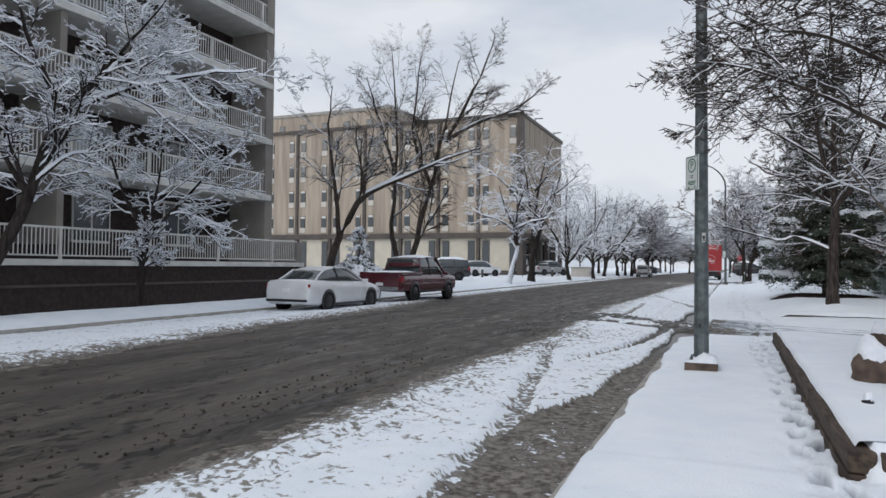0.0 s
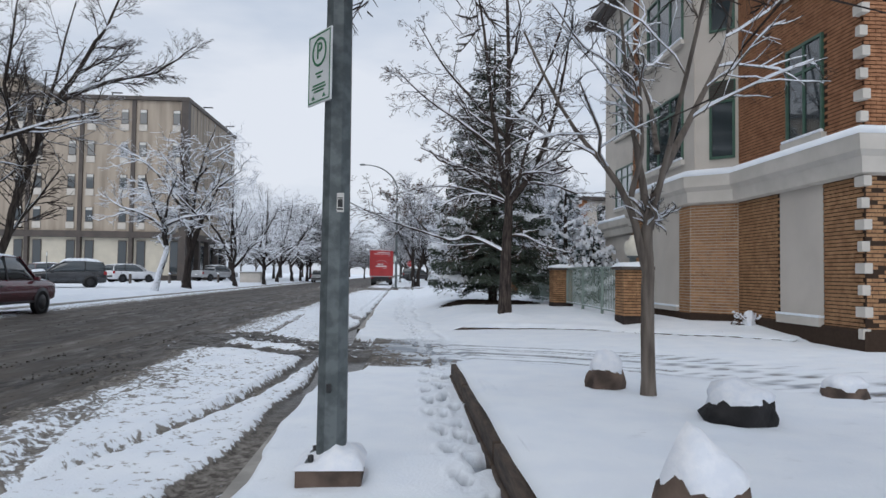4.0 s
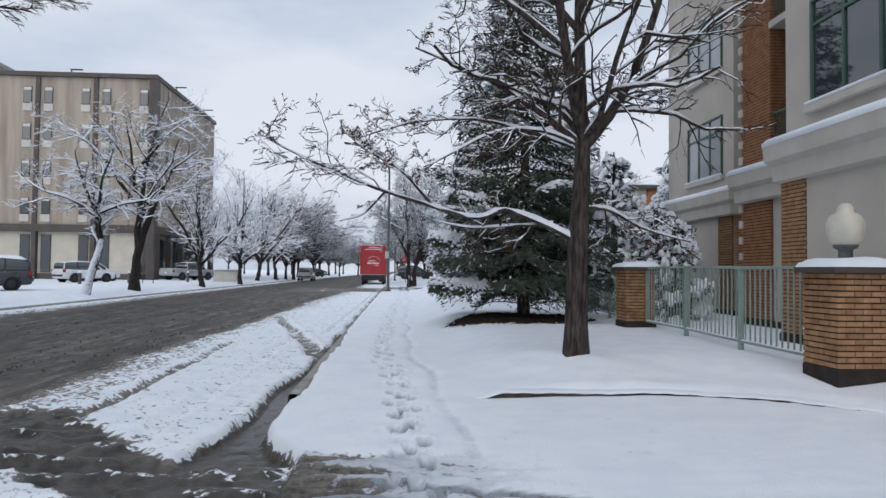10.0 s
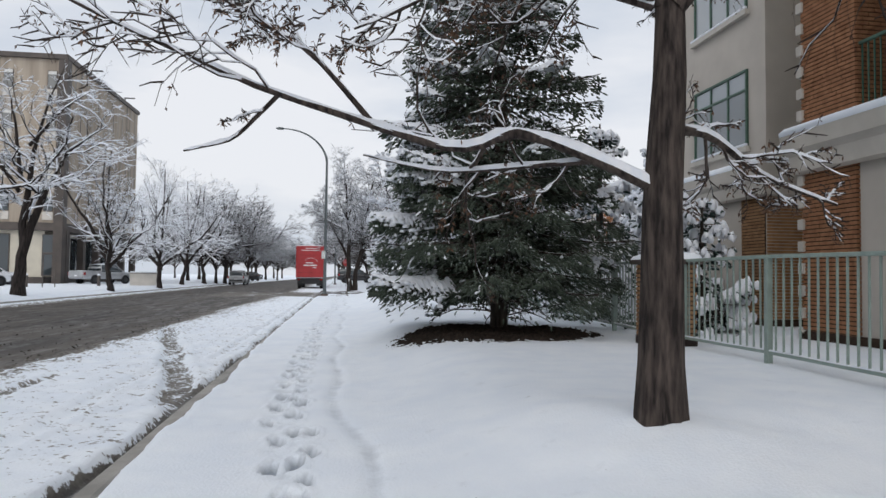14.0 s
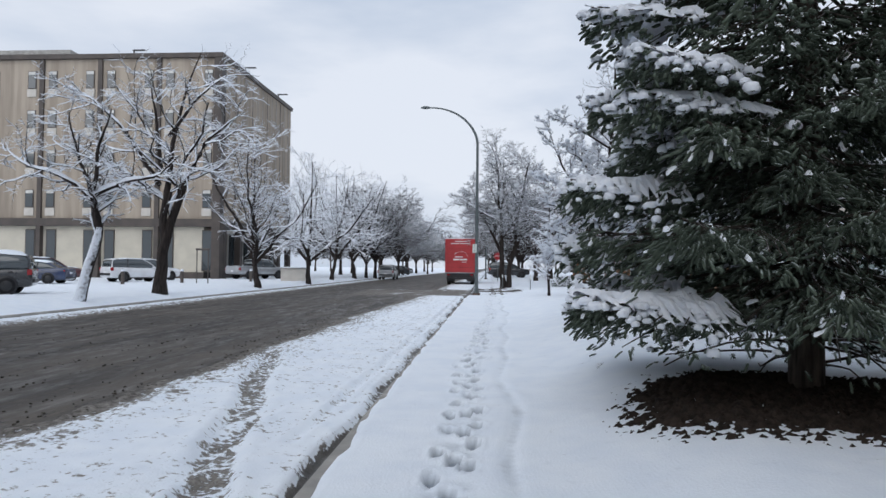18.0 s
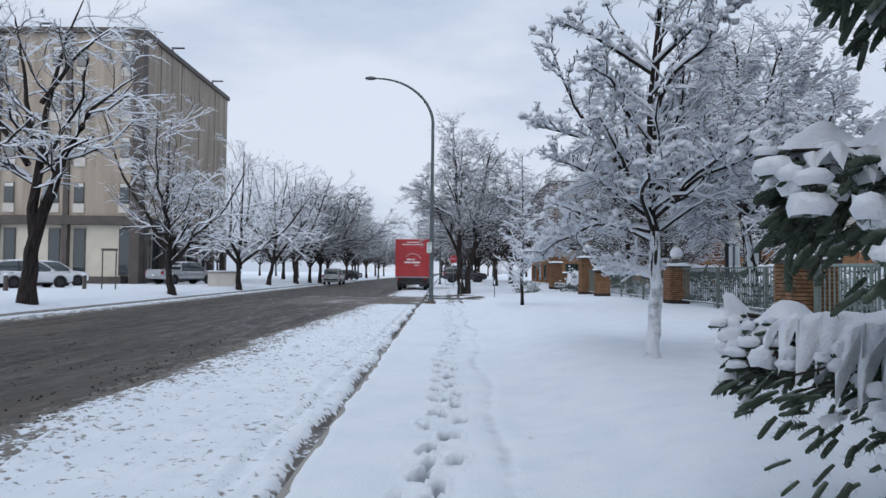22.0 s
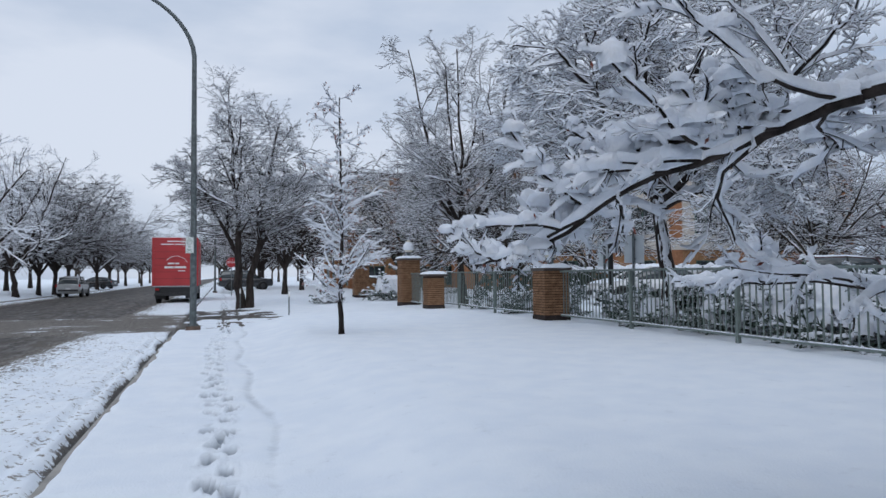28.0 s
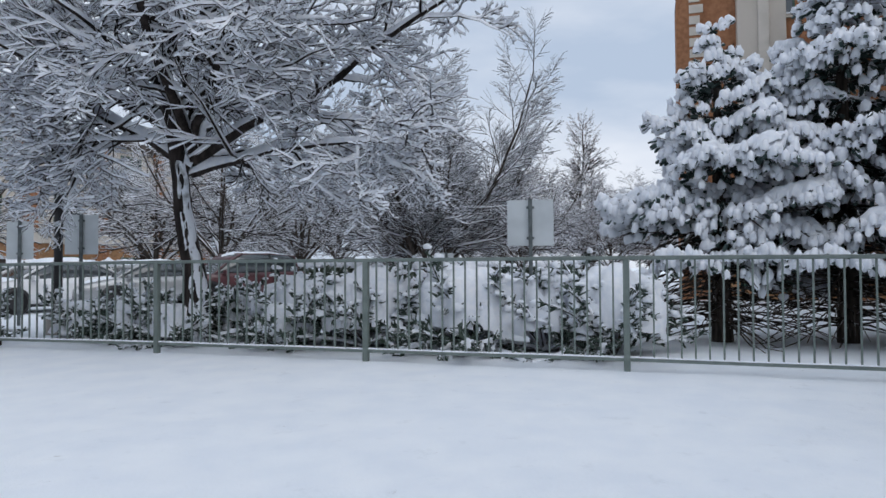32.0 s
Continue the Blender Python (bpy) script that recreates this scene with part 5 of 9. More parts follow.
def street_lamp(x, y, height, reach, side, label, sign=None, base=0.2, thick=0.105):
    z0 = G(x, y)
    p = tagged(empty("street_lamp", Matrix.Translation((x, y, z0))), label, "street lamp")
    boxpart("footing", ROCK, p, (-base, -base, -0.15, base, base, 0.11), 0.015)
    boxpart("base_plate", STEEL, p, (-base * 0.75, -base * 0.75, 0.11, base * 0.75, base * 0.75, 0.135), 0.006)
    for a in (-1, 1):
        for b in (-1, 1):
            mk("bolt", *lathe([(0.018, 0.13), (0.018, 0.17), (0.0, 0.172)], 8), BLACK, p).matrix_basis = Matrix.Translation((a * base * 0.58, b * base * 0.58, 0))
    bend = height - reach * 0.75
    pipe("pole", [(0, 0, 0.13), (0, 0, bend * 0.5), (0, 0, bend)], [thick, thick * 0.82, thick * 0.66], STEEL, p, 8, flat=True)
    a = np.linspace(0, 1, 14)
    arm = np.c_[side * reach * a ** 1.6, 0 * a, bend + (height - bend) * np.sin(a * np.pi / 2) ** 0.9]
    pipe("arm", arm, np.linspace(thick * 0.66, 0.035, 14), STEEL, p, 12)
    e = side * reach
    V, F = lathe([(0, -0.06), (0.07, -0.055), (0.1, -0.02), (0.09, 0.04), (0.05, 0.075), (0, 0.08)], 14)
    V = V * np.array([2.6, 1.2, 1.0]) + np.array([e + side * 0.2, 0, height])
    mk("lamp_head", V, F, STEEL, p, "grey cobra-head luminaire")
    if sign:
        parking_sign(p, Matrix.Translation((sign[0], -0.085, sign[1])) @ Matrix.Rotation(radians(sign[2]), 4, "Z"))
    return p


lamp1 = street_lamp(-0.38, 9.6, 9.6, 3.0, -1, "grey galvanised street lamp pole with a parking sign and stickers", (-0.11, 2.36, -55), thick=0.10)
boxpart("sticker", WHITEPAINT, lamp1, (0.012, -0.0945, 1.675, 0.055, -0.075, 1.795), label="small worn sticker")
boxpart("sticker_print", BLACK, lamp1, (0.018, -0.0965, 1.705, 0.049, -0.0935, 1.755))
boxpart("sticker_print", BLACK, lamp1, (0.016, -0.0965, 1.76, 0.051, -0.0935, 1.766))
boxpart("sticker_print", BLACK, lamp1, (0.016, -0.0965, 1.688, 0.051, -0.0935, 1.698))
boxpart("pole_tag", BLACK, lamp1, (-0.03, -0.103, 0.55, 0.0, -0.08, 0.6))
# snow plastered on the footing
a = np.linspace(-1, 1, 13)
X, Y = np.meshgrid(a, a)
i = (np.arange(12)[:, None] * 13 + np.arange(12)).ravel()
mk("footing_snow", np.stack([X * 0.215, Y * 0.215, 0.10 + 0.09 * (1 - np.maximum(abs(X), abs(Y)) ** 4) * (0.3 + vnoise(X * 2, Y * 2, 5) + 0.5 * (X > 0))], -1),
   np.stack([i, i + 1, i + 14, i + 13], -1), SNOW_CLUMP, lamp1, "snow on the footing")
lamp2 = street_lamp(-0.52, 58.7, 9.85, 2.55, -1, "grey galvanised street lamp with a curved arm and a parking sign", (-0.1, 2.2, -40))
street_lamp(-0.4, 102, 8.7, 3.0, -1, "far grey street lamp with a curved arm")


def boulder(x, y, r, h, mat, label, seed, snowy=0.6):
    bm = bmesh.new()
    bmesh.ops.create_icosphere(bm, subdivisions=3, radius=1.0)
    for v in bm.verts:
        d = v.co.normalized()
        k = 1 + 0.28 * noise.noise(d * 1.6 + Vector((seed, 0, 0))) + 0.10 * noise.noise(d * 4.5 + Vector((0, seed, 0)))
        v.co = Vector((d.x * r * k, d.y * r * k * 0.9, d.z * h * k))
    ob = tagged(part("boulder", bm, mat, None, "", True), label, "boulder", group="boulders in the bed")
    ob.location = (x, y, G(x, y) + h * 0.25)
    cap = bmesh.new()
    bmesh.ops.create_icosphere(cap, subdivisions=3, radius=1.0)
    dead = []
    for v in cap.verts:
        d = v.co.normalized()
        k = 1 + 0.28 * noise.noise(d * 1.6 + Vector((seed, 0, 0))) + 0.10 * noise.noise(d * 4.5 + Vector((0, seed, 0)))
        t = max(0.0, min(1.0, (d.z - 0.55 + snowy * 0.5 + 0.35 * noise.noise(d * 3 + Vector((seed, seed, 0)))) * 4))
        k = k * (0.96 + 0.10 * t) if t > 0 else k * 0.8
        v.co = Vector((d.x * r * k, d.y * r * k * 0.9, d.z * h * k + 0.05 * t))
    part("snow", cap, SNOW_CLUMP, ob, "snow caked on top", True)
    return ob


boulder(1.30, 8.0, 0.20, 0.29, ROCK, "brown pointed boulder caked with snow", 1.3, 0.2)
boulder(2.62, 10.3, 0.27, 0.19, ROCKDARK, "black wet boulder with patches of snow", 4.1, 0.3)
boulder(2.03, 11.75, 0.175, 0.23, ROCK, "rounded brown boulder with a cap of snow", 7.7, 0.35)
boulder(4.35, 9.7, 0.24, 0.10, ROCKDARK, "flat dark boulder half buried in snow", 9.2, 0.4)
boulder(2.75, 6.95, 0.42, 0.10, ROCKDARK, "long dark boulder half buried in snow", 2.4, 0.45)
boulder(4.75, 12.2, 0.24, 0.14, ROCK, "brown boulder half buried in snow", 6.0, 0.5)
boulder(1.02, 6.5, 0.05, 0.05, ROCKDARK, "small black stone in the snow", 3.0, -0.2)

# ---- trees ----


def lumps(C, size, rng):
    """Small rounded clods of snow: squashed octahedra, cut once finer."""
    a = np.array([(1, 0, 0), (0.7, 0.7, 0), (0, 1, 0), (-0.7, 0.7, 0), (-1, 0, 0), (-0.7, -0.7, 0), (0, -1, 0), (0.7, -0.7, 0)], float)
    V = np.concatenate([a * 0.75 + (0, 0, -0.42), a, a * 0.7 + (0, 0, 0.5), [(0, 0, 0.72)]])
    q = [(i, (i + 1) % 8, 8 + (i + 1) % 8, 8 + i) for i in range(8)] + [(8 + i, 8 + (i + 1) % 8, 16 + (i + 1) % 8, 16 + i) for i in range(8)] + [(16 + i, 17 + i, 16 + (i + 2) % 8, 24) for i in (0, 2, 4, 6)]
    s = size * rng.uniform(0.6, 1.35, (len(C), 1, 1)) * rng.uniform(0.75, 1.3, (len(C), 1, 3))
    P = C[:, None] + V[None] * s * (1 + rng.normal(0, 0.10, (len(C), len(V), 1)))
    return P.reshape(-1, 3), (np.arange(len(C))[:, None, None] * len(V) + np.array(q)).reshape(-1, 4)


def wander(rng, start, dirs, length, n, jitter, lift):
    """B polylines of n points that leave start along dirs and wander, bending up (lift > 0) or down."""
    B = len(start)
    P = np.zeros((B, n, 3))
    P[:, 0] = start
    d = dirs / (np.linalg.norm(dirs, axis=1, keepdims=True) + 1e-9)
    s = (length / (n - 1))[:, None]
    for k in range(1, n):
        P[:, k] = P[:, k - 1] + d * s
        d = d + rng.normal(0, jitter, (B, 3)) + np.array([0, 0, lift])
        d /= np.linalg.norm(d, axis=1, keepdims=True) + 1e-9
    return P


def sprout(rng, P, R, L, per, ratio, angle, n, jitter, lift, smin=0.25, thin=0.55, rmin=0.004, flat=0.0):
    """Child branches along parents P (B,N,3) with radii R and lengths L; returns the same of the children."""
    B, N, _ = P.shape
    par = np.repeat(np.arange(B), per)
    s = np.tile((np.arange(per) + 0.5) / per, B) + rng.uniform(-0.4, 0.4, B * per) / per
    s = smin + (1 - smin) * np.clip(s, 0, 0.999)
    f = s * (N - 1)
    k = np.minimum(f.astype(int), N - 2)
    t = (f - k)[:, None]
    start = P[par, k] * (1 - t) + P[par, k + 1] * t
    T = P[par, k + 1] - P[par, k]
    T /= np.linalg.norm(T, axis=1, keepdims=True) + 1e-9
    v = rng.normal(0, 1, (len(par), 3))
    v[:, 2] = (np.abs(v[:, 2]) if flat > 0.7 else v[:, 2]) * (1 - flat)
    v -= (v * T).sum(1, keepdims=True) * T
    v /= np.linalg.norm(v, axis=1, keepdims=True) + 1e-9
    a = np.radians(rng.uniform(angle * 0.7, angle * 1.25, len(par)))[:, None]
    d = T * np.cos(a) + v * np.sin(a)
    l = L[par] * ratio * rng.uniform(0.6, 1.15, len(par)) * (1.2 - 0.65 * s)
    r0 = np.maximum(R[par, k] * thin, rmin)
    C = wander(rng, start, d, l, n, jitter, lift)
    return C, r0[:, None] * np.linspace(1, 0.45, n)[None], l


def resample(pts, n):
    p = np.array(pts, float)
    t = np.linspace(0, len(p) - 1, n)
    # smooth through the control points
    out = np.stack([np.interp(t, np.arange(len(p)), p[:, c]) for c in range(3)], 1)
    for _ in range(1):
        out[1:-1] = (out[:-2] + 2 * out[1:-1] + out[2:]) / 4
    return out


def tree(x, y, label, seed, limbs, levels, trunk_mat=None, twig_mat=None, snow=(0.006, 0.012), leaf=None, leaf_n=0, category="tree",
         full=1.0, group="", sides=10, stem_snow=True, crook=1.0, clods=0, clod=0.06, bare=0.15, leaf_s=1.0, ks=(0.8, 0.5, 0.38, 0.3), sheath=0.0, low=0.45, flat=0.0, stout=1.0, wrap=1.45):
    """limbs: control points of the stem and main limbs, each with its two radii, from the foot of the tree. levels: rows of
    (children per branch, length ratio, angle, points, jitter, lift, sides or 0 for ribbons, points of the snow ridge or 1 for ribbons or 0)."""
    rng = np.random.default_rng(seed)
    root = tagged(empty("tree", Matrix.Translation((x, y, G(x, y) - 0.06))), label, category, group)
    wood, twigs, snowy, leaves = [], [], [], []
    kids = []
    for pts, r0, r1 in limbs:
        n = max(18 if clods else 12, 2 * len(pts)) if sides > 6 else 6
        p = resample(pts, n)
        ln = np.linalg.norm(p[-1] - p[0])
        p[2:] += np.cumsum(rng.normal(0, 0.011 * ln * crook, (n - 2, 3)), 0) * 0.6
        r = np.linspace(r0, r1, n)
        if pts[0][2] < 0.1:
            r[0] *= 1.2
        wood.append(tubes(p[None], r[None], sides))
        if stem_snow:
            snowy.append(caps(p[None], r[None], snow[0], snow[1], rng, 0.86, full, 9 if clods else 5))
        kids.append((p[None], r[None], np.array([np.linalg.norm(np.diff(p, axis=0), axis=1).sum()]), pts[0][2] < 0.1))
    stems = kids
    for li, (per, ratio, angle, n, jit, lift, sd, sn) in enumerate(levels):
        made = [sprout(rng, P, R, L, per, ratio, angle, n, jit, lift, low if trunk else (bare if li == 0 else 0.15), 0.45,
                       (stout if li < 2 else 1.0) * (0.010, 0.005, 0.003, 0.0024)[min(li, 3)], 0.35 if li > 0 else flat) for P, R, L, trunk in kids]
        C, r, l = (np.concatenate([m[k] for m in made]) for k in range(3))
        # no twig hangs into the walk
        low_ = (C[:, :, 0] + x > -1.0) & (C[:, :, 0] + x < 1.2) & (C[:, :, 2] < 2.15)
        ok = ~low_.any(1)
        C, r, l = C[ok], r[ok], l[ok]
        first = C if li == 0 else first
        (wood if li == 0 else twigs).append(tubes(C, r, sd) if sd else strips(C, r * 2.7))
        if sn > 1:
            k = ks[min(li, 3)]
            snowy.append(caps(C, r, snow[0] * k, snow[1] * k, rng, 0.93, full, sn))
        elif sn == 1:
            w = C.copy()
            w[:, :, 2] += r * 2.0
            snowy.append(strips(w, snow[1] * rng.uniform(0.25, 1.0, r.shape), 0.1, 1.0))
        if leaf is not None and li == len(levels) - 1 and leaf_n:
            leaves.append(C[rng.integers(0, len(C), leaf_n), rng.integers(1, n, leaf_n)])
        kids = [(C, r, l, False)]
    if clods:
        along = np.concatenate([P[0][3:] for P, R, L, t_ in stems] + [first[:, 1:].reshape(-1, 3)])
        pick = along[rng.integers(0, len(along), clods)]
        snowy.append(lumps(pick + rng.normal(0, 0.012, pick.shape) + np.array([0, 0, clod * 0.45]), clod, rng))
    mk("trunk", *merge(wood), trunk_mat or BARK, root, "trunk and limbs")
    if sheath:
        P, R = stems[0][0][0], stems[0][1][0]
        zz, aa = np.meshgrid(np.linspace(0, sheath, 40), np.linspace(-1.9, 1.9, 17), indexing="ij")
        cx_, cy_, cr = (np.interp(zz, P[:, 2], v) for v in (P[:, 0], P[:, 1], R))
        nz = fbm(aa * 3 + seed, zz * 5, seed) - 0.5
        on = np.minimum(np.clip((wrap - np.abs(aa) + 2.2 * nz) * 2, -1, 1), np.clip((sheath - 0.25 - zz + 1.6 * nz) * 3, -1, 1))
        rr_ = cr * 1.02 + 0.016 * np.minimum(on, 1) + 0.014 * nz
        V = np.stack([cx_ + rr_ * np.cos(aa + 4.2), cy_ + rr_ * np.sin(aa + 4.2), zz], -1)
        i_ = (np.arange(39)[:, None] * 17 + np.arange(16)).ravel()
        tagged(mk("driven_snow", V, np.stack([i_, i_ + 1, i_ + 18, i_ + 17], -1), DRIVEN, root, "snow driven against the trunk"), kind="stuff")
    tagged(mk("twig_mass", *merge(twigs), twig_mat or TWIG, root, "fine bare twigs"), kind="stuff")
    if snowy:
        tagged(mk("snow", *merge(snowy), SNOW_CLUMP, root, "snow lying along the branches"), kind="stuff")
    if leaves:
        c = np.concatenate(leaves)
        B = len(c)
        d = rng.normal(0, 1, (B, 3))
        d[:, 2] = -np.abs(d[:, 2]) - 0.6
        d /= np.linalg.norm(d, axis=1, keepdims=True)
        s = np.cross(d, rng.normal(0, 1, (B, 3)))
        s /= np.linalg.norm(s, axis=1, keepdims=True)
        ln, wd = leaf_s * rng.uniform(0.035, 0.075, (B, 1)), leaf_s * rng.uniform(0.006, 0.015, (B, 1))
        V = np.stack([c, c + d * ln * 0.5 + s * wd, c + d * ln, c + d * ln * 0.5 - s * wd], 1)
        tagged(mk("leaves", V, np.arange(B * 4).reshape(-1, 4), leaf, root, "withered leaves and seeds left on the twigs"), kind="stuff")
    return root


def vase(h, fork, r, spread, n, rng, lean=(0.0, 0.0)):
    """A stem that forks into n limbs which spread out and then rise."""
    x, y = lean
    out = [([(0, 0, 0), (x * 0.3, y * 0.3, fork * 0.5), (x, y, fork), (x * 1.3, y, fork + (h - fork) * 0.4), (x * 0.8, y * 0.5, h * 0.97)], r, r * 0.12)]
    for k in range(n):
        a = 2 * math.pi * (k + rng.uniform(-0.3, 0.3)) / n
        b = a + rng.uniform(-0.5, 0.5)
        s = spread * rng.uniform(0.65, 1.15)
        hh = fork + (h - fork) * rng.uniform(0.55, 0.98)
        z0 = fork * rng.uniform(0.8, 1.05)
        out.append(([(x, y, z0), (x + math.cos(a) * s * 0.35, y + math.sin(a) * s * 0.35, z0 + (hh - z0) * 0.30), (x + math.cos(b) * s * 0.7, y + math.sin(b) * s * 0.7, z0 + (hh - z0) * 0.55),
                     (x + math.cos(b) * s, y + math.sin(b) * s, hh)], r * 0.58, r * 0.10))
    return out


# level tables, from trees by the walk to those at the end of the street
LV_NEAR = [(14, 0.50, 50, 8, 0.22, 0.0, 5, 5), (9, 0.55, 50, 5, 0.24, -0.02, 3, 3), (6, 0.6, 48, 3, 0.22, -0.05, 0, 0), (3, 0.6, 44, 2, 0.2, -0.03, 0, 0)]
LV_LADEN = [(13, 0.33, 50, 9, 0.22, 0.04, 4, 9), (7, 0.44, 52, 4, 0.28, 0.05, 3, 7), (5, 0.42, 48, 3, 0.28, 0.04, 3, 3)]
LV_MID = [(9, 0.52, 54, 7, 0.2, 0.04, 4, 5), (7, 0.52, 50, 5, 0.24, 0.03, 3, 5), (5, 0.5, 48, 3, 0.24, 0.02, 3, 3)]
LV_FAR = [(8, 0.52, 52, 4, 0.2, 0.05, 3, 0), (7, 0.58, 50, 3, 0.22, 0.03, 0, 1), (5, 0.6, 47, 2, 0.2, 0.0, 0, 1)]
LV_WIDE = [(11, 0.48, 52, 7, 0.26, 0.05, 4, 5), (8, 0.5, 52, 4, 0.28, 0.03, 3, 3), (5, 0.52, 48, 3, 0.24, 0.02, 3, 3)]
rg = np.random.default_rng(11)

# in the bed and on the lawn beside the walk
tree(2.03, 7.45, "young grey-barked tree with snow along its limbs", 21,
     [([(0, 0, 0), (-0.05, 0.03, 1.0), (-0.07, 0.03, 2.0), (-0.03, 0.0, 2.9), (0.1, 0.1, 4.2), (0.05, 0.2, 6.2)], 0.088, 0.03),
      ([(-0.04, 0.03, 2.0), (-0.3, 0.2, 2.35), (-0.9, 0.5, 2.85), (-1.7, 0.9, 3.5), (-2.4, 1.3, 3.8)], 0.036, 0.007),
      ([(-0.04, 0.03, 2.1), (-0.2, 0.3, 2.9), (-0.4, 0.7, 4.1), (-0.8, 1.0, 5.6)], 0.042, 0.008),
      ([(-0.04, 0.03, 2.0), (0.3, 0.1, 2.2), (0.8, 0.3, 2.3), (1.5, 0.2, 2.45)], 0.028, 0.007),
      ([(-0.04, 0.03, 2.2), (0.3, -0.2, 3.0), (0.7, -0.3, 4.2), (0.9, -0.4, 5.6)], 0.036, 0.007),
      ([(-0.04, 0.03, 2.3), (-0.4, -0.5, 3.2), (-0.9, -1.0, 4.0), (-1.5, -1.5, 4.5)], 0.034, 0.008),
      ([(-0.2, 0.3, 2.9), (-1.0, 1.0, 3.7), (-1.8, 1.8, 4.2), (-2.5, 2.6, 4.2)], 0.028, 0.007)],
     LV_NEAR, trunk_mat=BARK, twig_mat=TWIGBARE, snow=(0.001, 0.009), full=0.6, bare=0.35)
tree(2.31, 11.35, "young forked tree with snow in the crotch", 22,
     [([(0, 0, 0), (0.0, 0, 0.6), (0.0, 0, 1.1), (0.0, 0.0, 1.35), (0.0, 0.0, 1.62)], 0.068, 0.052),
      ([(0.0, 0.0, 1.58), (0.12, 0.05, 2.05), (0.45, 0.15, 2.64), (0.9, 0.3, 3.3), (1.1, 0.5, 4.2)], 0.05, 0.010),
      ([(0.0, 0.0, 1.58), (-0.08, 0.02, 2.1), (-0.2, 0.05, 2.8), (-0.3, 0.1, 4.0)], 0.045, 0.010),
      ([(0.0, 0, 1.12), (-0.09, 0.0, 1.45), (-0.18, 0.02, 1.88), (-0.5, 0.12, 2.32), (-0.72, 0.25, 2.64), (-1.1, 0.6, 3.6)], 0.045, 0.010),
      ([(-0.16, 0.02, 1.88), (-0.1, -0.1, 2.3), (-0.2, -0.3, 3.0)], 0.03, 0.008),
      ([(0.0, 0.0, 1.6), (0.12, -0.2, 2.3), (0.3, -0.5, 3.4), (0.4, -0.7, 4.2)], 0.035, 0.008),
      ([(0.1, 0.05, 2.3), (0.2, 0.5, 2.9), (0.1, 1.0, 3.8)], 0.03, 0.008)],
     [(5, 0.5, 46, 7, 0.20, 0.03, 5, 5), (5, 0.55, 48, 4, 0.22, 0.0, 3, 3), (4, 0.55, 48, 3, 0.22, -0.03, 3, 0), (3, 0.6, 44, 2, 0.2, 0.0, 3, 0)], trunk_mat=BARKPALE, twig_mat=TWIGBARE, snow=(0.006, 0.016), full=1.0, bare=0.45, low=0.97, crook=0.4)
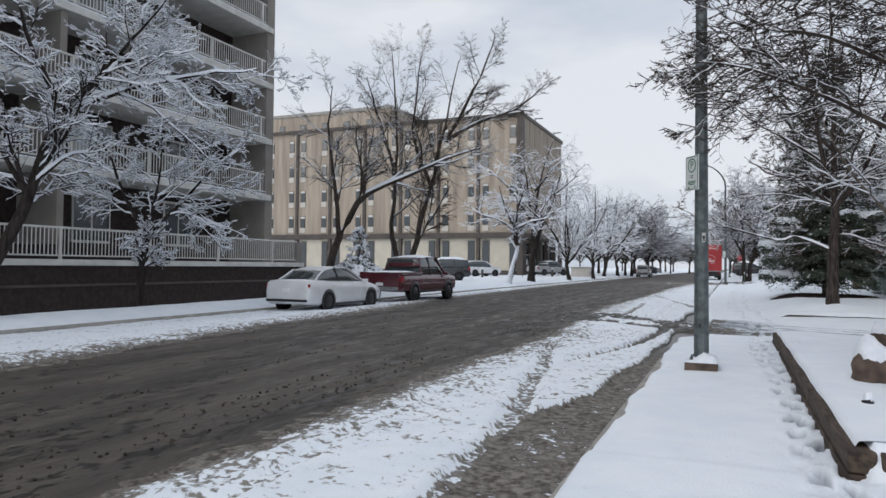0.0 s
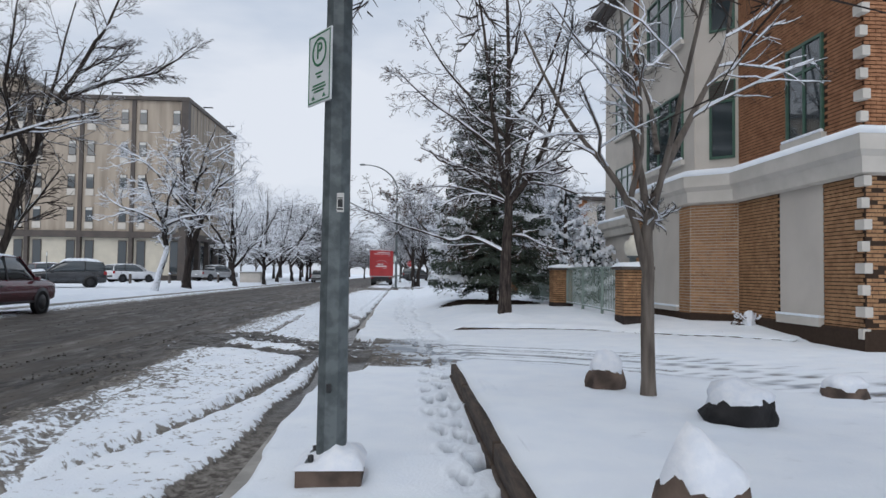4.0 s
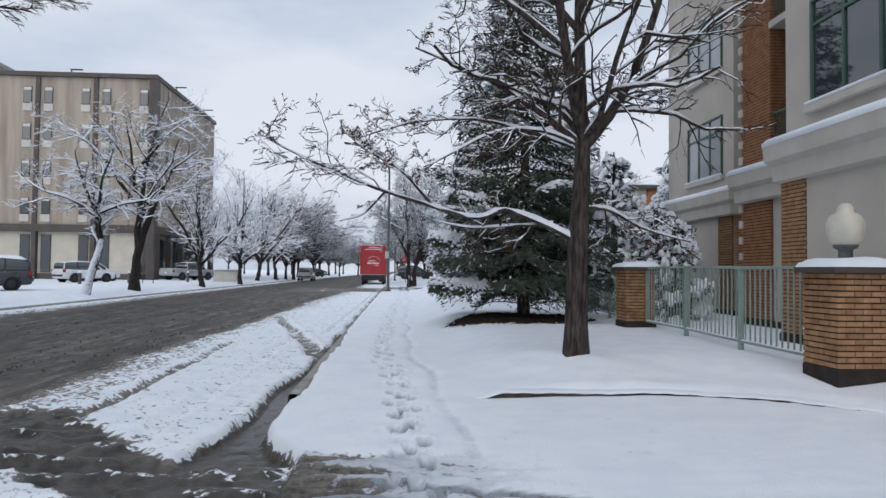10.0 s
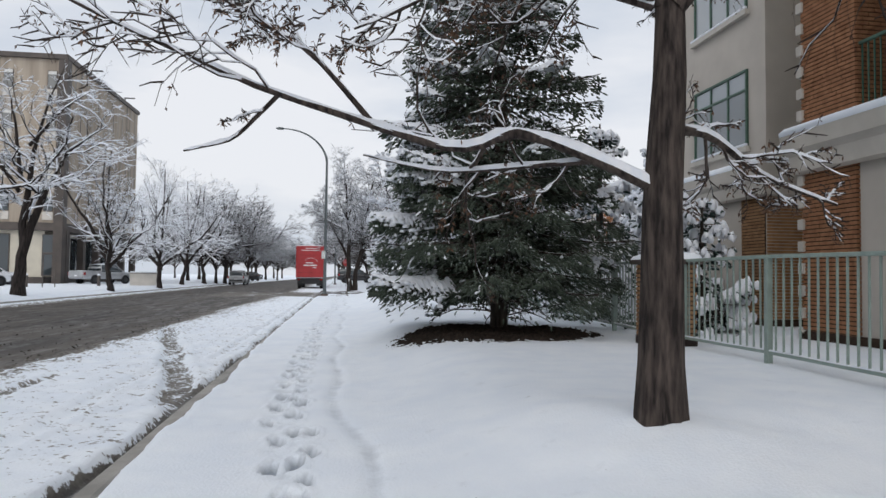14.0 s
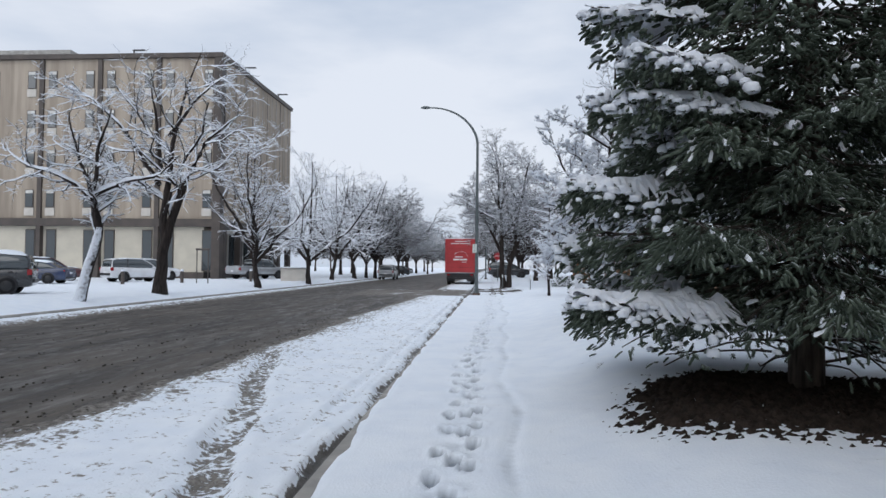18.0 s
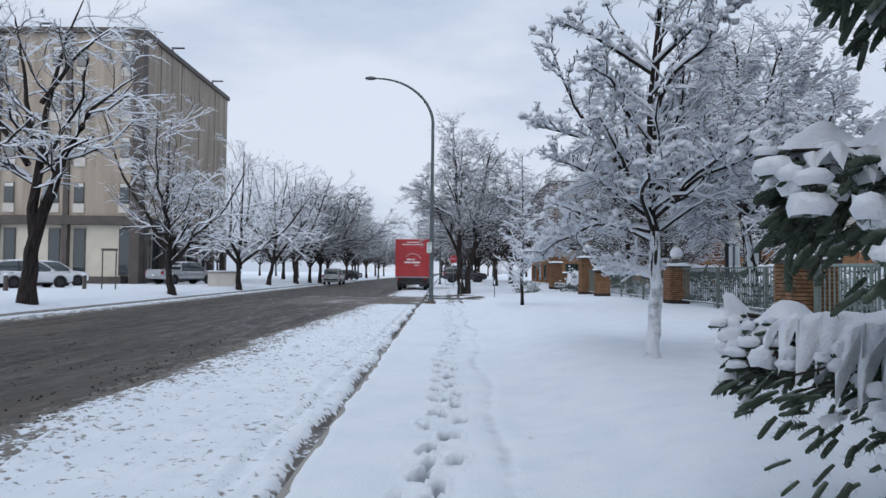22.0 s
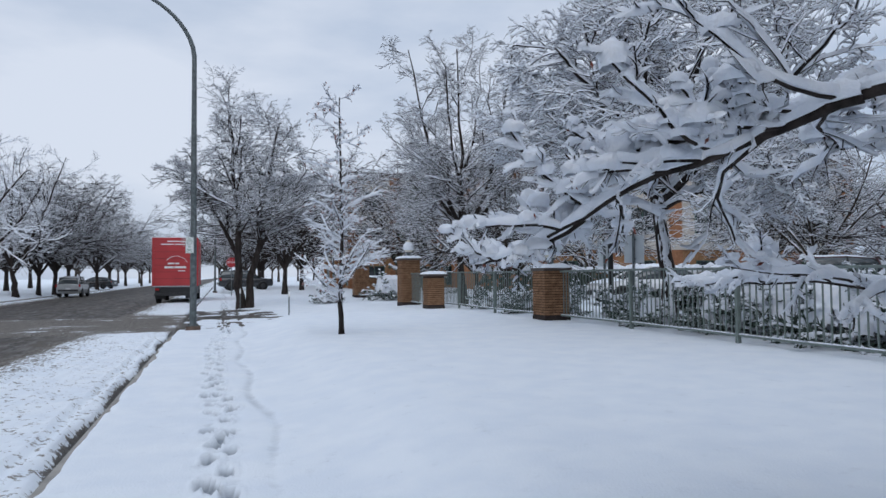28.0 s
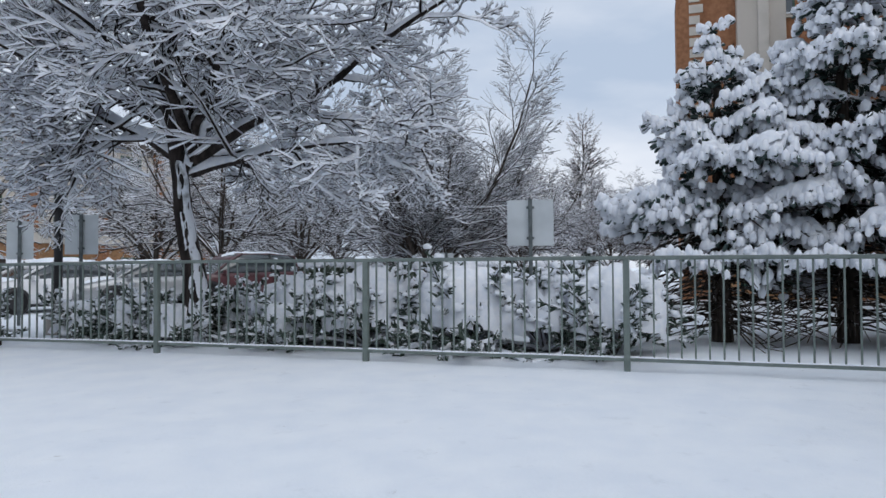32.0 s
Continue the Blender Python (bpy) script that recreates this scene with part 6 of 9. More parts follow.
ash = tree(2.66, 22.45, "grey ash tree with a low snow-lined limb and hanging seed clusters", 23,
           [([(0, 0, 0), (0.0, 0.0, 1.2), (0.06, 0.0, 2.3), (0.10, 0.0, 3.1), (0.05, 0.1, 4.2), (0.12, 0.2, 6.6), (0.0, 0.2, 9.4)], 0.17, 0.03),
            ([(-0.08, 0, 1.76), (-0.55, 0.15, 2.02), (-1.0, 0.3, 2.19), (-1.18, 0.35, 2.02), (-1.47, 0.42, 2.05), (-1.96, 0.5, 2.23), (-2.67, 0.55, 2.43), (-3.2, 0.55, 2.65), (-3.72, 0.55, 2.87), (-4.08, 0.55, 3.05), (-4.3, 0.55, 3.18)], 0.044, 0.007),
            ([(-1.96, 0.5, 2.23), (-2.4, 0.55, 2.74), (-2.94, 0.55, 3.0), (-3.13, 0.55, 3.18)], 0.022, 0.006), ([(-2.6, 0.55, 2.42), (-2.92, 0.55, 2.06), (-3.25, 0.55, 1.97)], 0.018, 0.006),
            ([(-0.3, 0.1, 1.95), (-0.8, 0.4, 1.93), (-1.4, 0.7, 1.9), (-2.0, 0.9, 2.05)], 0.025, 0.006),
            ([(-0.05, 0, 3.05), (-0.37, -0.15, 3.16), (-0.82, -0.15, 3.22), (-1.25, -0.15, 3.14), (-1.8, -0.15, 2.8), (-2.1, -0.15, 2.66)], 0.032, 0.007),
            ([(-0.05, 0, 3.0), (-0.7, 0.3, 3.3), (-1.5, 0.5, 3.5), (-2.4, 0.6, 3.4), (-3.0, 0.7, 3.2)], 0.032, 0.007),
            ([(0.1, 0.0, 2.15), (0.5, 0.25, 2.2), (1.1, 0.5, 1.92), (1.9, 0.7, 1.75)], 0.04, 0.010),
            ([(0.08, 0.0, 3.0), (-0.5, 0.1, 3.5), (-1.2, 0.3, 4.0), (-2.2, 0.6, 4.5)], 0.06, 0.012),
            ([(0.08, 0.0, 3.0), (0.6, 0.0, 3.6), (1.15, 0.2, 4.8), (1.55, 0.3, 6.4), (1.8, 0.3, 8.2)], 0.09, 0.012),
            ([(0.06, 0.0, 3.2), (-0.25, -0.3, 4.2), (-0.5, -0.6, 5.6), (-0.7, -0.7, 7.4), (-1.0, -0.7, 8.8)], 0.085, 0.012), ([(0.08, 0.1, 4.6), (-0.7, 0.3, 5.6), (-1.6, 0.5, 6.6), (-2.3, 0.6, 7.8)], 0.05, 0.01), ([(0.1, 0.1, 5.0), (0.8, -0.3, 6.0), (1.3, -0.6, 7.4), (1.5, -0.8, 8.6)], 0.05, 0.01), ([(-0.3, -0.3, 4.3), (-1.2, -0.3, 5.0), (-2.1, -0.2, 5.6), (-2.9, -0.1, 6.4)], 0.045, 0.01),
            ([(0.08, 0.1, 3.0), (0.5, 0.6, 3.5), (1.1, 1.2, 4.0), (1.9, 1.7, 4.3)], 0.05, 0.012),
            ([(0.08, 0.1, 3.2), (-0.2, 0.8, 3.9), (-0.6, 1.6, 4.6), (-1.0, 2.2, 5.5)], 0.06, 0.012)],
           [(11, 0.36, 54, 8, 0.26, 0.02, 5, 5), (7, 0.5, 50, 5, 0.26, -0.01, 3, 3), (5, 0.5, 46, 3, 0.22, -0.05, 0, 0)], trunk_mat=FURROW, twig_mat=TWIGBARE, snow=(0.001, 0.013), full=0.85, leaf=LEAF, leaf_n=9000, leaf_s=0.7, crook=0.1)
tree(2.84, 38.4, "small tree loaded with snow, trunk plastered white", 24,
     [([(0, 0, 0), (0.0, 0.0, 0.9), (-0.02, 0.0, 1.7), (-0.10, 0.05, 2.2), (-0.06, 0.1, 3.6), (0.1, 0.1, 6.4)], 0.082, 0.02),
      ([(-0.06, 0.02, 1.95), (0.10, 0.1, 2.8), (0.16, 0.3, 4.2), (0.5, 0.4, 6.2)], 0.045, 0.010),
      ([(-0.08, 0, 2.2), (-0.5, 0.3, 2.9), (-1.0, 0.4, 3.6), (-1.3, 0.6, 4.6)], 0.034, 0.009),
      ([(0, 0, 2.0), (0.9, 0.0, 2.5), (1.6, 0.1, 2.8), (2.2, 0.2, 2.9)], 0.032, 0.009),
      ([(0, 0, 1.62), (-0.28, 0.5, 1.86), (-0.59, 1.05, 1.91), (-0.68, 1.21, 1.86), (-0.78, 1.4, 1.8), (-0.87, 1.55, 1.72), (-0.99, 1.77, 1.66), (-1.11, 1.97, 1.53), (-1.2, 2.12, 1.42)], 0.03, 0.007),
      ([(-0.8, 1.43, 1.79), (-0.97, 1.75, 1.74), (-1.14, 2.05, 1.52), (-1.31, 2.33, 1.42), (-1.40, 2.48, 1.38)], 0.018, 0.006),
      ([(-0.62, 1.1, 1.88), (-0.8, 1.4, 1.84), (-0.95, 1.65, 1.82), (-1.05, 1.85, 1.78)], 0.02, 0.006),
      ([(0, 0, 1.1), (0.05, 0.7, 1.22), (0.12, 1.5, 1.26), (0.2, 2.46, 1.28)], 0.024, 0.007),
      ([(0, 0, 1.75), (-0.6, 0.0, 1.85), (-1.0, 0.0, 2.0), (-1.35, 0.0, 2.1)], 0.03, 0.008),
      ([(0, 0, 1.9), (0.3, -0.6, 2.4), (0.5, -1.1, 2.6), (0.6, -1.6, 2.7)], 0.03, 0.008),
      ([(-0.05, 0, 2.0), (-0.5, -0.4, 2.6), (-0.9, -0.8, 3.1)], 0.032, 0.009),
      ([(-0.05, 0, 2.1), (0.6, 0.5, 2.8), (1.0, 0.9, 3.5)], 0.032, 0.009)] + [([(0, 0, z), (0.45 * r * math.cos(a), 0.45 * r * math.sin(a), z + 0.30 * r), (0.8 * r * math.cos(a + 0.2), 0.8 * r * math.sin(a + 0.2), z + 0.42 * r), (r * math.cos(a + 0.1), r * math.sin(a + 0.1), z + 0.5 * r)], 0.03, 0.007)
      for a, z, r in ((0.3, 1.7, 1.9), (3.4, 1.9, 1.6), (4.2, 1.75, 1.5), (5.2, 1.9, 1.7), (5.9, 2.3, 1.8), (2.6, 2.5, 1.7), (1.2, 2.6, 1.6), (3.8, 2.9, 1.5), (0.6, 3.2, 1.5), (4.8, 3.3, 1.4), (2.0, 3.5, 1.3), (3.1, 3.9, 1.2), (5.5, 4.0, 1.2))],
     LV_LADEN, trunk_mat=BARKDARK, twig_mat=TWIGDARK, snow=(0.014, 0.034), leaf=LEAFRED, leaf_n=260, full=1.15, clods=1000, clod=0.052, crook=0.6, leaf_s=0.7, ks=(0.8, 0.55, 0.3, 0.3), sheath=1.75, flat=0.72, wrap=2.0)
tree(2.7, 52.3, "slender young tree with russet leaves under snow", 25,
     [([(0, 0, 0), (-0.03, 0, 1.3), (0.0, 0.0, 2.6), (-0.05, 0.0, 5.1)], 0.06, 0.012)],
     [(46, 0.22, 64, 6, 0.16, 0.06, 4, 7), (7, 0.42, 50, 4, 0.22, 0.02, 3, 7), (4, 0.5, 45, 2, 0.16, 0.0, 3, 3)], trunk_mat=BARKDARK, twig_mat=TWIGDARK, snow=(0.016, 0.034), leaf=LEAFRED, leaf_n=700, full=1.1, low=0.18, clods=260, clod=0.04, crook=0.25)
tree(1.2, 70.7, "broad tree with two stems, crown white with snow", 26,
     [([(-0.1, 0, 0), (-0.2, 0, 2), (-0.4, 0.1, 5), (-0.6, 0.3, 9.2)], 0.22, 0.04), ([(0.25, 0, 0), (0.4, 0.1, 2), (0.9, 0.2, 5), (1.6, 0.2, 8.8)], 0.2, 0.04),
      ([(-0.15, 0, 2.2), (-1.0, 0.2, 4), (-2.0, 0.5, 5.8), (-2.6, 0.4, 7.2)], 0.1, 0.02), ([(0.4, 0, 2.2), (1.4, 0.2, 4), (2.5, 0.3, 5.4), (3.2, 0.2, 6.6)], 0.1, 0.02)],
     [(18, 0.42, 56, 6, 0.2, 0.03, 4, 3), (10, 0.55, 50, 4, 0.2, 0.02, 3, 1), (7, 0.58, 48, 3, 0.2, 0.0, 0, 1), (3, 0.6, 46, 2, 0.2, 0.0, 0, 1)], trunk_mat=BARKDARK, snow=(0.012, 0.024), full=1.0, stout=1.5)
linden = tree(9.7, 50.6, "large spreading tree behind the fence, every twig lined with snow", 27,
     [([(0, 0, 0), (0, 0.05, 1.4), (0.05, 0.1, 2.9), (0.0, 0.2, 5), (0.1, 0.2, 8.5)], 0.2, 0.05),
      ([(0, 0.1, 2.8), (-0.5, 1.2, 3.6), (-0.9, 2.5, 4.1), (-1.2, 4.2, 4.4)], 0.09, 0.02), ([(0, 0.1, 2.9), (0.2, -1.4, 3.8), (0.2, -2.9, 4.6), (0.1, -4.6, 5.4)], 0.095, 0.02),
      ([(0, 0.1, 3.1), (-1.2, -0.3, 4.0), (-2.3, -0.8, 4.8), (-3.4, -1.2, 5.4)], 0.085, 0.02), ([(0, 0.1, 3.1), (1.3, 0.4, 4.1), (2.6, 0.8, 5.0)], 0.085, 0.02),
      ([(0, 0.1, 3.4), (-0.8, 1.8, 5.0), (-1.4, 3.4, 6.4)], 0.08, 0.02), ([(0, 0.1, 3.4), (-0.6, -1.6, 5.2), (-1.0, -3.4, 6.9)], 0.08, 0.02),
      ([(0, 0.1, 3.2), (-1.6, -1.5, 4.5), (-2.8, -3.2, 5.4)], 0.07, 0.02), ([(0, 0.1, 3.2), (-1.5, 1.6, 4.4), (-2.6, 3.4, 5.2)], 0.07, 0.02), ([(0, 0.1, 4.2), (-0.6, -0.6, 6.0), (-1.2, -1.6, 8.0)], 0.07, 0.02), ([(0, 0.1, 4.0), (-0.7, 0.8, 6.0), (-1.2, 1.8, 7.8)], 0.07, 0.02),
      ([(0, 0.1, 2.7), (0.1, -1.2, 3.1), (0.0, -2.6, 3.2), (-0.1, -3.8, 3.0)], 0.06, 0.015)],
     [(13, 0.50, 54, 8, 0.22, 0.01, 5, 5), (10, 0.52, 50, 5, 0.24, 0.0, 3, 3), (7, 0.55, 48, 3, 0.22, -0.02, 0, 1), (3, 0.6, 44, 2, 0.2, 0.0, 0, 1)], trunk_mat=BARKDARK, snow=(0.018, 0.045), full=1.1, stout=1.4, sheath=2.9, wrap=0.4, crook=1.3)

tree(9.3, 63.0, "tall upright tree beside the gate, white with snow", 28, vase(10.4, 3.0, 0.17, 3.1, 6, rg), [(12, 0.36, 44, 6, 0.18, 0.05, 4, 3), (9, 0.5, 46, 4, 0.2, 0.03, 3, 1), (7, 0.55, 46, 3, 0.2, 0.0, 0, 1), (2, 0.6, 44, 2, 0.2, 0.0, 0, 1)],
     trunk_mat=BARKDARK, snow=(0.012, 0.022), full=1.0, stout=1.4)

# boulevard trees across the road
tree(-15.2, 47.8, "leaning boulevard tree, trunk plastered with snow", 31,
     [([(0, 0, 0), (0.35, 0, 1.3), (0.75, 0, 2.5), (0.6, 0, 3.3), (0.45, 0.1, 4.2)], 0.2, 0.12), ([(0.45, 0, 3.9), (-0.8, 0, 4.8), (-2.2, 0, 5.2), (-3.2, 0, 6.0)], 0.1, 0.02),
      ([(0.45, 0, 4.0), (1.5, 0.2, 4.6), (2.8, 0.3, 4.8), (3.6, 0.3, 5.6)], 0.1, 0.02), ([(0.45, 0, 4.1), (0.8, -0.4, 5.6), (1.3, -0.6, 7.2)], 0.09, 0.02), ([(0.45, 0, 4.1), (-0.4, 0.4, 5.6), (-0.9, 0.6, 7.4)], 0.09, 0.02)],
     LV_MID, trunk_mat=BARKDARK, snow=(0.010, 0.034), stout=1.8, sheath=2.8, wrap=1.9)
forked = tree(-15.25, 54.1, "tall forked boulevard tree lined with snow", 32,
     [([(0, 0, 0), (0, 0, 1.2), (-0.1, 0, 2.6), (-0.1, 0.1, 4.8), (0.3, 0.1, 7.0), (1.2, 0.2, 10.0)], 0.27, 0.016), ([(0.05, 0, 1.6), (0.5, 0.1, 3.4), (1.4, 0.1, 5.6), (1.9, 0.1, 6.4), (3.4, 0.2, 7.4)], 0.2, 0.014),
      ([(-0.1, 0, 4.4), (-1.4, 0, 6.4), (-3.0, 0.2, 8.0), (-4.2, 0.2, 8.6)], 0.1, 0.012), ([(-0.1, 0.1, 5.0), (-0.5, 0.3, 7.0), (-1.0, 0.4, 9.0)], 0.1, 0.012), ([(-0.1, 0.1, 4.0), (-1.6, -0.4, 5.0), (-2.8, -0.6, 5.6)], 0.08, 0.012),
      ([(0.2, 0.1, 6.4), (1.6, -0.4, 7.8), (2.8, -0.4, 8.6)], 0.08, 0.012)],
     LV_MID, trunk_mat=BARKDARK, snow=(0.010, 0.034), stout=1.8)
forked.scale = (1.17, 1.17, 1.17)
rr = np.random.default_rng(5)
kinds = []
for k, (x, y, h) in enumerate(((-14.85, 66.3, 10.4), (-14.6, 77.5, 10.4), (-15.2, 88.0, 10.6))):
    kinds.append(tree(x, y, "spreading boulevard tree white with snow", 40 + k, vase(h, 2.0, 0.23, 5.0, 4, rr, (0.3 * k - 0.2, 0)), LV_WIDE, trunk_mat=BARKDARK, snow=(0.013, 0.04), group="boulevard trees", stout=2.3))
streets = [tree(-14.8 + 19.0 * k, 104 + 6 * k, "street tree white with snow", 50 + k, vase(9.5, 2.0, 0.2, 4.4, 5, rr), [(11, 0.52, 52, 4, 0.24, 0.05, 3, 0), (8, 0.58, 50, 3, 0.22, 0.03, 0, 1), (5, 0.6, 47, 2, 0.2, 0.0, 0, 1)], trunk_mat=BARKDARK, snow=(0.012, 0.030), stout=2.2, group="street trees", sides=6) for k in range(2)]
for k, (x, y, s, a) in enumerate(((-15.0, 98, 1.15, 40), (-14.4, 108, 1.2, 130), (-15.4, 119, 1.25, 250), (-14.6, 131, 1.2, 20), (-15.2, 145, 1.3, 100), (-22, 122, 1.3, 70), (-24, 140, 1.4, 200), (-15, 160, 1.2, 300),
                                  (4.2, 84, 1.0, 60), (6.5, 95, 1.1, 200), (3.5, 104, 1.0, 10), (4.5, 118, 1.2, 150), (3.2, 134, 1.1, 280), (12, 108, 1.3, 90), (14, 92, 1.1, 330))):
    o = copy_thing((kinds if y < 99 and x < 0 else streets)[k % (3 if y < 99 and x < 0 else 2)], Matrix.Translation((x, y, G(x, y) - 0.06)) @ Matrix.Rotation(radians(a), 4, "Z"))
    o.scale = (s, s, s)
far = [tree(-30 + 14 * k, 205 + 4 * k, "far snow-covered tree at the end of the street", 60 + k, vase(10, 2.6, 0.25, 5.0, 6, rr), [(7, 0.52, 52, 3, 0.2, 0.05, 3, 0), (6, 0.58, 50, 2, 0.22, 0.03, 0, 1), (5, 0.6, 47, 2, 0.2, 0.0, 0, 1)], snow=(0.022, 0.025), group="far trees", sides=5) for k in range(2)]
fr = random.Random(4)
for k in range(34):
    if k < 14:
        x, y = -62 + 9.0 * k + fr.uniform(-3, 3), 190 + fr.uniform(-18, 40)
    elif k < 24:
        x, y = -24 + (k - 14) * 4.4 + fr.uniform(-2, 2), 168 + fr.uniform(0, 14)
    else:
        x, y = 30 + (k - 24) * 7 + fr.uniform(-3, 3), 96 - (k - 24) * 6.5 + fr.uniform(-5, 5)
    s = fr.uniform(0.85, 1.3)
    o = copy_thing(far[k % 2], Matrix.Translation((x, y, G(x, y) - 0.06)) @ Matrix.Rotation(fr.uniform(0, 6.28), 4, "Z"))
    o.scale = (s, s, s)
# by the apartment tower
tree(-16.3, 15.0, "small boulevard tree thick with snow", 33,
     [([(0, 0, 0), (0.05, 0.1, 1.2), (0.1, 0.25, 2.3)], 0.13, 0.10), ([(0.1, 0.25, 2.2), (-0.3, -0.3, 3.2), (-0.5, -0.7, 4.4), (-0.9, -1.2, 5.6)], 0.07, 0.015), ([(0.1, 0.25, 2.2), (0.6, 0.9, 3.1), (1.1, 1.7, 4.2), (1.8, 2.6, 5.2)], 0.08, 0.015),
      ([(0.1, 0.25, 2.3), (0.2, 0.5, 3.8), (0.3, 0.6, 5.6)], 0.06, 0.015)],
     [(9, 0.5, 52, 7, 0.2, 0.02, 4, 5), (8, 0.55, 50, 4, 0.2, 0.0, 3, 3), (6, 0.55, 46, 3, 0.2, -0.02, 0, 1), (3, 0.6, 46, 2, 0.2, 0.0, 0, 1)], trunk_mat=BARKDARK, twig_mat=TWIGDARK, snow=(0.014, 0.034), full=1.1)
tree(-15.4, 9.6, "leaning boulevard tree thick with snow", 34,
     [([(0, 0, 0), (0.3, 0.4, 1.4), (0.5, 0.9, 2.6), (0.6, 1.2, 3.8), (0.9, 1.7, 5.2)], 0.16, 0.09), ([(0.9, 1.7, 5.0), (1.5, 3.0, 5.9), (2.2, 4.6, 6.5), (2.8, 6.0, 7.0)], 0.08, 0.015), ([(0.8, 1.5, 4.8), (0.4, 1.0, 6.2), (0.2, 0.6, 8.0)], 0.08, 0.015),
      ([(0.9, 1.7, 5.1), (1.6, 2.3, 6.4), (2.4, 3.0, 7.8)], 0.07, 0.015), ([(0.5, 0.9, 2.8), (-0.2, 0.6, 4.2), (-0.6, 0.0, 5.6)], 0.07, 0.015), ([(0.9, 1.7, 5.0), (0.6, 3.4, 6.8), (0.6, 5.0, 8.0)], 0.07, 0.015)],
     [(9, 0.5, 52, 7, 0.2, 0.02, 4, 5), (8, 0.55, 50, 4, 0.2, 0.0, 3, 3), (6, 0.55, 46, 3, 0.2, -0.02, 0, 1), (3, 0.6, 46, 2, 0.2, 0.0, 0, 1)], trunk_mat=BARKDARK, twig_mat=TWIGDARK, snow=(0.014, 0.034), full=1.1)
tree(-16.6, 33, "tall twin-stemmed elm, bare with thin snow", 35,
     [([(0, 0, 0), (-0.4, 0, 1.6), (-0.7, 0, 4.0), (-0.4, 0.1, 8), (-0.6, 0.2, 13)], 0.2, 0.02), ([(0, 0, 0.6), (0.6, 0.2, 2.4), (1.5, 0.3, 5.2), (2.4, 0.4, 8.0), (3.4, 0.5, 12.5)], 0.2, 0.02), ([(2.4, 0.4, 8.0), (4.2, 0.6, 9.2), (6.2, 0.8, 9.8), (7.6, 1.0, 11.0)], 0.12, 0.02),
      ([(1.6, 0.3, 5.6), (0.4, 0.2, 8.2), (0.8, 0.2, 12.8)], 0.12, 0.02), ([(2.4, 0.4, 8.0), (4.0, 0.4, 10.8), (5.0, 0.4, 13.2)], 0.11, 0.02), ([(-0.5, 0, 6.5), (-1.6, 0.2, 9.5), (-2.4, 0.2, 12)], 0.1, 0.02)],
     [(11, 0.36, 38, 6, 0.12, 0.08, 4, 3), (8, 0.55, 40, 4, 0.14, 0.06, 3, 0), (6, 0.55, 38, 3, 0.14, 0.04, 0, 0), (3, 0.6, 36, 2, 0.14, 0.02, 0, 0)], twig_mat=TWIGBARE, snow=(0.006, 0.01), full=0.8)
tree(-19.0, 29.5, "leaning elm with a long snow-lined limb", 36,
     [([(0, 0, -0.2), (0.1, 0, 1.6), (0.6, 0.1, 3.4), (1.8, 0.3, 5.2), (3.6, 0.5, 6.0), (6.6, 0.8, 7.0), (8.0, 1.0, 7.4)], 0.24, 0.04), ([(0.5, 0.1, 3.2), (0.2, 0.2, 5.5), (-0.4, 0.2, 8.5), (-0.2, 0.3, 11)], 0.13, 0.02), ([(1.6, 0.3, 5.0), (2.0, 0.4, 7.0), (2.4, 0.4, 8.6)], 0.08, 0.02)],
     [(11, 0.36, 46, 6, 0.16, 0.05, 4, 3), (8, 0.55, 46, 4, 0.16, 0.03, 3, 1), (6, 0.55, 44, 3, 0.16, 0.02, 0, 1)], twig_mat=TWIGBARE, snow=(0.01, 0.014), full=1.0)
# behind the fence, towards the park
tree(24.5, 51.8, "multi-stemmed bare tree with rime on its twigs", 37, vase(8.6, 0.7, 0.2, 4.2, 11, rr), [(18, 0.34, 38, 5, 0.10, 0.07, 4, 3), (11, 0.55, 38, 3, 0.12, 0.05, 3, 3), (9, 0.6, 36, 3, 0.12, 0.02, 0, 1)], twig_mat=TWIG, snow=(0.016, 0.022), full=1.1)
park = [tree(13 + 12 * k, 66 - 5 * k, "snow-covered tree beyond the parking lot", 70 + k, vase(8.0 + k, 1.6, 0.14, 3.8, 7, rr), LV_FAR, snow=(0.022, 0.034), group="park trees", sides=6) for k in range(2)]
for k, (x, y, s) in enumerate(((30, 60, 1.0), (12.6, 77, 1.0), (38, 62, 1.1), (34, 50, 0.8), (46, 56, 1.1), (52, 48, 1.0), (60, 58, 1.2), (44, 70, 1.2), (10.9, 62.5, 0.8), (12.5, 70, 0.9), (58, 44, 1.0), (70, 50, 1.2), (27, 66, 1.0), (34, 57, 0.8), (41, 52, 0.9), (36, 66, 0.8), (49, 62, 1.2), (66, 42, 1.1), (31, 70, 1.1), (19, 70, 1.0), (40, 46, 0.7), (75, 60, 1.4))):
    o = copy_thing(park[k % 2], Matrix.Translation((x, y, G(x, y) - 0.06)) @ Matrix.Rotation(k * 1.9, 4, "Z"))
    o.scale = (s, s, s)
tree(55, 49.0, "conical tree holding pale gold leaves", 38, [([(0, 0, 0), (0, 0, 6), (0, 0, 12.5)], 0.2, 0.03)], [(60, 0.22, 45, 4, 0.08, 0.08, 3, 3), (7, 0.45, 40, 3, 0.1, 0.05, 0, 1), (5, 0.5, 40, 2, 0.1, 0.0, 0, 1)], snow=(0.02, 0.02), leaf=LEAFGOLD, leaf_n=5000)

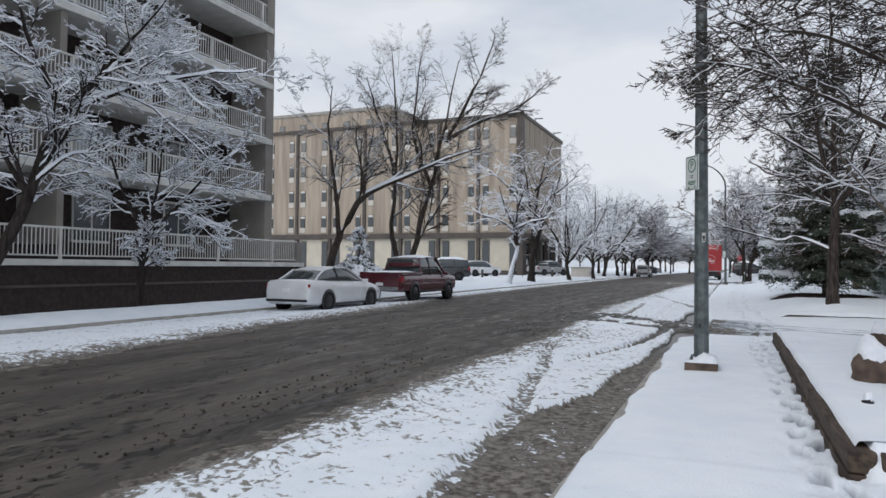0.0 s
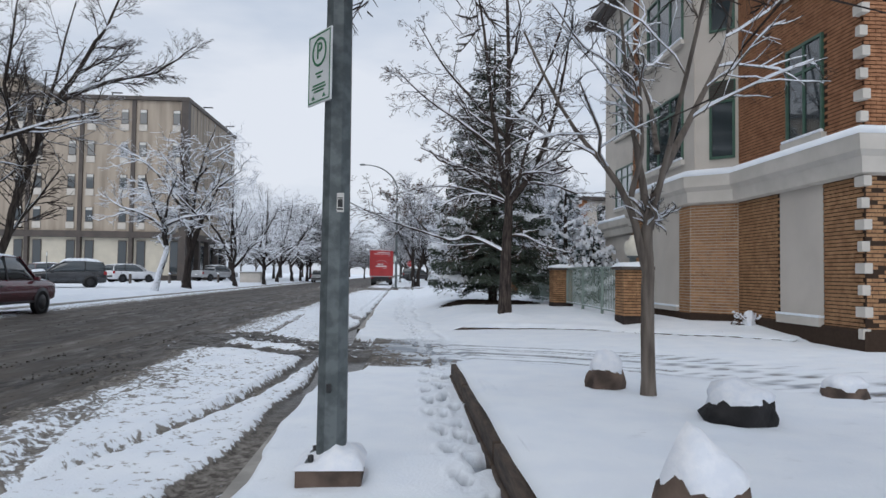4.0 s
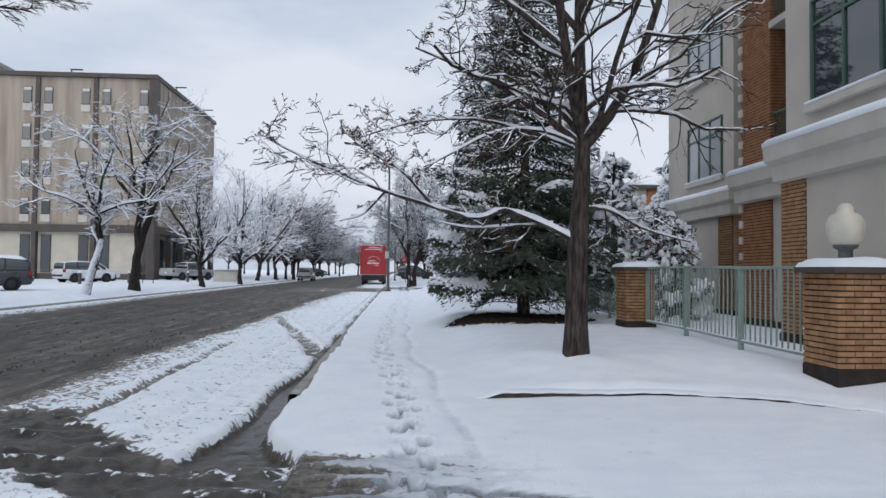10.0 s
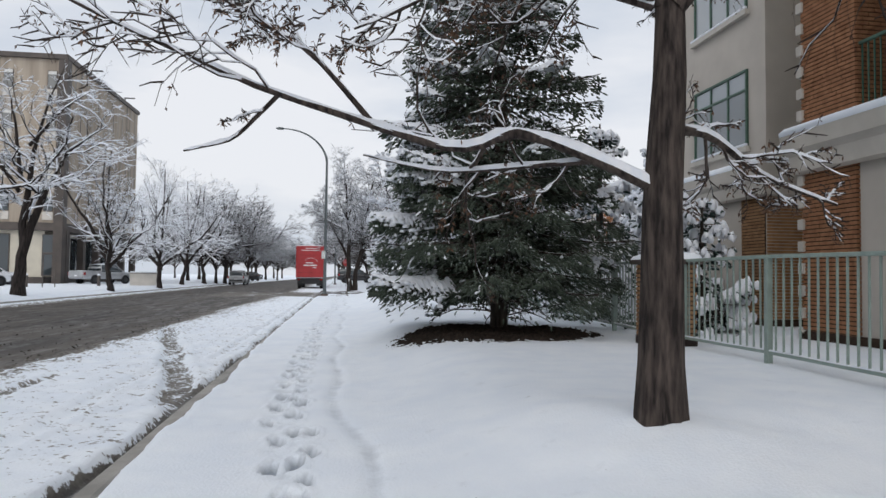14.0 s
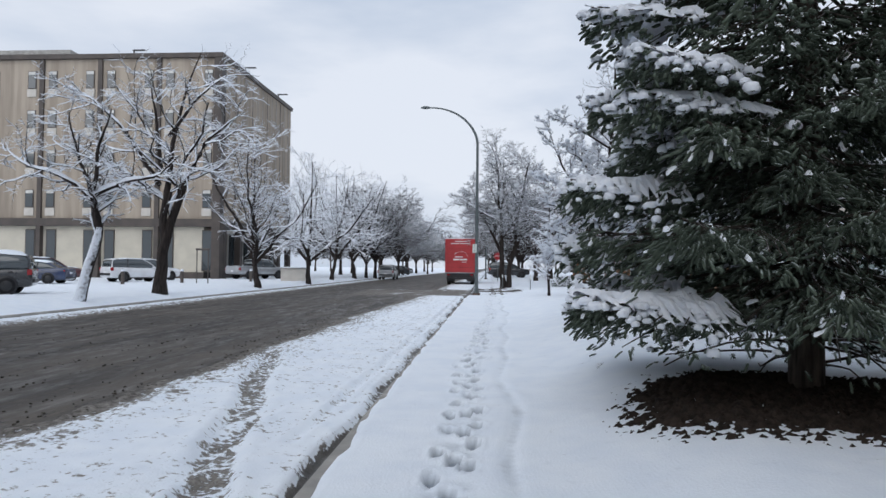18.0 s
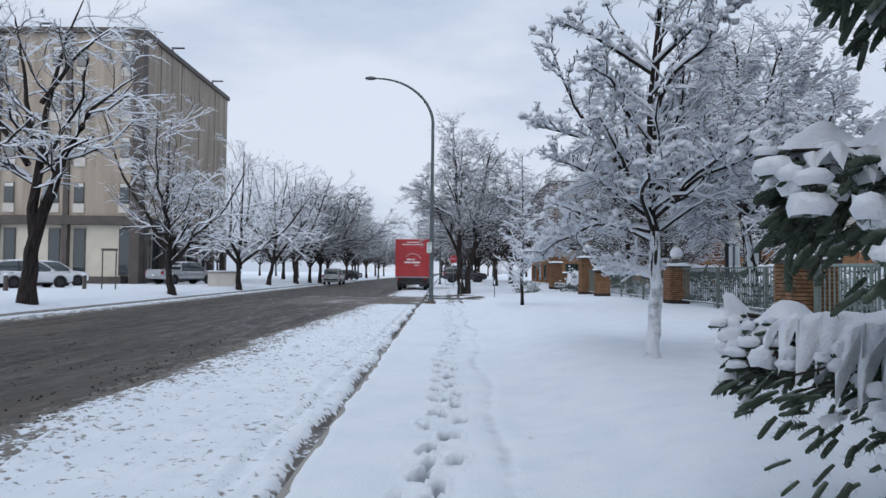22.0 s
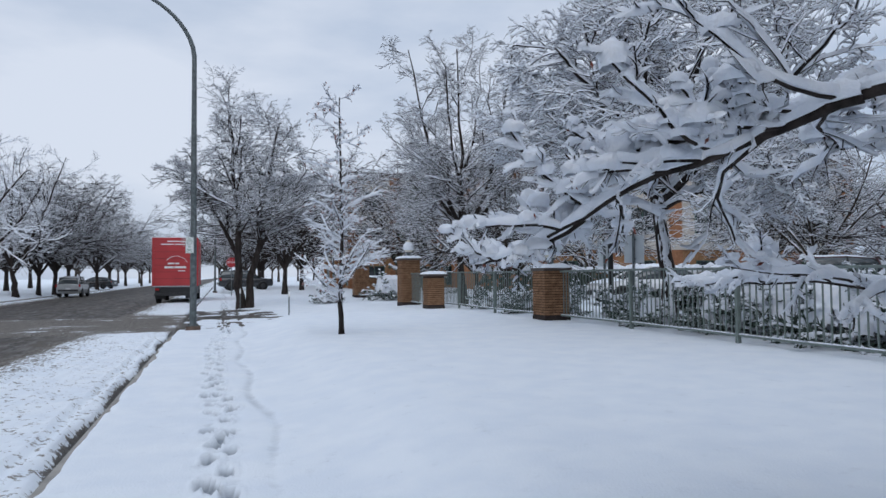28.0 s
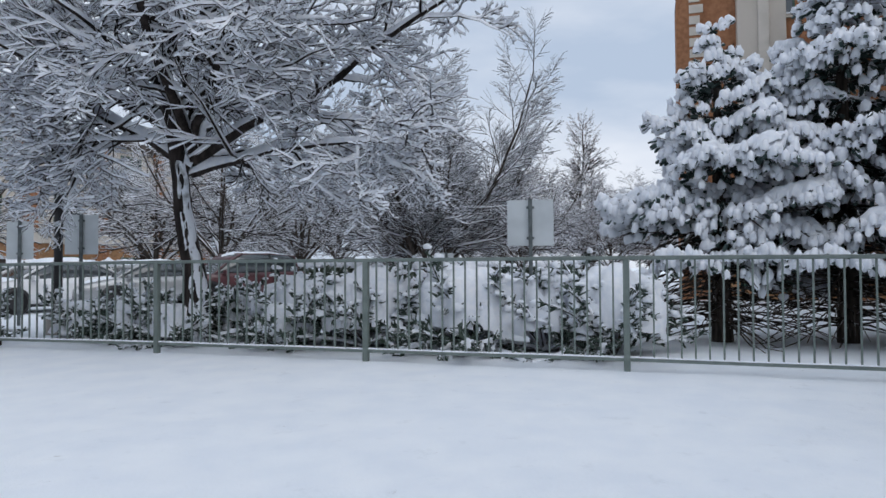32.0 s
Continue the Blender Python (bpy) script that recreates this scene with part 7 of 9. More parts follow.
# crumbs of frozen slush thrown up along the wheel lines
cr = np.random.default_rng(58)
cy = cr.uniform(-1.5, 1, 2600) + 44 * cr.random(2600) ** 1.3
line = np.array([-4.1, -4.4, -4.8, -5.6, -6.3, -7.4, -8.6, -9.8])[cr.choice(8, 2600, p=[0.2, 0.17, 0.14, 0.14, 0.11, 0.1, 0.08, 0.06])]
cx = line + cr.normal(0, 0.07, 2600) + 0.15 * np.sin(cy * 0.35 + line)
keep = cr.random(2600) < 4.5 * np.clip(fbm(cx * 1.3, cy * 0.45, 59) - 0.36, 0, 1)
cx, cy = cx[keep], cy[keep]
tagged(mk("slush_crumbs", *lumps(np.stack([cx, cy, crown(cx, cy) + 0.010], 1), 0.014, cr), ROADSLUSH, None), "dark crumbs of frozen slush on the road", "slush", kind="stuff")

# ---- spruces ----


def conifer(x, y, h, r, label, seed, needle, tiers, per, z_low=0.5, shoots=60, size=0.024, shoot=0.14, droop=0.3, wide=0.36, blanket=0.35, thick=0.06, clump=0.0,
            trunk_r=0.17, power=0.85, name="spruce", fine=5, bristle=3, windward=0.0, hairy=99.0, load=1.0, dead=0, jit=0.07, fringe=1.25, deep=0.0, lift=0.55, hang=0.55, dusty=0.07, laden=0.75, arch=0.30, quilt=0.0, brush=0.024, ragged=0.2):
    """Tiers of boughs on a stem. Each bough is a drooping plate of blunt needle-clad fingers; some carry a blanket of snow towards
    the tip, and with clump > 0 the fingers themselves carry rounded snow."""
    rng = np.random.default_rng(seed)
    root = tagged(empty(name, Matrix.Translation((x, y, G(x, y) - 0.05))), label, "tree")
    stem = np.array([(0, 0, 0), (0.02, 0, h * 0.3), (0, 0.02, h * 0.7), (0, 0, h)])
    mk("trunk", *tubes(resample(stem, 10)[None], np.linspace(trunk_r, 0.02, 10)[None], 12), BARK, root)
    z = z_low + (h * 0.985 - z_low) * ((np.arange(tiers) + 0.3) / tiers) ** 0.92
    Z = np.repeat(z, per) + rng.normal(0, jit, tiers * per)
    B = len(Z)
    az = (np.tile(np.arange(per), tiers) + np.repeat(rng.uniform(0, 1, tiers), per) + rng.uniform(-0.25, 0.25, B)) * 2 * np.pi / per
    f = np.clip(1 - (Z - z_low * 0.5) / (h - z_low * 0.5), 0.03, 1)
    Lb = r * (f ** power) * rng.uniform(1.0 - ragged, 1.0 + 0.6 * ragged, B) + 0.12
    lee = 0.5 + 0.5 * np.cos(az - 2.35)
    Lb = Lb * (1 + 0.15 * windward * (lee - 0.45))
    out = np.stack([np.cos(az), np.sin(az), np.zeros(B)], 1)
    lat = np.stack([-np.sin(az), np.cos(az), np.zeros(B)], 1)
    sag = droop * (0.25 + 0.75 * f) * rng.uniform(0.7, 1.25, B)
    rise = lift * (1 - f)
    bend = rng.normal(0, 0.10, B)

    def spot(b, t, u):
        """A place on the plate of bough b: t along it, u across it."""
        w = wide * (Lb[b] * 0.75 + 0.2) * np.sin(np.pi * np.clip(0.10 + 0.86 * t, 0, 1)) ** 0.75
        q = out[b] * (Lb[b] * t)[:, None] + lat[b] * (u * w + bend[b] * Lb[b] * t * t)[:, None]
        curve = np.sin(t * 2.3) if not quilt else 1.3 * t - 0.62 * t ** 3
        q[:, 2] = Z[b] + Lb[b] * (rise[b] * t - sag[b] * curve) - arch * w * u * u
        return q

    n = 8
    bi = np.repeat(np.arange(B), n)
    P = spot(bi, np.tile(np.linspace(0, 1, n), B), np.zeros(B * n)).reshape(B, n, 3)
    R = np.linspace(1, 0.35, n)[None] * (0.007 + 0.009 * Lb[:, None])
    m = np.maximum(3, (Lb * 7).astype(int))
    sb = np.repeat(np.arange(B), m)
    st = rng.uniform(0.12, 0.9, len(sb))
    side = np.where(rng.random(len(sb)) < 0.5, -1.0, 1.0)
    S = np.stack([spot(sb, np.minimum(st + 0.22 * k, 1.0), side * 0.92 * k) for k in (0.0, 0.33, 0.66, 1.0)], 1)
    bare = []
    if dead:
        a = rng.uniform(0, 2 * np.pi, dead)
        z0 = rng.uniform(0.25, z_low + 0.5, dead)
        d0 = np.stack([np.cos(a), np.sin(a), rng.uniform(-0.1, 0.3, dead)], 1)
        Q = wander(rng, np.stack([0 * a, 0 * a, z0], 1), d0, rng.uniform(0.5, 0.85, dead) * r, 7, 0.08, -0.10)
        Q[:, :, 2] = np.maximum(Q[:, :, 2], 0.05)
        bare = [tubes(Q, np.full((dead, 7), 0.017) * np.linspace(1, 0.4, 7), 4)]
    tagged(mk("bough_frame", *merge([tubes(P, R, 4), tubes(S, np.full((len(sb), 4), 0.006), 3)] + bare), BARK, root, "brown boughs and side shoots"), kind="stuff")
    has = np.nonzero(rng.random(B) < blanket * (1 - windward + 2 * windward * lee))[0]
    # fingers, denser where snow lies on them
    cnt = np.maximum(8, (shoots * (Lb / r) ** 1.5 * (0.6 + 0.4 * f)).astype(int))
    cnt[has] = (cnt[has] * 1.5).astype(int)
    cnt = np.where(Z > hairy, np.maximum(8, cnt * 0.45), cnt).astype(int)
    fb = np.repeat(np.arange(B), cnt)
    ft = 1 - 0.86 * rng.uniform(0, 1, len(fb)) ** fringe
    fu = np.clip(rng.uniform(-1.05, 1.05, len(fb)) * rng.uniform(0.8, 1.1, len(fb)), -1.1, 1.1)
    rim = np.maximum(np.abs(fu), np.clip(ft * 1.6 - 0.6, 0, 1)) ** 2
    q = spot(fb, ft, fu)
    under = rng.uniform(0, 1, len(fb))
    q[:, 2] += rng.normal(0.0, 0.02, len(fb)) - deep * under * (0.3 + 0.7 * rim)
    d = out[fb] * rng.uniform(0.35, 1.0, (len(fb), 1)) + lat[fb] * (fu * rng.uniform(0.3, 1.1, len(fb)))[:, None] + rng.normal(0, 0.22, (len(fb), 3))
    d[:, 2] -= rng.uniform(0.0, 0.35, len(fb)) + hang * rim - 0.9 * lift * (1 - f[fb])
    ln = shoot * rng.uniform(0.65, 1.3, len(fb)) * (0.75 + 0.25 * f[fb])
    if quilt:
        d[:, 2] = np.where(under < 0.45, 0.45 * d[:, 2], d[:, 2])
    D = wander(rng, q, d, ln, 4, 0.06, -0.10)
    D = np.concatenate([D, D[:, -1:] + (D[:, -1:] - D[:, -2:-1]) * 0.3], 1)
    body = np.array([0.7, 1.0, 1.0, 0.8, 0.15])[None] * size * rng.uniform(0.75, 1.2, (len(fb), 1)) * np.where(Z[fb] > hairy, 1.4, 1.0)[:, None]
    inner = (ft < 0.5) & (np.abs(fu) < 0.8)
    body[inner] *= 1.25
    tagged(mk("foliage", *merge([tubes(D[~inner & (D[:, 0, 2] < hairy)], body[~inner & (D[:, 0, 2] < hairy)], fine + (1 if bristle > 8 else 0)), tubes(D[~inner & (D[:, 0, 2] >= hairy)], body[~inner & (D[:, 0, 2] >= hairy)], fine), tubes(D[inner][:, :4:3], body[inner][:, 1:3], 3)]), needle, root, "blunt needle-clad shoots"), kind="stuff")
    if bristle:
        b = np.repeat(np.nonzero(~inner & (D[:, 0, 2] < hairy))[0], bristle)
        s = rng.uniform(0.3, 2.9, len(b))
        k = np.minimum(s.astype(int), 2)
        w = (s - k)[:, None]
        c = D[b, k] * (1 - w) + D[b, k + 1] * w
        T = D[b, k + 1] - D[b, k]
        T /= np.linalg.norm(T, axis=1, keepdims=True) + 1e-9
        v = rng.normal(0, 1, (len(b), 3))
        v -= (v * T).sum(1, keepdims=True) * T
        v /= np.linalg.norm(v, axis=1, keepdims=True) + 1e-9
        sd = np.cross(T, v) * 0.0024
        c = c + v * size * 0.5
        tagged(mk("needles", np.stack([c - sd, c + sd, c + (T * 0.4 + v) * brush * rng.uniform(0.7, 1.15, (len(b), 1))], 1), np.arange(len(b) * 3).reshape(-1, 3), needle, root, "short bristling needles", False), kind="stuff")
    # snow: blankets on some boughs
    sn = []
    start = rng.uniform(0.5, 0.78, B) if quilt else rng.uniform(0.35, 0.68, B)
    for b in has:
        nt, nu = (44, 33) if quilt and Z[b] < hairy else (19, 15)
        tt, uu = np.meshgrid(np.linspace(start[b], 1.03, nt), np.linspace(-1, 1, nu), indexing="ij")
        side = 1 - np.abs(uu)
        uu = uu * ((0.72 if quilt else 0.80) + 0.16 * np.sin(np.arange(nt) * 2.1 + b)[:, None])
        g = spot(np.full(tt.size, b), tt.ravel(), uu.ravel())
        nz = fbm(g[:, 0] * 5 + seed, g[:, 1] * 5 + g[:, 2] * 3, seed, 2).reshape(tt.shape) - 0.5
        lobe = vnoise(g[:, 0] * 11, g[:, 1] * 11, seed).reshape(tt.shape) - 0.5
        e = np.sqrt(np.clip(np.minimum(np.minimum((tt - start[b]) / 0.14, (1.03 - tt) / 0.12), side / 0.34) + 0.9 * lobe * (side < 0.75), 0, 1))
        if quilt:
            gate = np.minimum(np.minimum((tt - start[b]) / 0.2, (1.03 - tt) / 0.2), side / 0.45)
            e = np.sqrt(np.clip(gate - 0.1 + 2.0 * nz + 1.1 * lobe, 0, 1))
        deep_snow = thick * (0.6 + 0.4 * f[b])
        g[:, 2] += (deep_snow * (1.25 * e * (1 + 1.3 * nz + 0.5 * lobe)) - (0.015 if quilt else 0.07) * (1 - e)).ravel()
        i_ = (np.arange(nt - 1)[:, None] * nu + np.arange(nu - 1)).ravel()
        quad = np.stack([i_, i_ + nu, i_ + nu + 1, i_ + 1], -1)
        sn.append((g, quad[(e.ravel()[quad] > 0.03).any(1)] if quilt else quad))
    heavy = ~inner & (rng.random(len(D)) < np.where((lee[fb] > 0.80) & (ft > 0.5) & (np.abs(fu) < 0.9), laden * windward, 0) + clump) & (D[:, 0, 2] < 99)
    if quilt:
        # snow lies finger by finger over the outer part of the laden boughs
        load_on = np.zeros(B, bool)
        load_on[has] = True
        heavy = load_on[fb] & (ft > start[fb]) & (under < 0.4) & ((np.abs(fu) > 0.3) | (ft > 0.72)) & (rng.random(len(D)) < quilt)
    light = ~inner & ~heavy & (rng.random(len(D)) < (dusty * (0.4 + 1.2 * lee[fb]) if clump == 0 else 0.0))
    if quilt:
        sn.append(lumps(D[heavy, 2] + np.array([0, 0, 0.012]), 0.048, rng))
    else:
        sn.append(caps(D[heavy], np.maximum(body[heavy] * 0.8, 0.010), 0.022 * load, 0.046 * load, rng, 0.995, 1.2, 7, 0.85))
    sn.append(caps(D[light], body[light] * 0.7, 0.008, 0.014, rng, 0.995, 1.2, 3))
    tagged(mk("snow", *merge(sn), SNOW_CLUMP, root, "snow lying on the boughs"), kind="stuff")
    return root


conifer(3.4, 30.4, 10.2, 2.45, "tall dark green spruce with snow on its outer boughs", 81, NEEDLE, 19, 10, 1.1, 560, 0.0125, 0.09, droop=0.27, jit=0.10, blanket=0.5, windward=0.85, fine=3, wide=0.42, bristle=22, power=0.66, hairy=3.4, dead=40, fringe=1.35, deep=0.26, lift=0.2, hang=0.5, dusty=0.03, arch=0.45, load=0.6, quilt=0.6, brush=0.028, ragged=0.22, thick=0.055)
BLUE = dict(wide=0.5, blanket=0.45, thick=0.12, clump=0.8, power=0.8, load=1.3, dead=260, bristle=4, droop=0.12, jit=0.26, lift=0.42, deep=0.14, ragged=0.42)
conifer(12.0, 42.8, 4.7, 1.95, "blue spruce buried in thick clumps of snow", 82, NEEDLEBLUE, 9, 8, 1.55, 165, 0.028, 0.15, **BLUE)
conifer(12.3, 41.0, 6.2, 2.25, "blue spruce buried in thick clumps of snow", 83, NEEDLEBLUE, 11, 9, 1.55, 170, 0.028, 0.15, **BLUE)
conifer(11.4, 38.9, 6.8, 2.2, "blue spruce buried in thick clumps of snow", 89, NEEDLEBLUE, 12, 5, 1.6, 40, 0.036, 0.2, **BLUE)
BLUE.update(droop=0.45, clump=0.6, dead=30, load=1.6, jit=0.12)
conifer(7.6, 32.2, 3.1, 1.5, "drooping snow-laden conifer by the house wall", 84, NEEDLEBLUE, 8, 6, 0.5, 50, 0.030, 0.18, **BLUE)
conifer(7.4, 35.6, 5.2, 2.0, "drooping snow-laden conifer by the fence", 85, NEEDLEBLUE, 10, 6, 0.5, 36, 0.034, 0.2, **BLUE)
conifer(7.0, 29.6, 2.5, 0.9, "small snow-laden conifer by the house wall", 86, NEEDLEBLUE, 8, 5, 0.3, 30, 0.026, 0.14, trunk_r=0.06, **BLUE)
conifer(-18.4, 31.5, 3.6, 1.2, "small snowy spruce by the parking lot", 87, NEEDLEBLUE, 8, 5, 0.3, 26, 0.034, 0.18, trunk_r=0.08, fine=4, **BLUE)
conifer(12.0, 79.0, 7.0, 2.2, "dark spruce behind the gate", 88, NEEDLE, 12, 6, 0.5, 34, 0.04, 0.24, fine=4, bristle=0, blanket=0.5)

# ---- vehicles ----


def loft(rings):
    """Quads between closed rings (S,K,3), the ends drawn together."""
    R = np.array(rings, float)
    a, b = R[:1].mean(1, keepdims=True), R[-1:].mean(1, keepdims=True)
    R = np.concatenate([np.repeat(a, R.shape[1], 1) * 0.999 + R[:1] * 0.001, R, np.repeat(b, R.shape[1], 1) * 0.999 + R[-1:] * 0.001])
    S, K, _ = R.shape
    i = np.arange(S - 1)[:, None] * K + np.arange(K)
    j = np.arange(S - 1)[:, None] * K + (np.arange(K) + 1) % K
    return R.reshape(-1, 3), np.stack([i, j, j + K, i + K], -1).reshape(-1, 4)


def hull_ring(y, w, zb, zt, crown=0.03):
    h = zt - zb
    half = [(w * 0.86, zb), (w * 0.97, zb + 0.10 * h), (w, zb + 0.45 * h), (w * 0.985, zb + 0.72 * h), (w * 0.95, zb + 0.93 * h), (w * 0.86, zt), (w * 0.45, zt + crown)]
    return [(x, y, z) for x, z in half] + [(-x, y, z) for x, z in half[::-1]]


def cabin_ring(y, wb, wt, zb, zt):
    half = [(wb, zb), (wb * 0.5 + wt * 0.5, zb * 0.5 + zt * 0.5), (wt, zt - 0.02), (wt * 0.6, zt + 0.01)]
    return [(x, y, z) for x, z in half] + [(-x, y, z) for x, z in half[::-1]]


def wheel(car, x, y, r, w=0.22):
    t = mk("wheel", *lathe([(r * 0.62, -w / 2), (r * 0.93, -w / 2), (r, -w / 2 + 0.04), (r, w / 2 - 0.04), (r * 0.93, w / 2), (r * 0.62, w / 2), (r * 0.62, -w / 2)], 28), RUBBER, car, "black tyre")
    t.matrix_basis = Matrix.Translation((x, y, r)) @ Matrix.Rotation(radians(90), 4, "Y")
    s = 1 if x > 0 else -1
    bm = bmesh.new()
    for k in range(5):
        b0 = len(bm.verts)
        bx(bm, -0.03, 0.03, -0.012, 0.03, r * 0.62, 0.012)
        bm.verts.ensure_lookup_table()
        bmesh.ops.rotate(bm, verts=bm.verts[b0:], cent=(0, 0, 0), matrix=Matrix.Rotation(k * 2 * math.pi / 5, 3, "Z"))
    bmesh.ops.create_cone(bm, cap_ends=True, segments=16, radius1=0.06, radius2=0.05, depth=0.05)
    o = part("rim", bm, ALLOY, t)
    o.matrix_basis = Matrix.Translation((0, 0, s * (w / 2 - 0.03)))
    mk("rim_barrel", *lathe([(r * 0.63, w / 2 - 0.005), (r * 0.58, w / 2 - 0.01), (r * 0.56, 0.0), (0.0, -0.01)] if s > 0 else [(r * 0.63, -w / 2 + 0.005), (r * 0.58, -w / 2 + 0.01), (r * 0.56, 0.0), (0, 0.01)], 24), BLACK, t)


def dense(st):
    """Stations with smooth ones set between them."""
    p = np.array(st, float)
    q = np.concatenate([p[:1], p, p[-1:]])
    out = []
    for k in range(len(p) - 1):
        out.append(p[k])
        for t in (0.33, 0.67):
            m = 0.5 * (2 * q[k + 1] + (q[k + 2] - q[k]) * t + (2 * q[k] - 5 * q[k + 1] + 4 * q[k + 2] - q[k + 3]) * t * t + (3 * q[k + 1] - q[k] - 3 * q[k + 2] + q[k + 3]) * t ** 3)
            out.append(m)
    return out + [p[-1]]


VEHICLES = {
    # body stations (y, half width, bottom, top), cabin stations (y, half width low, half width high, low, high), axles, wheel radius
    "sedan": ([(-2.42, 0.70, 0.42, 0.78), (-2.36, 0.84, 0.28, 0.98), (-1.9, 0.91, 0.22, 1.02), (-0.9, 0.925, 0.20, 0.98), (0.6, 0.925, 0.20, 0.95), (1.3, 0.91, 0.2, 0.92), (2.1, 0.87, 0.24, 0.78), (2.38, 0.72, 0.3, 0.66), (2.42, 0.6, 0.36, 0.58)],
              [(-1.95, 0.72, 0.66, 0.98, 1.0), (-1.25, 0.79, 0.60, 0.95, 1.34), (-0.6, 0.80, 0.60, 0.95, 1.44), (0.1, 0.80, 0.60, 0.94, 1.43), (0.6, 0.80, 0.62, 0.92, 1.24), (1.25, 0.74, 0.68, 0.9, 0.93)], (-1.40, 1.40), 0.335),
    "suv": ([(-2.30, 0.78, 0.5, 0.95), (-2.25, 0.88, 0.36, 1.08), (-1.8, 0.92, 0.30, 1.10), (0.5, 0.925, 0.28, 1.06), (1.2, 0.92, 0.28, 1.04), (2.05, 0.88, 0.32, 0.96), (2.28, 0.78, 0.38, 0.88), (2.32, 0.66, 0.44, 0.8)],
            [(-2.2, 0.80, 0.68, 1.05, 1.32), (-2.05, 0.82, 0.68, 1.05, 1.66), (-1.0, 0.83, 0.68, 1.05, 1.74), (0.1, 0.83, 0.68, 1.04, 1.72), (0.55, 0.82, 0.68, 1.03, 1.5), (1.2, 0.78, 0.72, 1.02, 1.06)], (-1.35, 1.4), 0.37),
    "pickup": ([(-2.95, 0.92, 0.62, 1.10), (-2.92, 0.99, 0.5, 1.14), (-2.0, 1.0, 0.42, 1.15), (-0.8, 1.0, 0.40, 1.15), (0.9, 1.0, 0.40, 1.14), (1.6, 0.99, 0.40, 1.13), (2.55, 0.97, 0.44, 1.08), (2.8, 0.9, 0.5, 1.0), (2.85, 0.8, 0.56, 0.92)],
               [(-0.95, 0.90, 0.76, 1.12, 1.5), (-0.85, 0.90, 0.74, 1.12, 1.82), (0.0, 0.91, 0.75, 1.12, 1.88), (0.8, 0.91, 0.75, 1.12, 1.86), (1.15, 0.90, 0.76, 1.11, 1.6), (1.75, 0.86, 0.78, 1.1, 1.14)], (-1.75, 1.78), 0.40),
}


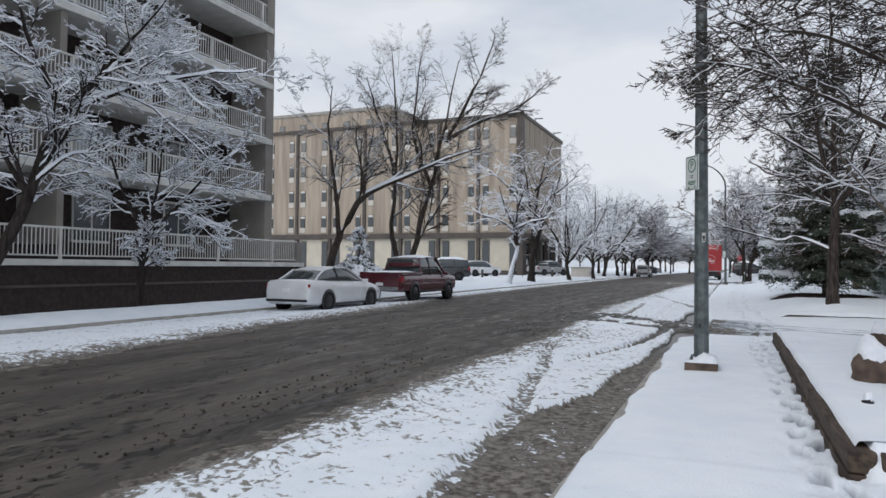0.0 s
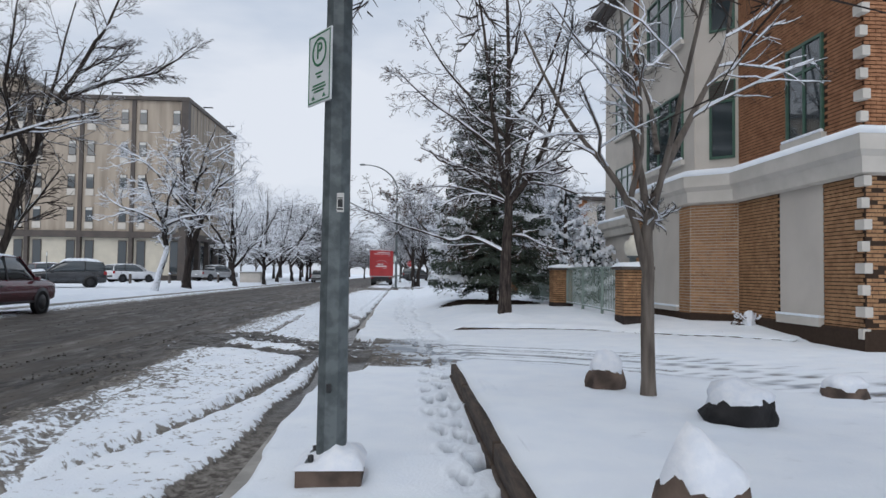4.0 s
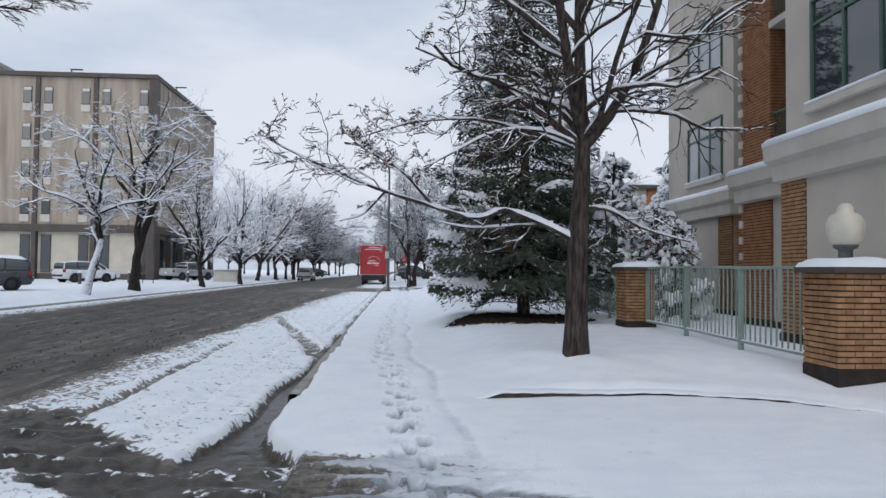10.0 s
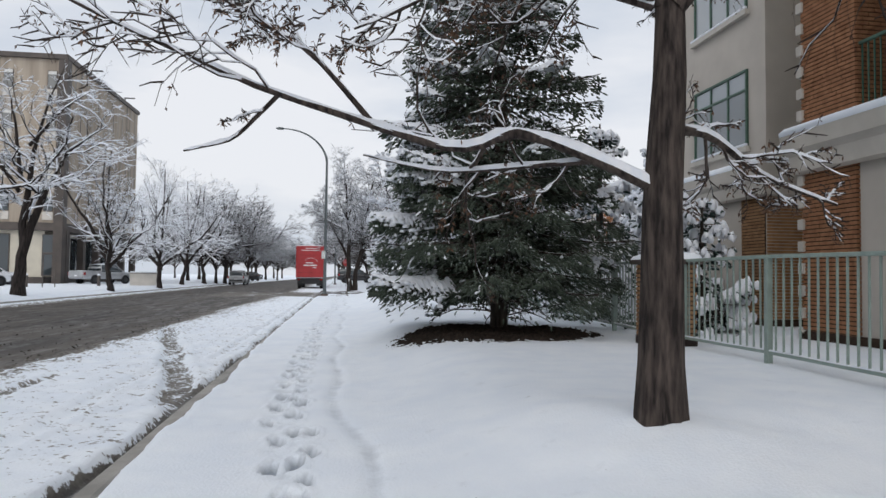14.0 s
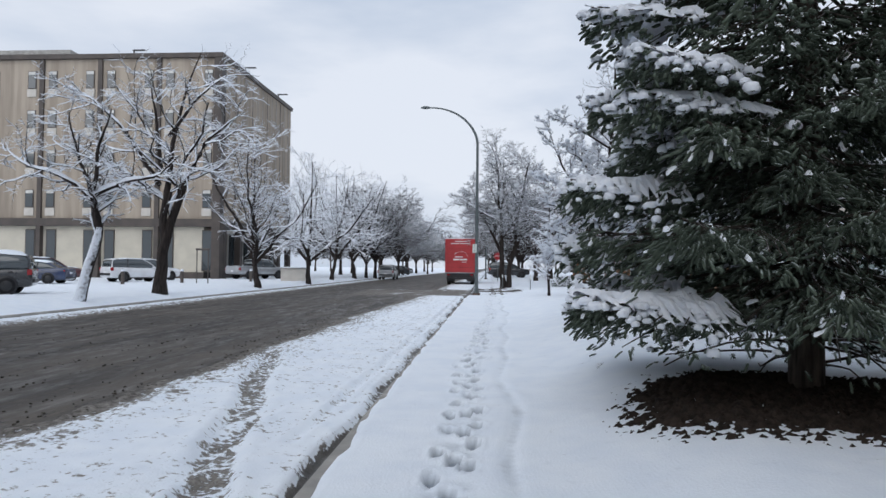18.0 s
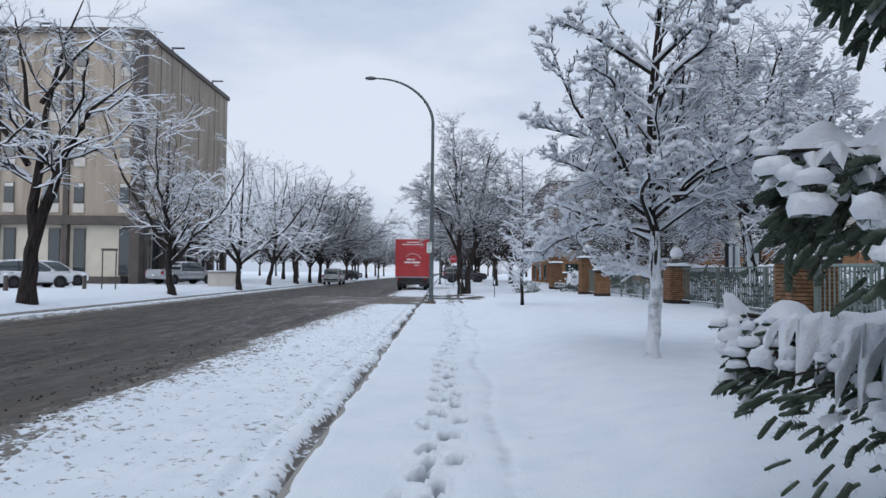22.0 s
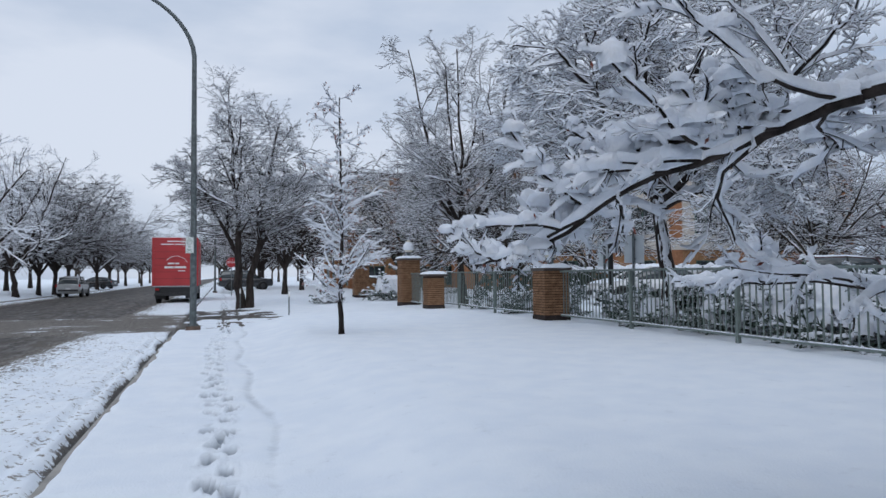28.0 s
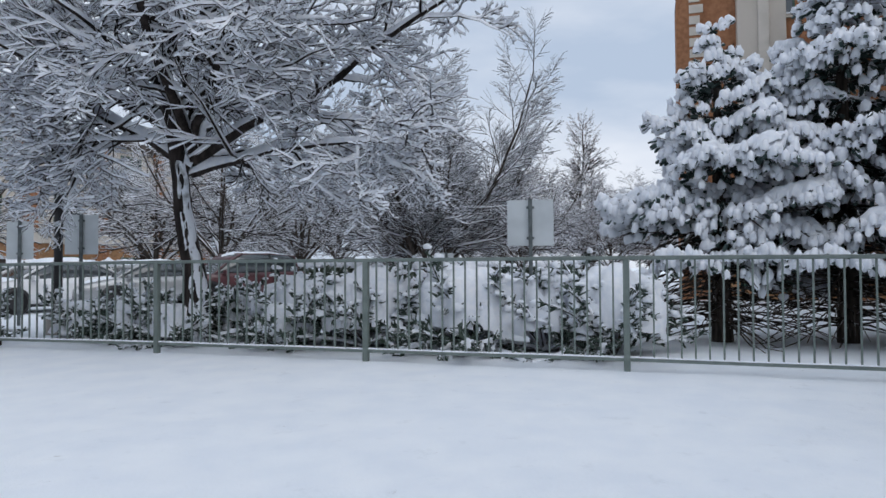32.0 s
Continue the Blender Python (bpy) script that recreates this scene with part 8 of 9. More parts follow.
def vehicle(kind, x, y, heading, paint, label, snow=0.0, category="car"):
    """heading: degrees turned left from north. Hull, glasshouse, painted roof and pillars, wheels, lamps, bumpers, plate, snow."""
    hull, cab, axles, r = VEHICLES[kind]
    z = G(x, y) if not -14.1 < x < -1.1 else float(crown(np.array(x), np.array(y))) + 0.03
    car = tagged(empty("car" if kind != "pickup" else "pickup_truck", Matrix.Translation((x, y, z)) @ Matrix.Rotation(radians(heading), 4, "Z")), label, category)
    mk("body", *loft([hull_ring(*s) for s in dense(hull)]), paint, car)
    mk("glasshouse", *loft([cabin_ring(*s) for s in dense(cab)]), WINDOW, car, "dark tinted windows")
    ys = np.array([s[0] for s in cab])
    f = lambda q, c: float(np.interp(q, ys, [s[c] for s in cab]))
    roof = [s for s in cab if s[4] > 1.3 * 0.93 * (1 if kind == "sedan" else 1.15)]
    rings = [[(sx * s[2] * 1.01 * k, s[0] + (0.05 if i == len(roof) - 1 else -0.05 if i == 0 else 0), s[4] + dz) for sx, k, dz in ((1, 1, -0.045), (1, 1.0, 0.0), (1, 0.6, 0.03), (-1, 0.6, 0.03), (-1, 1.0, 0.0), (-1, 1, -0.045))] for i, s in enumerate(roof)]
    mk("roof", *loft(rings), paint, car)
    w = abs(hull[3][1])
    for side in (-1, 1):
        # pillars
        ends = [(cab[0][0], cab[1][0]), (cab[-1][0], cab[-3][0])]
        for a, b in ends:
            P = np.array([[(side * f(q, 1) * (1 - k) + side * f(q, 2) * k, q, f(q, 3) * (1 - k) + f(q, 4) * k) for q, k in ((a, 0.0), ((a + b) / 2, 1.0), (b, 1.0))]])
            mk("pillar", *tubes(P, np.full((1, 3), 0.04), 6), paint, car)
        q = (cab[1][0] + cab[-3][0]) / 2 - 0.05
        P = np.array([[(side * f(q, 1) * 1.0, q, f(q, 3)), (side * (f(q, 1) + f(q, 2)) / 2, q, (f(q, 3) + f(q, 4)) / 2), (side * f(q, 2), q, f(q, 4))]])
        mk("pillar", *tubes(P, np.full((1, 3), 0.035), 6), BLACK, car)
        boxpart("door_handle", paint if kind == "sedan" else BLACK, car, (side * (w + 0.0) - 0.015, q - 0.55, 0.82 if kind == "sedan" else 0.95, side * w + 0.015, q - 0.37, 0.85 if kind == "sedan" else 0.985), 0.008)
        boxpart("wing_mirror", paint, car, (side * (w + 0.02) - 0.09, cab[-1][0] - 0.42, cab[-1][3] + 0.0, side * (w + 0.02) + 0.09, cab[-1][0] - 0.28, cab[-1][3] + 0.14), 0.03)
        boxpart("sill_trim", BLACK, car, (side * w * 0.97 - 0.02, axles[0] + r * 1.2, hull[3][2] - 0.01, side * w * 0.97 + 0.02, axles[1] - r * 1.2, hull[3][2] + 0.07), 0.01)
        yl = hull[1][0]
        hw = hull[1][1]
        if kind == "sedan":
            xs_ = sorted((side * hw * 0.50, side * hw * 0.985))
            boxpart("tail_lamp", TAILLIGHT, car, (xs_[0], yl - 0.035, 0.79, xs_[1], yl + 0.12, 0.90), 0.02)
        else:
            boxpart("tail_lamp", TAILLIGHT, car, (side * hw * 0.98 - 0.1, yl - 0.05, 0.84, side * hw * 0.98 + 0.06, yl + 0.14, 1.08), 0.02)
        boxpart("headlamp", HEADLIGHT, car, (side * hull[-2][1] * 0.86 - 0.16, hull[-2][0] - 0.10, hull[-2][3] - 0.16, side * hull[-2][1] * 0.86 + 0.12, hull[-2][0] + 0.03, hull[-2][3] - 0.02), 0.03)
        for yw in axles:
            mk("wheel_arch", *lathe([(r * 1.16, -0.02), (r * 1.16, 0.012), (0, 0.012)], 28), BLACK, car).matrix_basis = Matrix.Translation((side * (w - 0.005), yw, r * 1.02)) @ Matrix.Rotation(radians(90 * side), 4, "Y")
            wheel(car, side * (w - 0.10), yw, r)
    yb, yf = hull[0][0], hull[-1][0]
    boxpart("rear_bumper", ALLOY if kind == "pickup" else BLACK, car, (-w * 0.82, yb - 0.07, 0.34 if kind == "sedan" else 0.5, w * 0.82, yb + 0.15, 0.42 if kind == "sedan" else 0.66), 0.02)
    boxpart("number_plate", SIGNWHITE, car, (-0.16, yb - 0.035 - (0.02 if kind != "sedan" else 0), 0.64 if kind != "pickup" else 0.7, 0.16, yb + 0.02, 0.76 if kind != "pickup" else 0.82), 0.004)
    boxpart("grille", BLACK, car, (-w * 0.55, yf - 0.12, hull[-1][2] + 0.02, w * 0.55, yf + 0.015, hull[-1][3] - 0.02), 0.02)
    if kind == "pickup":
        boxpart("bed", BLACK, car, (-0.80, -2.75, 1.10, 0.80, -1.05, 1.185), 0.01)
        for side in (-1, 1):
            boxpart("bed_rail", paint, car, (side * 0.89 - 0.08, -2.9, 1.12, side * 0.89 + 0.08, -1.0, 1.24), 0.02)
        boxpart("tailgate", paint, car, (-0.86, -2.985, 0.66, 0.86, -2.90, 1.23), 0.03)
    if snow:
        a = np.linspace(0, 1, 10)
        X, Y = np.meshgrid(np.linspace(-1, 1, 9), a)
        i = (np.arange(9)[:, None] * 9 + np.arange(8)).ravel()
        Q = np.stack([i, i + 1, i + 10, i + 9], -1)
        ys_ = roof[0][0] + (roof[-1][0] - roof[0][0]) * Y
        zt = np.vectorize(lambda q: f(q, 4))(ys_)
        lump = (1 - np.abs(X) ** 4) * (1 - np.abs(2 * Y - 1) ** 6)
        mk("roof_snow", np.stack([X * roof[1][2] * 0.97, ys_, zt + 0.005 + snow * lump * (0.7 + 0.5 * vnoise(X * 2 + x, Y * 4, 5))], -1), Q, SNOW, car, "snow on the roof")
        hy = cab[-1][0] + 0.02 + (hull[-3][0] - cab[-1][0]) * Y
        hz = np.vectorize(lambda q: float(np.interp(q, [s[0] for s in hull], [s[3] for s in hull])))(hy)
        mk("bonnet_snow", np.stack([X * w * 0.84, hy, hz + 0.02 + snow * 0.8 * lump], -1), Q, SNOW, car, "snow on the bonnet")
        if kind == "pickup":
            mk("bed_snow", np.stack([X * 0.88, -2.8 + 1.75 * Y, 1.2 + snow * lump], -1), Q, SNOW, car, "snow filling the bed")
    return car


vehicle("sedan", -13.0, 20.2, 0, CARWHITE, "white saloon car parked at the slushy kerb")
vehicle("pickup", -12.9, 26.7, 0, CARRED, "dark red pickup truck with snow in its bed", 0.09, "pickup truck")
vehicle("suv", -22.0, 51.0, 118, CARBLACK, "black sport utility car with snow on its bonnet", 0.20)
vehicle("sedan", -30.0, 66.0, 100, CARBLUE, "navy blue car parked in the snowy lot", 0.13)
vehicle("suv", -26.4, 72.5, -35, CARWHITE, "white sport utility car in the parking lot", 0.05)
vehicle("suv", -28.0, 77.5, -35, CARWHITE, "white sport utility car with a snowy roof", 0.06)
vehicle("suv", -33.5, 72.5, -35, CARMAROON, "maroon sport utility car with a snowy roof", 0.08)
vehicle("pickup", -22.2, 87.0, -30, CARSILVER, "silver pickup truck beside the office block", 0.05, "pickup truck")
vehicle("suv", -36.0, 60.0, 90, CARBLACK, "dark car parked in the snowy lot", 0.1)
vehicle("sedan", -40.0, 69.0, 90, CARWHITE, "white car parked in the snowy lot", 0.08)
vehicle("suv", -12.0, 103.5, 0, CARSILVER, "silver sport utility car at the far kerb", 0.03)
vehicle("sedan", -15.0, 133.0, 70, CARBLACK, "dark car crossing at the far corner", 0.03)
vehicle("suv", 2.2, 101.0, -85, CARBLACK, "dark car in the side street", 0.03)
vehicle("suv", 21.5, 58.0, 65, CARMAROON, "dark red car in the lot behind the hedge", 0.07)
vehicle("sedan", 16.0, 60.5, 80, CARWHITE, "white car under snow behind the hedge", 0.12)
vehicle("sedan", 18.5, 59.3, 70, CARSILVER, "grey car under snow behind the hedge", 0.08)

# ---- red delivery truck ----
ty = 81.2
truck = tagged(empty("box_truck", Matrix.Translation((-2.42, ty, float(slope(ty)) + 0.03))), "red box truck with white lettering parked at the kerb", "truck")
part("box", bx(bmesh.new(), -1.25, 0.0, 1.05, 1.25, 6.4, 3.95, 0.04), TRUCKRED, truck, "red cargo box")
part("roof_panel", bx(bmesh.new(), -1.2, 0.05, 3.951, 1.2, 6.3, 3.99, 0.01), SNOW, truck, "snow on the roof")
for sx in (-1.24, 1.24):
    boxpart("corner_post", TRUCKRED, truck, (sx - 0.05, -0.03, 1.05, sx + 0.05, 0.05, 3.95), 0.012)
boxpart("rear_header", TRUCKRED, truck, (-1.2, -0.03, 3.45, 1.2, 0.0, 3.95), 0.01)
door = boxpart("rear_door", TRUCKRED, truck, (-1.18, -0.02, 1.1, 1.18, 0.01, 3.43), 0.008)
for k in range(5):
    boxpart("door_seam", BLACK, door, (-1.18, -0.023, 1.5 + 0.4 * k, 1.18, -0.0205, 1.512 + 0.4 * k))
arc = np.linspace(0.25, 2.6, 16)
mk("emblem_arc", *tubes(np.stack([0.62 * np.cos(arc) + 0.05, np.full(16, -0.03), 2.35 + 0.5 * np.sin(arc)], 1)[None], np.full((1, 16), 0.013), 6), SIGNWHITE, door)
for x0, x1, z0, z1 in ((-0.42, -0.05, 2.36, 2.45), (0.0, 0.22, 2.36, 2.45), (-0.6, -0.1, 2.12, 2.24), (-0.05, 0.6, 2.12, 2.24), (0.15, 0.55, 1.94, 1.99)):
    boxpart("lettering_block", SIGNWHITE, door, (x0, -0.028, z0, x1, -0.0215, z1))
for x0, x1, z0, z1 in ((-0.45, 0.55, 3.70, 3.76), (-0.8, -0.1, 3.52, 3.58), (-0.02, 0.8, 3.52, 3.58)):
    boxpart("lettering_block", SIGNWHITE, truck, (x0, -0.037, z0, x1, -0.031, z1))
boxpart("sill", ALLOY, truck, (-1.22, -0.06, 1.0, 1.22, 0.05, 1.08), 0.01)
boxpart("underbody", BLACK, truck, (-1.12, 0.12, 0.5, 1.12, 6.2, 1.04), 0.02)
boxpart("bumper", BLACK, truck, (-1.15, -0.15, 0.48, 1.15, 0.0, 0.66), 0.02)
boxpart("chassis", BLACK, truck, (-0.85, 0.0, 0.55, 0.85, 8.3, 1.0), 0.03)
boxpart("mud_flap", BLACK, truck, (-1.15, 0.5, 0.3, -0.55, 0.53, 1.0))
boxpart("mud_flap", BLACK, truck, (0.55, 0.5, 0.3, 1.15, 0.53, 1.0))
for sx in (-1.0, 1.0):
    boxpart("tail_lamp", TAILLIGHT, truck, (sx - 0.12, -0.08, 0.82, sx + 0.12, -0.02, 0.94), 0.01)
    for yy in (1.3, 7.2):
        wheel(truck, sx, yy, 0.48, 0.3)
part("cab", bx(bmesh.new(), -1.05, 6.6, 0.6, 1.05, 8.5, 2.5, 0.12), CARWHITE, truck, "white cab")

# ---- hedge and shrubs ----


def shrub(x, y, r, h, seed, label="low juniper bush weighed down with snow", density=1.0, name="shrub", snowy=1.0, mat=None):
    """A mound: arching stems, feathery sprays round the flanks, lumps of snow over the top."""
    rng = np.random.default_rng(seed)
    root = tagged(empty(name, Matrix.Translation((x, y, G(x, y) - 0.04))), label, "bush", group="snowy shrubs")
    n = int(26 * density)
    a = rng.uniform(0, 2 * np.pi, n)
    e = rng.uniform(0.25, 1.3, n)
    d = np.stack([np.cos(a) * np.cos(e), np.sin(a) * np.cos(e), np.sin(e)], 1)
    P = wander(rng, np.zeros((n, 3)), d, rng.uniform(0.75, 1.1, n) * (r * np.cos(e) + h * np.sin(e)), 7, 0.08, -0.10)
    P[:, :, 2] = np.maximum(P[:, :, 2], 0.03)
    R = np.full((n, 7), 0.012) * np.linspace(1, 0.4, 7)
    tagged(mk("stem_frame", *tubes(P, R, 4), BARK, root, "arching stems"), kind="stuff")
    C, rc, lc = sprout(rng, P, R, np.full(n, r), 10, 0.32, 50, 4, 0.08, -0.05, 0.3, 0.5, 0.005, 0.2)
    D, rd, ld = sprout(rng, C, rc, lc, 6, 0.6, 48, 2, 0.08, -0.05, 0.2, 0.5, 0.004, 0.2)
    fat = lambda Q, s: s * np.linspace(1.0, 0.4, Q.shape[1])[None] * rng.uniform(0.7, 1.3, (len(Q), 1))
    tagged(mk("foliage", *merge([tubes(C, fat(C, 0.022), 3), tubes(D, fat(D, 0.021), 3)]), mat or JUNIPER, root, "grey-green feathery sprays"), kind="stuff")
    top = rng.random(len(D)) < 0.16
    sn = [caps(P, R, 0.04, 0.05, rng, 0.97, snowy, 5), caps(C[::3], rc[::3], 0.03, 0.035, rng, 0.97, snowy, 5), caps(D[top], rd[top], 0.02, 0.022, rng, 0.97, snowy, 3)]
    pick = C[:, 3]
    up_ = pick[:, 2] > h * 0.45
    if up_.any():
        sn.append(lumps(pick[up_], 0.075 * snowy, rng))
    # a broken blanket over the crown of the bush
    th, ph = np.meshgrid(np.linspace(0.0, 1.25, 15), np.linspace(0, 2 * np.pi, 37)[:-1], indexing="ij")
    nz = 0.6 * fbm(np.cos(ph) * th * 2.6 + seed, np.sin(ph) * th * 2.6, 7) + 0.4 * vnoise(np.cos(ph) * th * 6.5, np.sin(ph) * th * 6.5 + seed, 11)
    edge_ = np.clip((0.40 * snowy + 0.95 * nz - th) * 4, 0, 1)
    k_ = ((0.84 if snowy > 0.7 else 0.72) + 0.40 * nz) * (0.82 + 0.18 * edge_)
    V = np.stack([np.cos(ph) * np.sin(th) * r * k_, np.sin(ph) * np.sin(th) * r * k_, np.cos(th) * h * k_ * (0.85 + 0.15 * edge_) - (1 - edge_) * 0.15], -1)
    i_ = np.arange(14)[:, None] * 36 + np.arange(36)
    j_ = np.arange(14)[:, None] * 36 + (np.arange(36) + 1) % 36
    quad = np.stack([i_, i_ + 36, j_ + 36, j_], -1).reshape(-1, 4)
    sn.append((V.reshape(-1, 3), quad[(edge_.ravel()[quad] > 0.02).any(1)]))
    tagged(mk("snow", *merge(sn), SNOW_CLUMP, root, "thick snow over the top"), kind="stuff")
    return root


sh = [shrub(9.95, 44.3, 0.95, 1.1, 91, snowy=0.72), shrub(10.0, 46.3, 1.1, 1.15, 92, snowy=0.80), shrub(10.1, 52.0, 0.9, 0.8, 93, snowy=0.55, label="feathery juniper bush dusted with snow")]
for k, (x, y, kind, s, a) in enumerate(((10.3, 45.3, 1, 0.95, 130), (10.1, 47.9, 0, 1.0, 200), (10.6, 49.2, 1, 0.9, 300), (9.7, 49.0, 2, 0.9, 20), (9.6, 50.9, 2, 0.9, 75), (10.8, 50.6, 2, 1.05, 160), (10.2, 53.3, 2, 0.9, 250),
                                        (11.7, 46.8, 0, 1.05, 10), (11.9, 48.6, 1, 0.9, 200), (9.4, 55.0, 2, 0.85, 100), (9.2, 57.2, 2, 0.9, 220), (9.0, 59.4, 2, 0.8, 330), (10.0, 56.2, 2, 1.0, 50), (6.6, 30.8, 2, 0.9, 15), (6.4, 33.6, 2, 1.0, 140), (6.7, 36.6, 2, 1.0, 260), (7.2, 38.6, 1, 0.9, 60),
                                        (-17.6, 30.2, 0, 1.2, 0), (-16.9, 29.2, 1, 1.0, 80), (5.2, 71.5, 2, 0.8, 0), (8.6, 72.4, 1, 1.1, 70))):
    o = copy_thing(sh[kind], Matrix.Translation((x, y, G(x, y) - 0.04)) @ Matrix.Rotation(radians(a), 4, "Z"))
    o.scale = (s, s, s)
# dry weeds by the wall and in the bed
shrub(7.45, 19.3, 0.25, 0.35, 95, "small dry bush by the brick wall with snow", 0.3, snowy=0.4, mat=LEAF)

# dark clipped hedge at the back of the lot
hedge = tagged(empty("hedge", Matrix.Translation((0, 0, 0))), "dark evergreen hedge along the lot, topped with snow", "hedge")
hr = np.random.default_rng(17)
m = 4500
hx = hr.uniform(12, 62, m)
base_y = 68 - (hx - 12) * 0.42
c = np.stack([hx, base_y + hr.normal(0, 0.35, m), 0.4 + hr.uniform(0, 1.5, m) ** 0.8], 1)
d = hr.normal(0, 0.5, (m, 3)) + np.array([-0.2, -0.4, 0.35])
P = np.stack([c, c + d * 0.16, c + d * 0.30], 1)
tagged(mk("foliage", *tubes(P, np.array([[0.08, 0.09, 0.03]]).repeat(m, 0), 3), NEEDLE, hedge, "dark green foliage"), kind="stuff")
pk = hr.random(m) < 0.12
tagged(mk("snow", *lumps(np.stack([hx[pk], base_y[pk] + hr.normal(0, 0.3, pk.sum()), np.full(pk.sum(), 1.95)], 1), 0.28, hr), SNOW_CLUMP, hedge, "snow on top"), kind="stuff")

# ---- signs, posts and small things ----


def back_sign(x, y, z0, z1, w, turn, label):
    s = tagged(empty("lot_sign", Matrix.Translation((x, y, G(x, y))) @ Matrix.Rotation(radians(turn), 4, "Z")), label, "sign", group="lot signs")
    boxpart("post", STEEL, s, (-0.03, -0.03, -0.2, 0.03, 0.03, z1 - G(x, y) + 0.02), 0.006)
    boxpart("panel", SIGNBACK, s, (-w / 2, 0.032, z0 - G(x, y), w / 2, 0.042, z1 - G(x, y)), 0.002)
    boxpart("bracket", STEEL, s, (-0.06, 0.02, z0 - G(x, y) + 0.1, 0.06, 0.033, z0 - G(x, y) + 0.14))
    boxpart("bracket", STEEL, s, (-0.06, 0.02, z1 - G(x, y) - 0.14, 0.06, 0.033, z1 - G(x, y) - 0.1))
    return s


back_sign(11.2, 45.62, 2.06, 2.78, 0.72, -80, "bare aluminium back of a lot sign on a steel post")
back_sign(11.68, 56.5, 1.98, 2.78, 0.5, -55, "bare aluminium back of a lot sign on a steel post")
back_sign(11.6, 54.8, 2.06, 2.86, 0.62, -60, "bare aluminium back of a lot sign on a steel post")
back_sign(16.5, 48.6, 1.85, 2.1, 0.35, -75, "small white notice on a post by the hedge")
post = tagged(empty("lamp_post", Matrix.Translation((10.4, 54.1, G(10.4, 54.1)))), "black lot lamp post", "lamp post")
pipe("pole", [(0, 0, -0.1), (0, 0, 2.6), (0, 0, 4.6)], [0.075, 0.07, 0.065], BLACK, post)
boxpart("lamp_box", BLACK, post, (-0.5, -0.2, 4.55, 0.5, 0.2, 4.72), 0.02)
mk("footing", *lathe([(0.2, -0.2), (0.2, 0.35), (0, 0.36)], 16), CONCRETE, post)

board = tagged(empty("notice_board", Matrix.Translation((-20.5, 70.7, G(-20.5, 70.7)))), "bare steel sign frame on two posts in the snow", "sign")
for sx in (-0.42, 0.42):
    boxpart("post", BROWNMETAL, board, (sx - 0.03, -0.03, -0.1, sx + 0.03, 0.03, 2.4), 0.005)
boxpart("top_bar", BROWNMETAL, board, (-0.5, -0.04, 2.35, 0.5, 0.04, 2.5), 0.01)
planter = tagged(empty("planter", Matrix.Translation((-16.6, 80.5, G(-16.6, 80.5)))), "beige concrete planter box by the office walk", "planter")
boxpart("box", STUCCO2, planter, (-1.1, -0.5, -0.1, 1.1, 0.5, 1.0), 0.04)
boxpart("rim", CONCRETE, planter, (-1.15, -0.55, 1.0, 1.15, 0.55, 1.1), 0.02)
boxpart("soil_snow", SNOW, planter, (-1.1, -0.5, 1.1, 1.1, 0.5, 1.2), 0.05)
for x, y in ((-22.1, 70.9), (-19.2, 77.0), (-23.9, 66.2)):
    b = tagged(empty("bollard", Matrix.Translation((x, y, G(x, y)))), "dark round bollard capped with snow", "bollard", group="bollards")
    mk("post", *lathe([(0.12, -0.1), (0.12, 0.8), (0.1, 0.86), (0, 0.87)], 16), BROWNMETAL, b)
    mk("snow_cap", *lathe([(0.125, 0.84), (0.12, 0.92), (0.06, 0.98), (0, 0.99)], 16), SNOW_CLUMP, b)
stop = tagged(empty("stop_sign", Matrix.Translation((0.9, 92.0, G(0.9, 92.0)))), "red octagonal stop sign on a steel post", "stop sign")
boxpart("post", STEEL, stop, (-0.03, -0.03, -0.1, 0.03, 0.03, 2.9), 0.005)
bm = bmesh.new()
bmesh.ops.create_cone(bm, cap_ends=True, segments=8, radius1=0.4, radius2=0.4, depth=0.02, matrix=face_south(0, -0.05, 2.55) @ Matrix.Rotation(radians(22.5), 4, "Z"))
part("plate", bm, SIGNRED, stop)
text_mesh("word", "STOP", 0.26, SIGNWHITE, stop, face_south(0, -0.063, 2.55))
for x, y, h in ((2.43, 61.4, 0.95), (1.0, 68.5, 1.0), (-21.0, 46.5, 2.2)):
    mpost = tagged(empty("marker_post", Matrix.Translation((x, y, G(x, y)))), "thin steel marker post in the snow", "post", group="marker posts")
    boxpart("rod", STEEL, mpost, (-0.02, -0.02, -0.1, 0.02, 0.02, h), 0.003)
    boxpart("reflector", SIGNWHITE, mpost, (-0.03, -0.028, h - 0.22, 0.03, -0.021, h - 0.02))

# ---- buildings beyond the lot ----


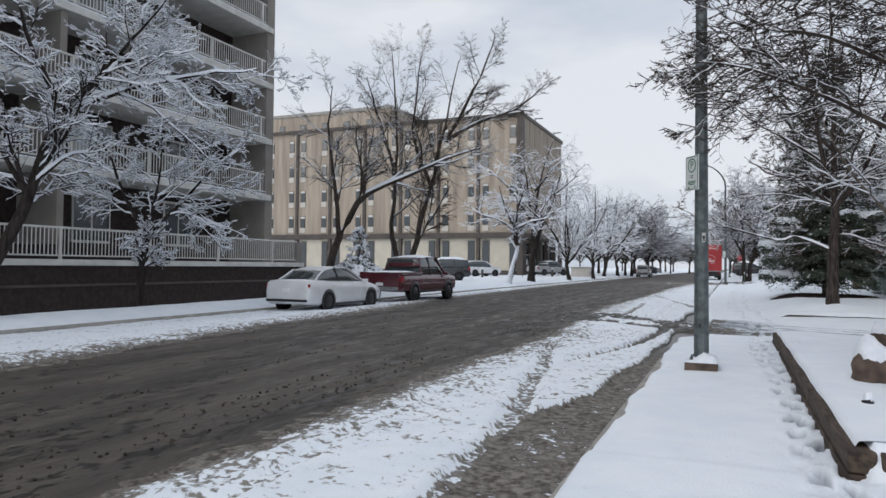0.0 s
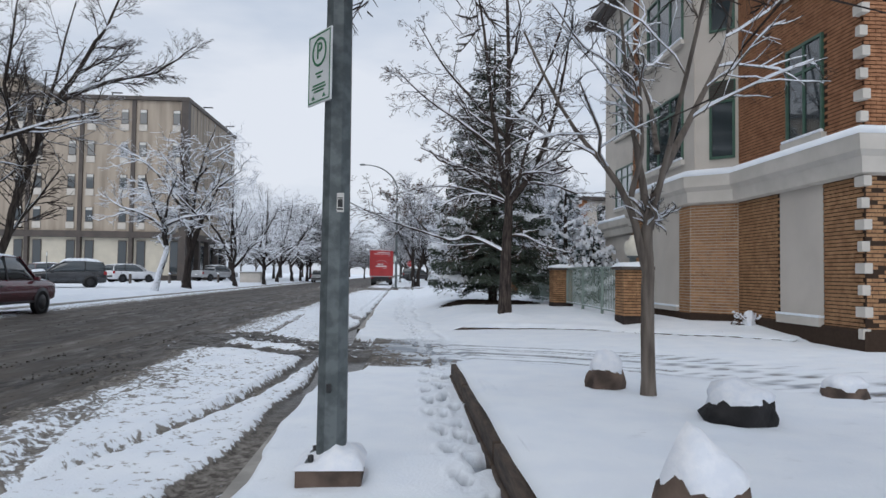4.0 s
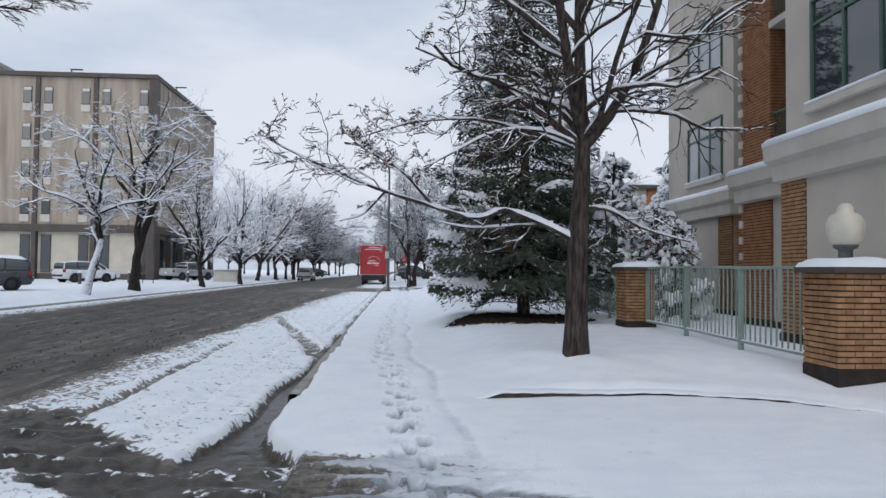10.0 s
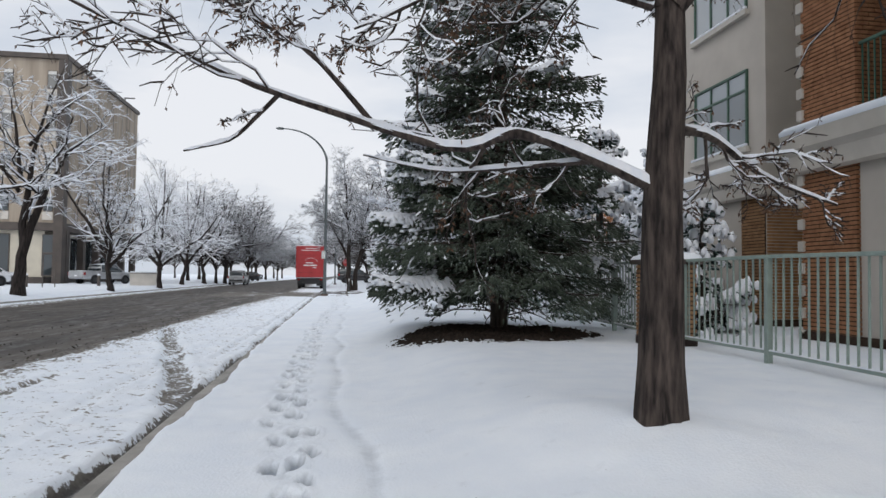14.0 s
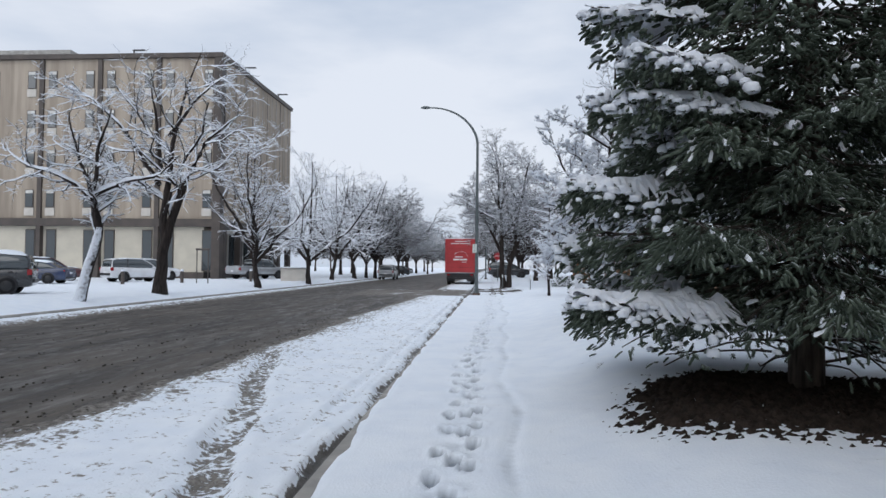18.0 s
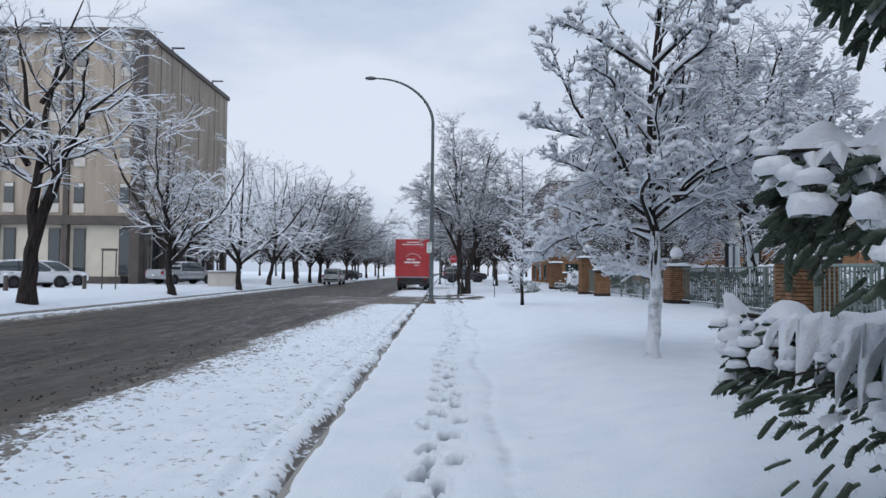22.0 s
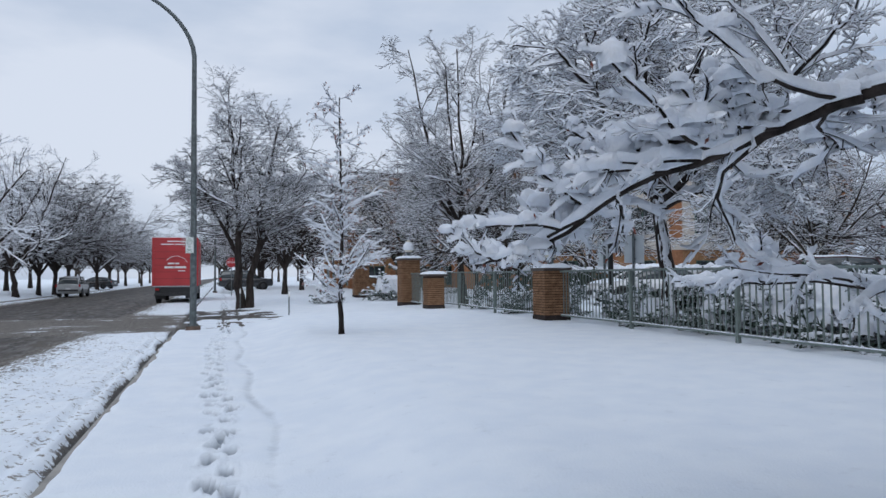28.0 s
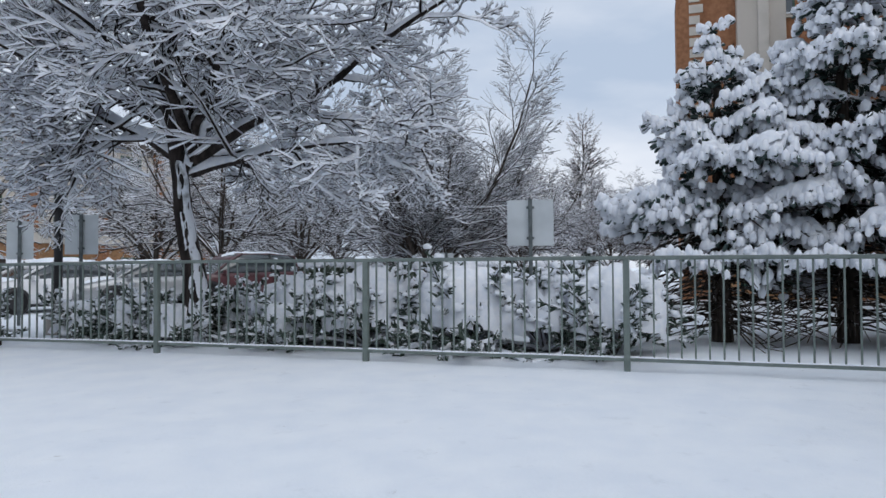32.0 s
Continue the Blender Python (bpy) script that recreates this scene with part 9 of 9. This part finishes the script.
def block(name, label, x0, y0, x1, y1, top, mats, cols, rows, south=True, west=True):
    b = tagged(empty(name), label, "building")
    boxpart("wall", mats[0], b, (x0, y0, 0, x1, y1, top))
    boxpart("base_wall", mats[1], b, (x0 - 0.06, y0 - 0.06, 0, x1, y1, 3.3))
    boxpart("band", STUCCO2, b, (x0 - 0.25, y0 - 0.25, 3.3, x1, y1, 3.9), 0.03)
    boxpart("band_snow", SNOW, b, (x0 - 0.25, y0 - 0.25, 3.9, x1, y1, 3.98), 0.03)
    boxpart("eave", BROWNMETAL, b, (x0 - 0.6, y0 - 0.6, top, x1, y1, top + 0.35), 0.03)
    boxpart("roof_snow", SNOW, b, (x0 - 0.55, y0 - 0.55, top + 0.35, x1, y1, top + 0.5), 0.05)
    for r in range(rows):
        z = 1.0 + 3.05 * r if r else 0.9
        for k in range(cols):
            if south:
                u = x0 + (x1 - x0) * (k + 0.5) / cols
                window_unit(b, (u - 0.9, y0 - 0.07 if r == 0 else y0 - 0.005, z + (0.3 if r else 0)), (1, 0, 0), 1.8, 1.7, 2, DARKGREEN, WINDOW, 0, r > 0, r > 0)
            if west:
                v = y0 + (y1 - y0) * (k + 0.5) / cols
                window_unit(b, (x0 - 0.07 if r == 0 else x0 - 0.005, v + 0.9, z + (0.3 if r else 0)), (0, -1, 0), 1.8, 1.7, 2, DARKGREEN, WINDOW, 0, r > 0, r > 0)
    for k in range(cols + 1):
        u = x0 + (x1 - x0) * k / cols
        boxpart("brick_pier", BRICKRED, b, (u - 0.45, y0 - 0.2, 0, u + 0.45, y0, top))
        v = y0 + (y1 - y0) * k / cols
        boxpart("brick_pier", BRICKRED, b, (x0 - 0.2, v - 0.45, 0, x0, v + 0.45, top))
    return b


block("apartment_wing", "brick and beige apartment wing behind the parking lot", 19, 76, 44, 92, 9.6, (STUCCO, BRICK), 5, 3, west=False)
block("corner_house", "brick and beige house beyond the gate", 11.0, 96, 26, 112, 10.4, (STUCCO, BRICK), 4, 3)
wing = block("rear_wing", "tall orange brick wing with beige bays", 26.5, 22, 40, 42.4, 15.5, (BRICKRED, BRICK), 4, 4, south=False)
for y0, y1, d in ((39.3, 40.85, 0.45), (33.0, 34.6, 0.45)):
    boxpart("bay", STUCCO, wing, (26.5 - d, y0, 3.98, 26.5, y1, 15.5), 0.02, "beige stucco bay")
    boxpart("bay_pilaster", STUCCO2, wing, (26.5 - d - 0.12, y0 + 0.55, 3.98, 26.5 - d, y0 + 0.9, 15.5), 0.02)
for y0 in (42.25, 37.75):
    for k in range(28):
        w = 0.32 if k % 2 else 0.2
        boxpart("quoin", STUCCO2, wing, (26.27, y0 - w, 4.0 + 0.4 * k, 26.305, y0 + (0.16 if y0 > 40 else w), 4.3 + 0.4 * k), 0.01)
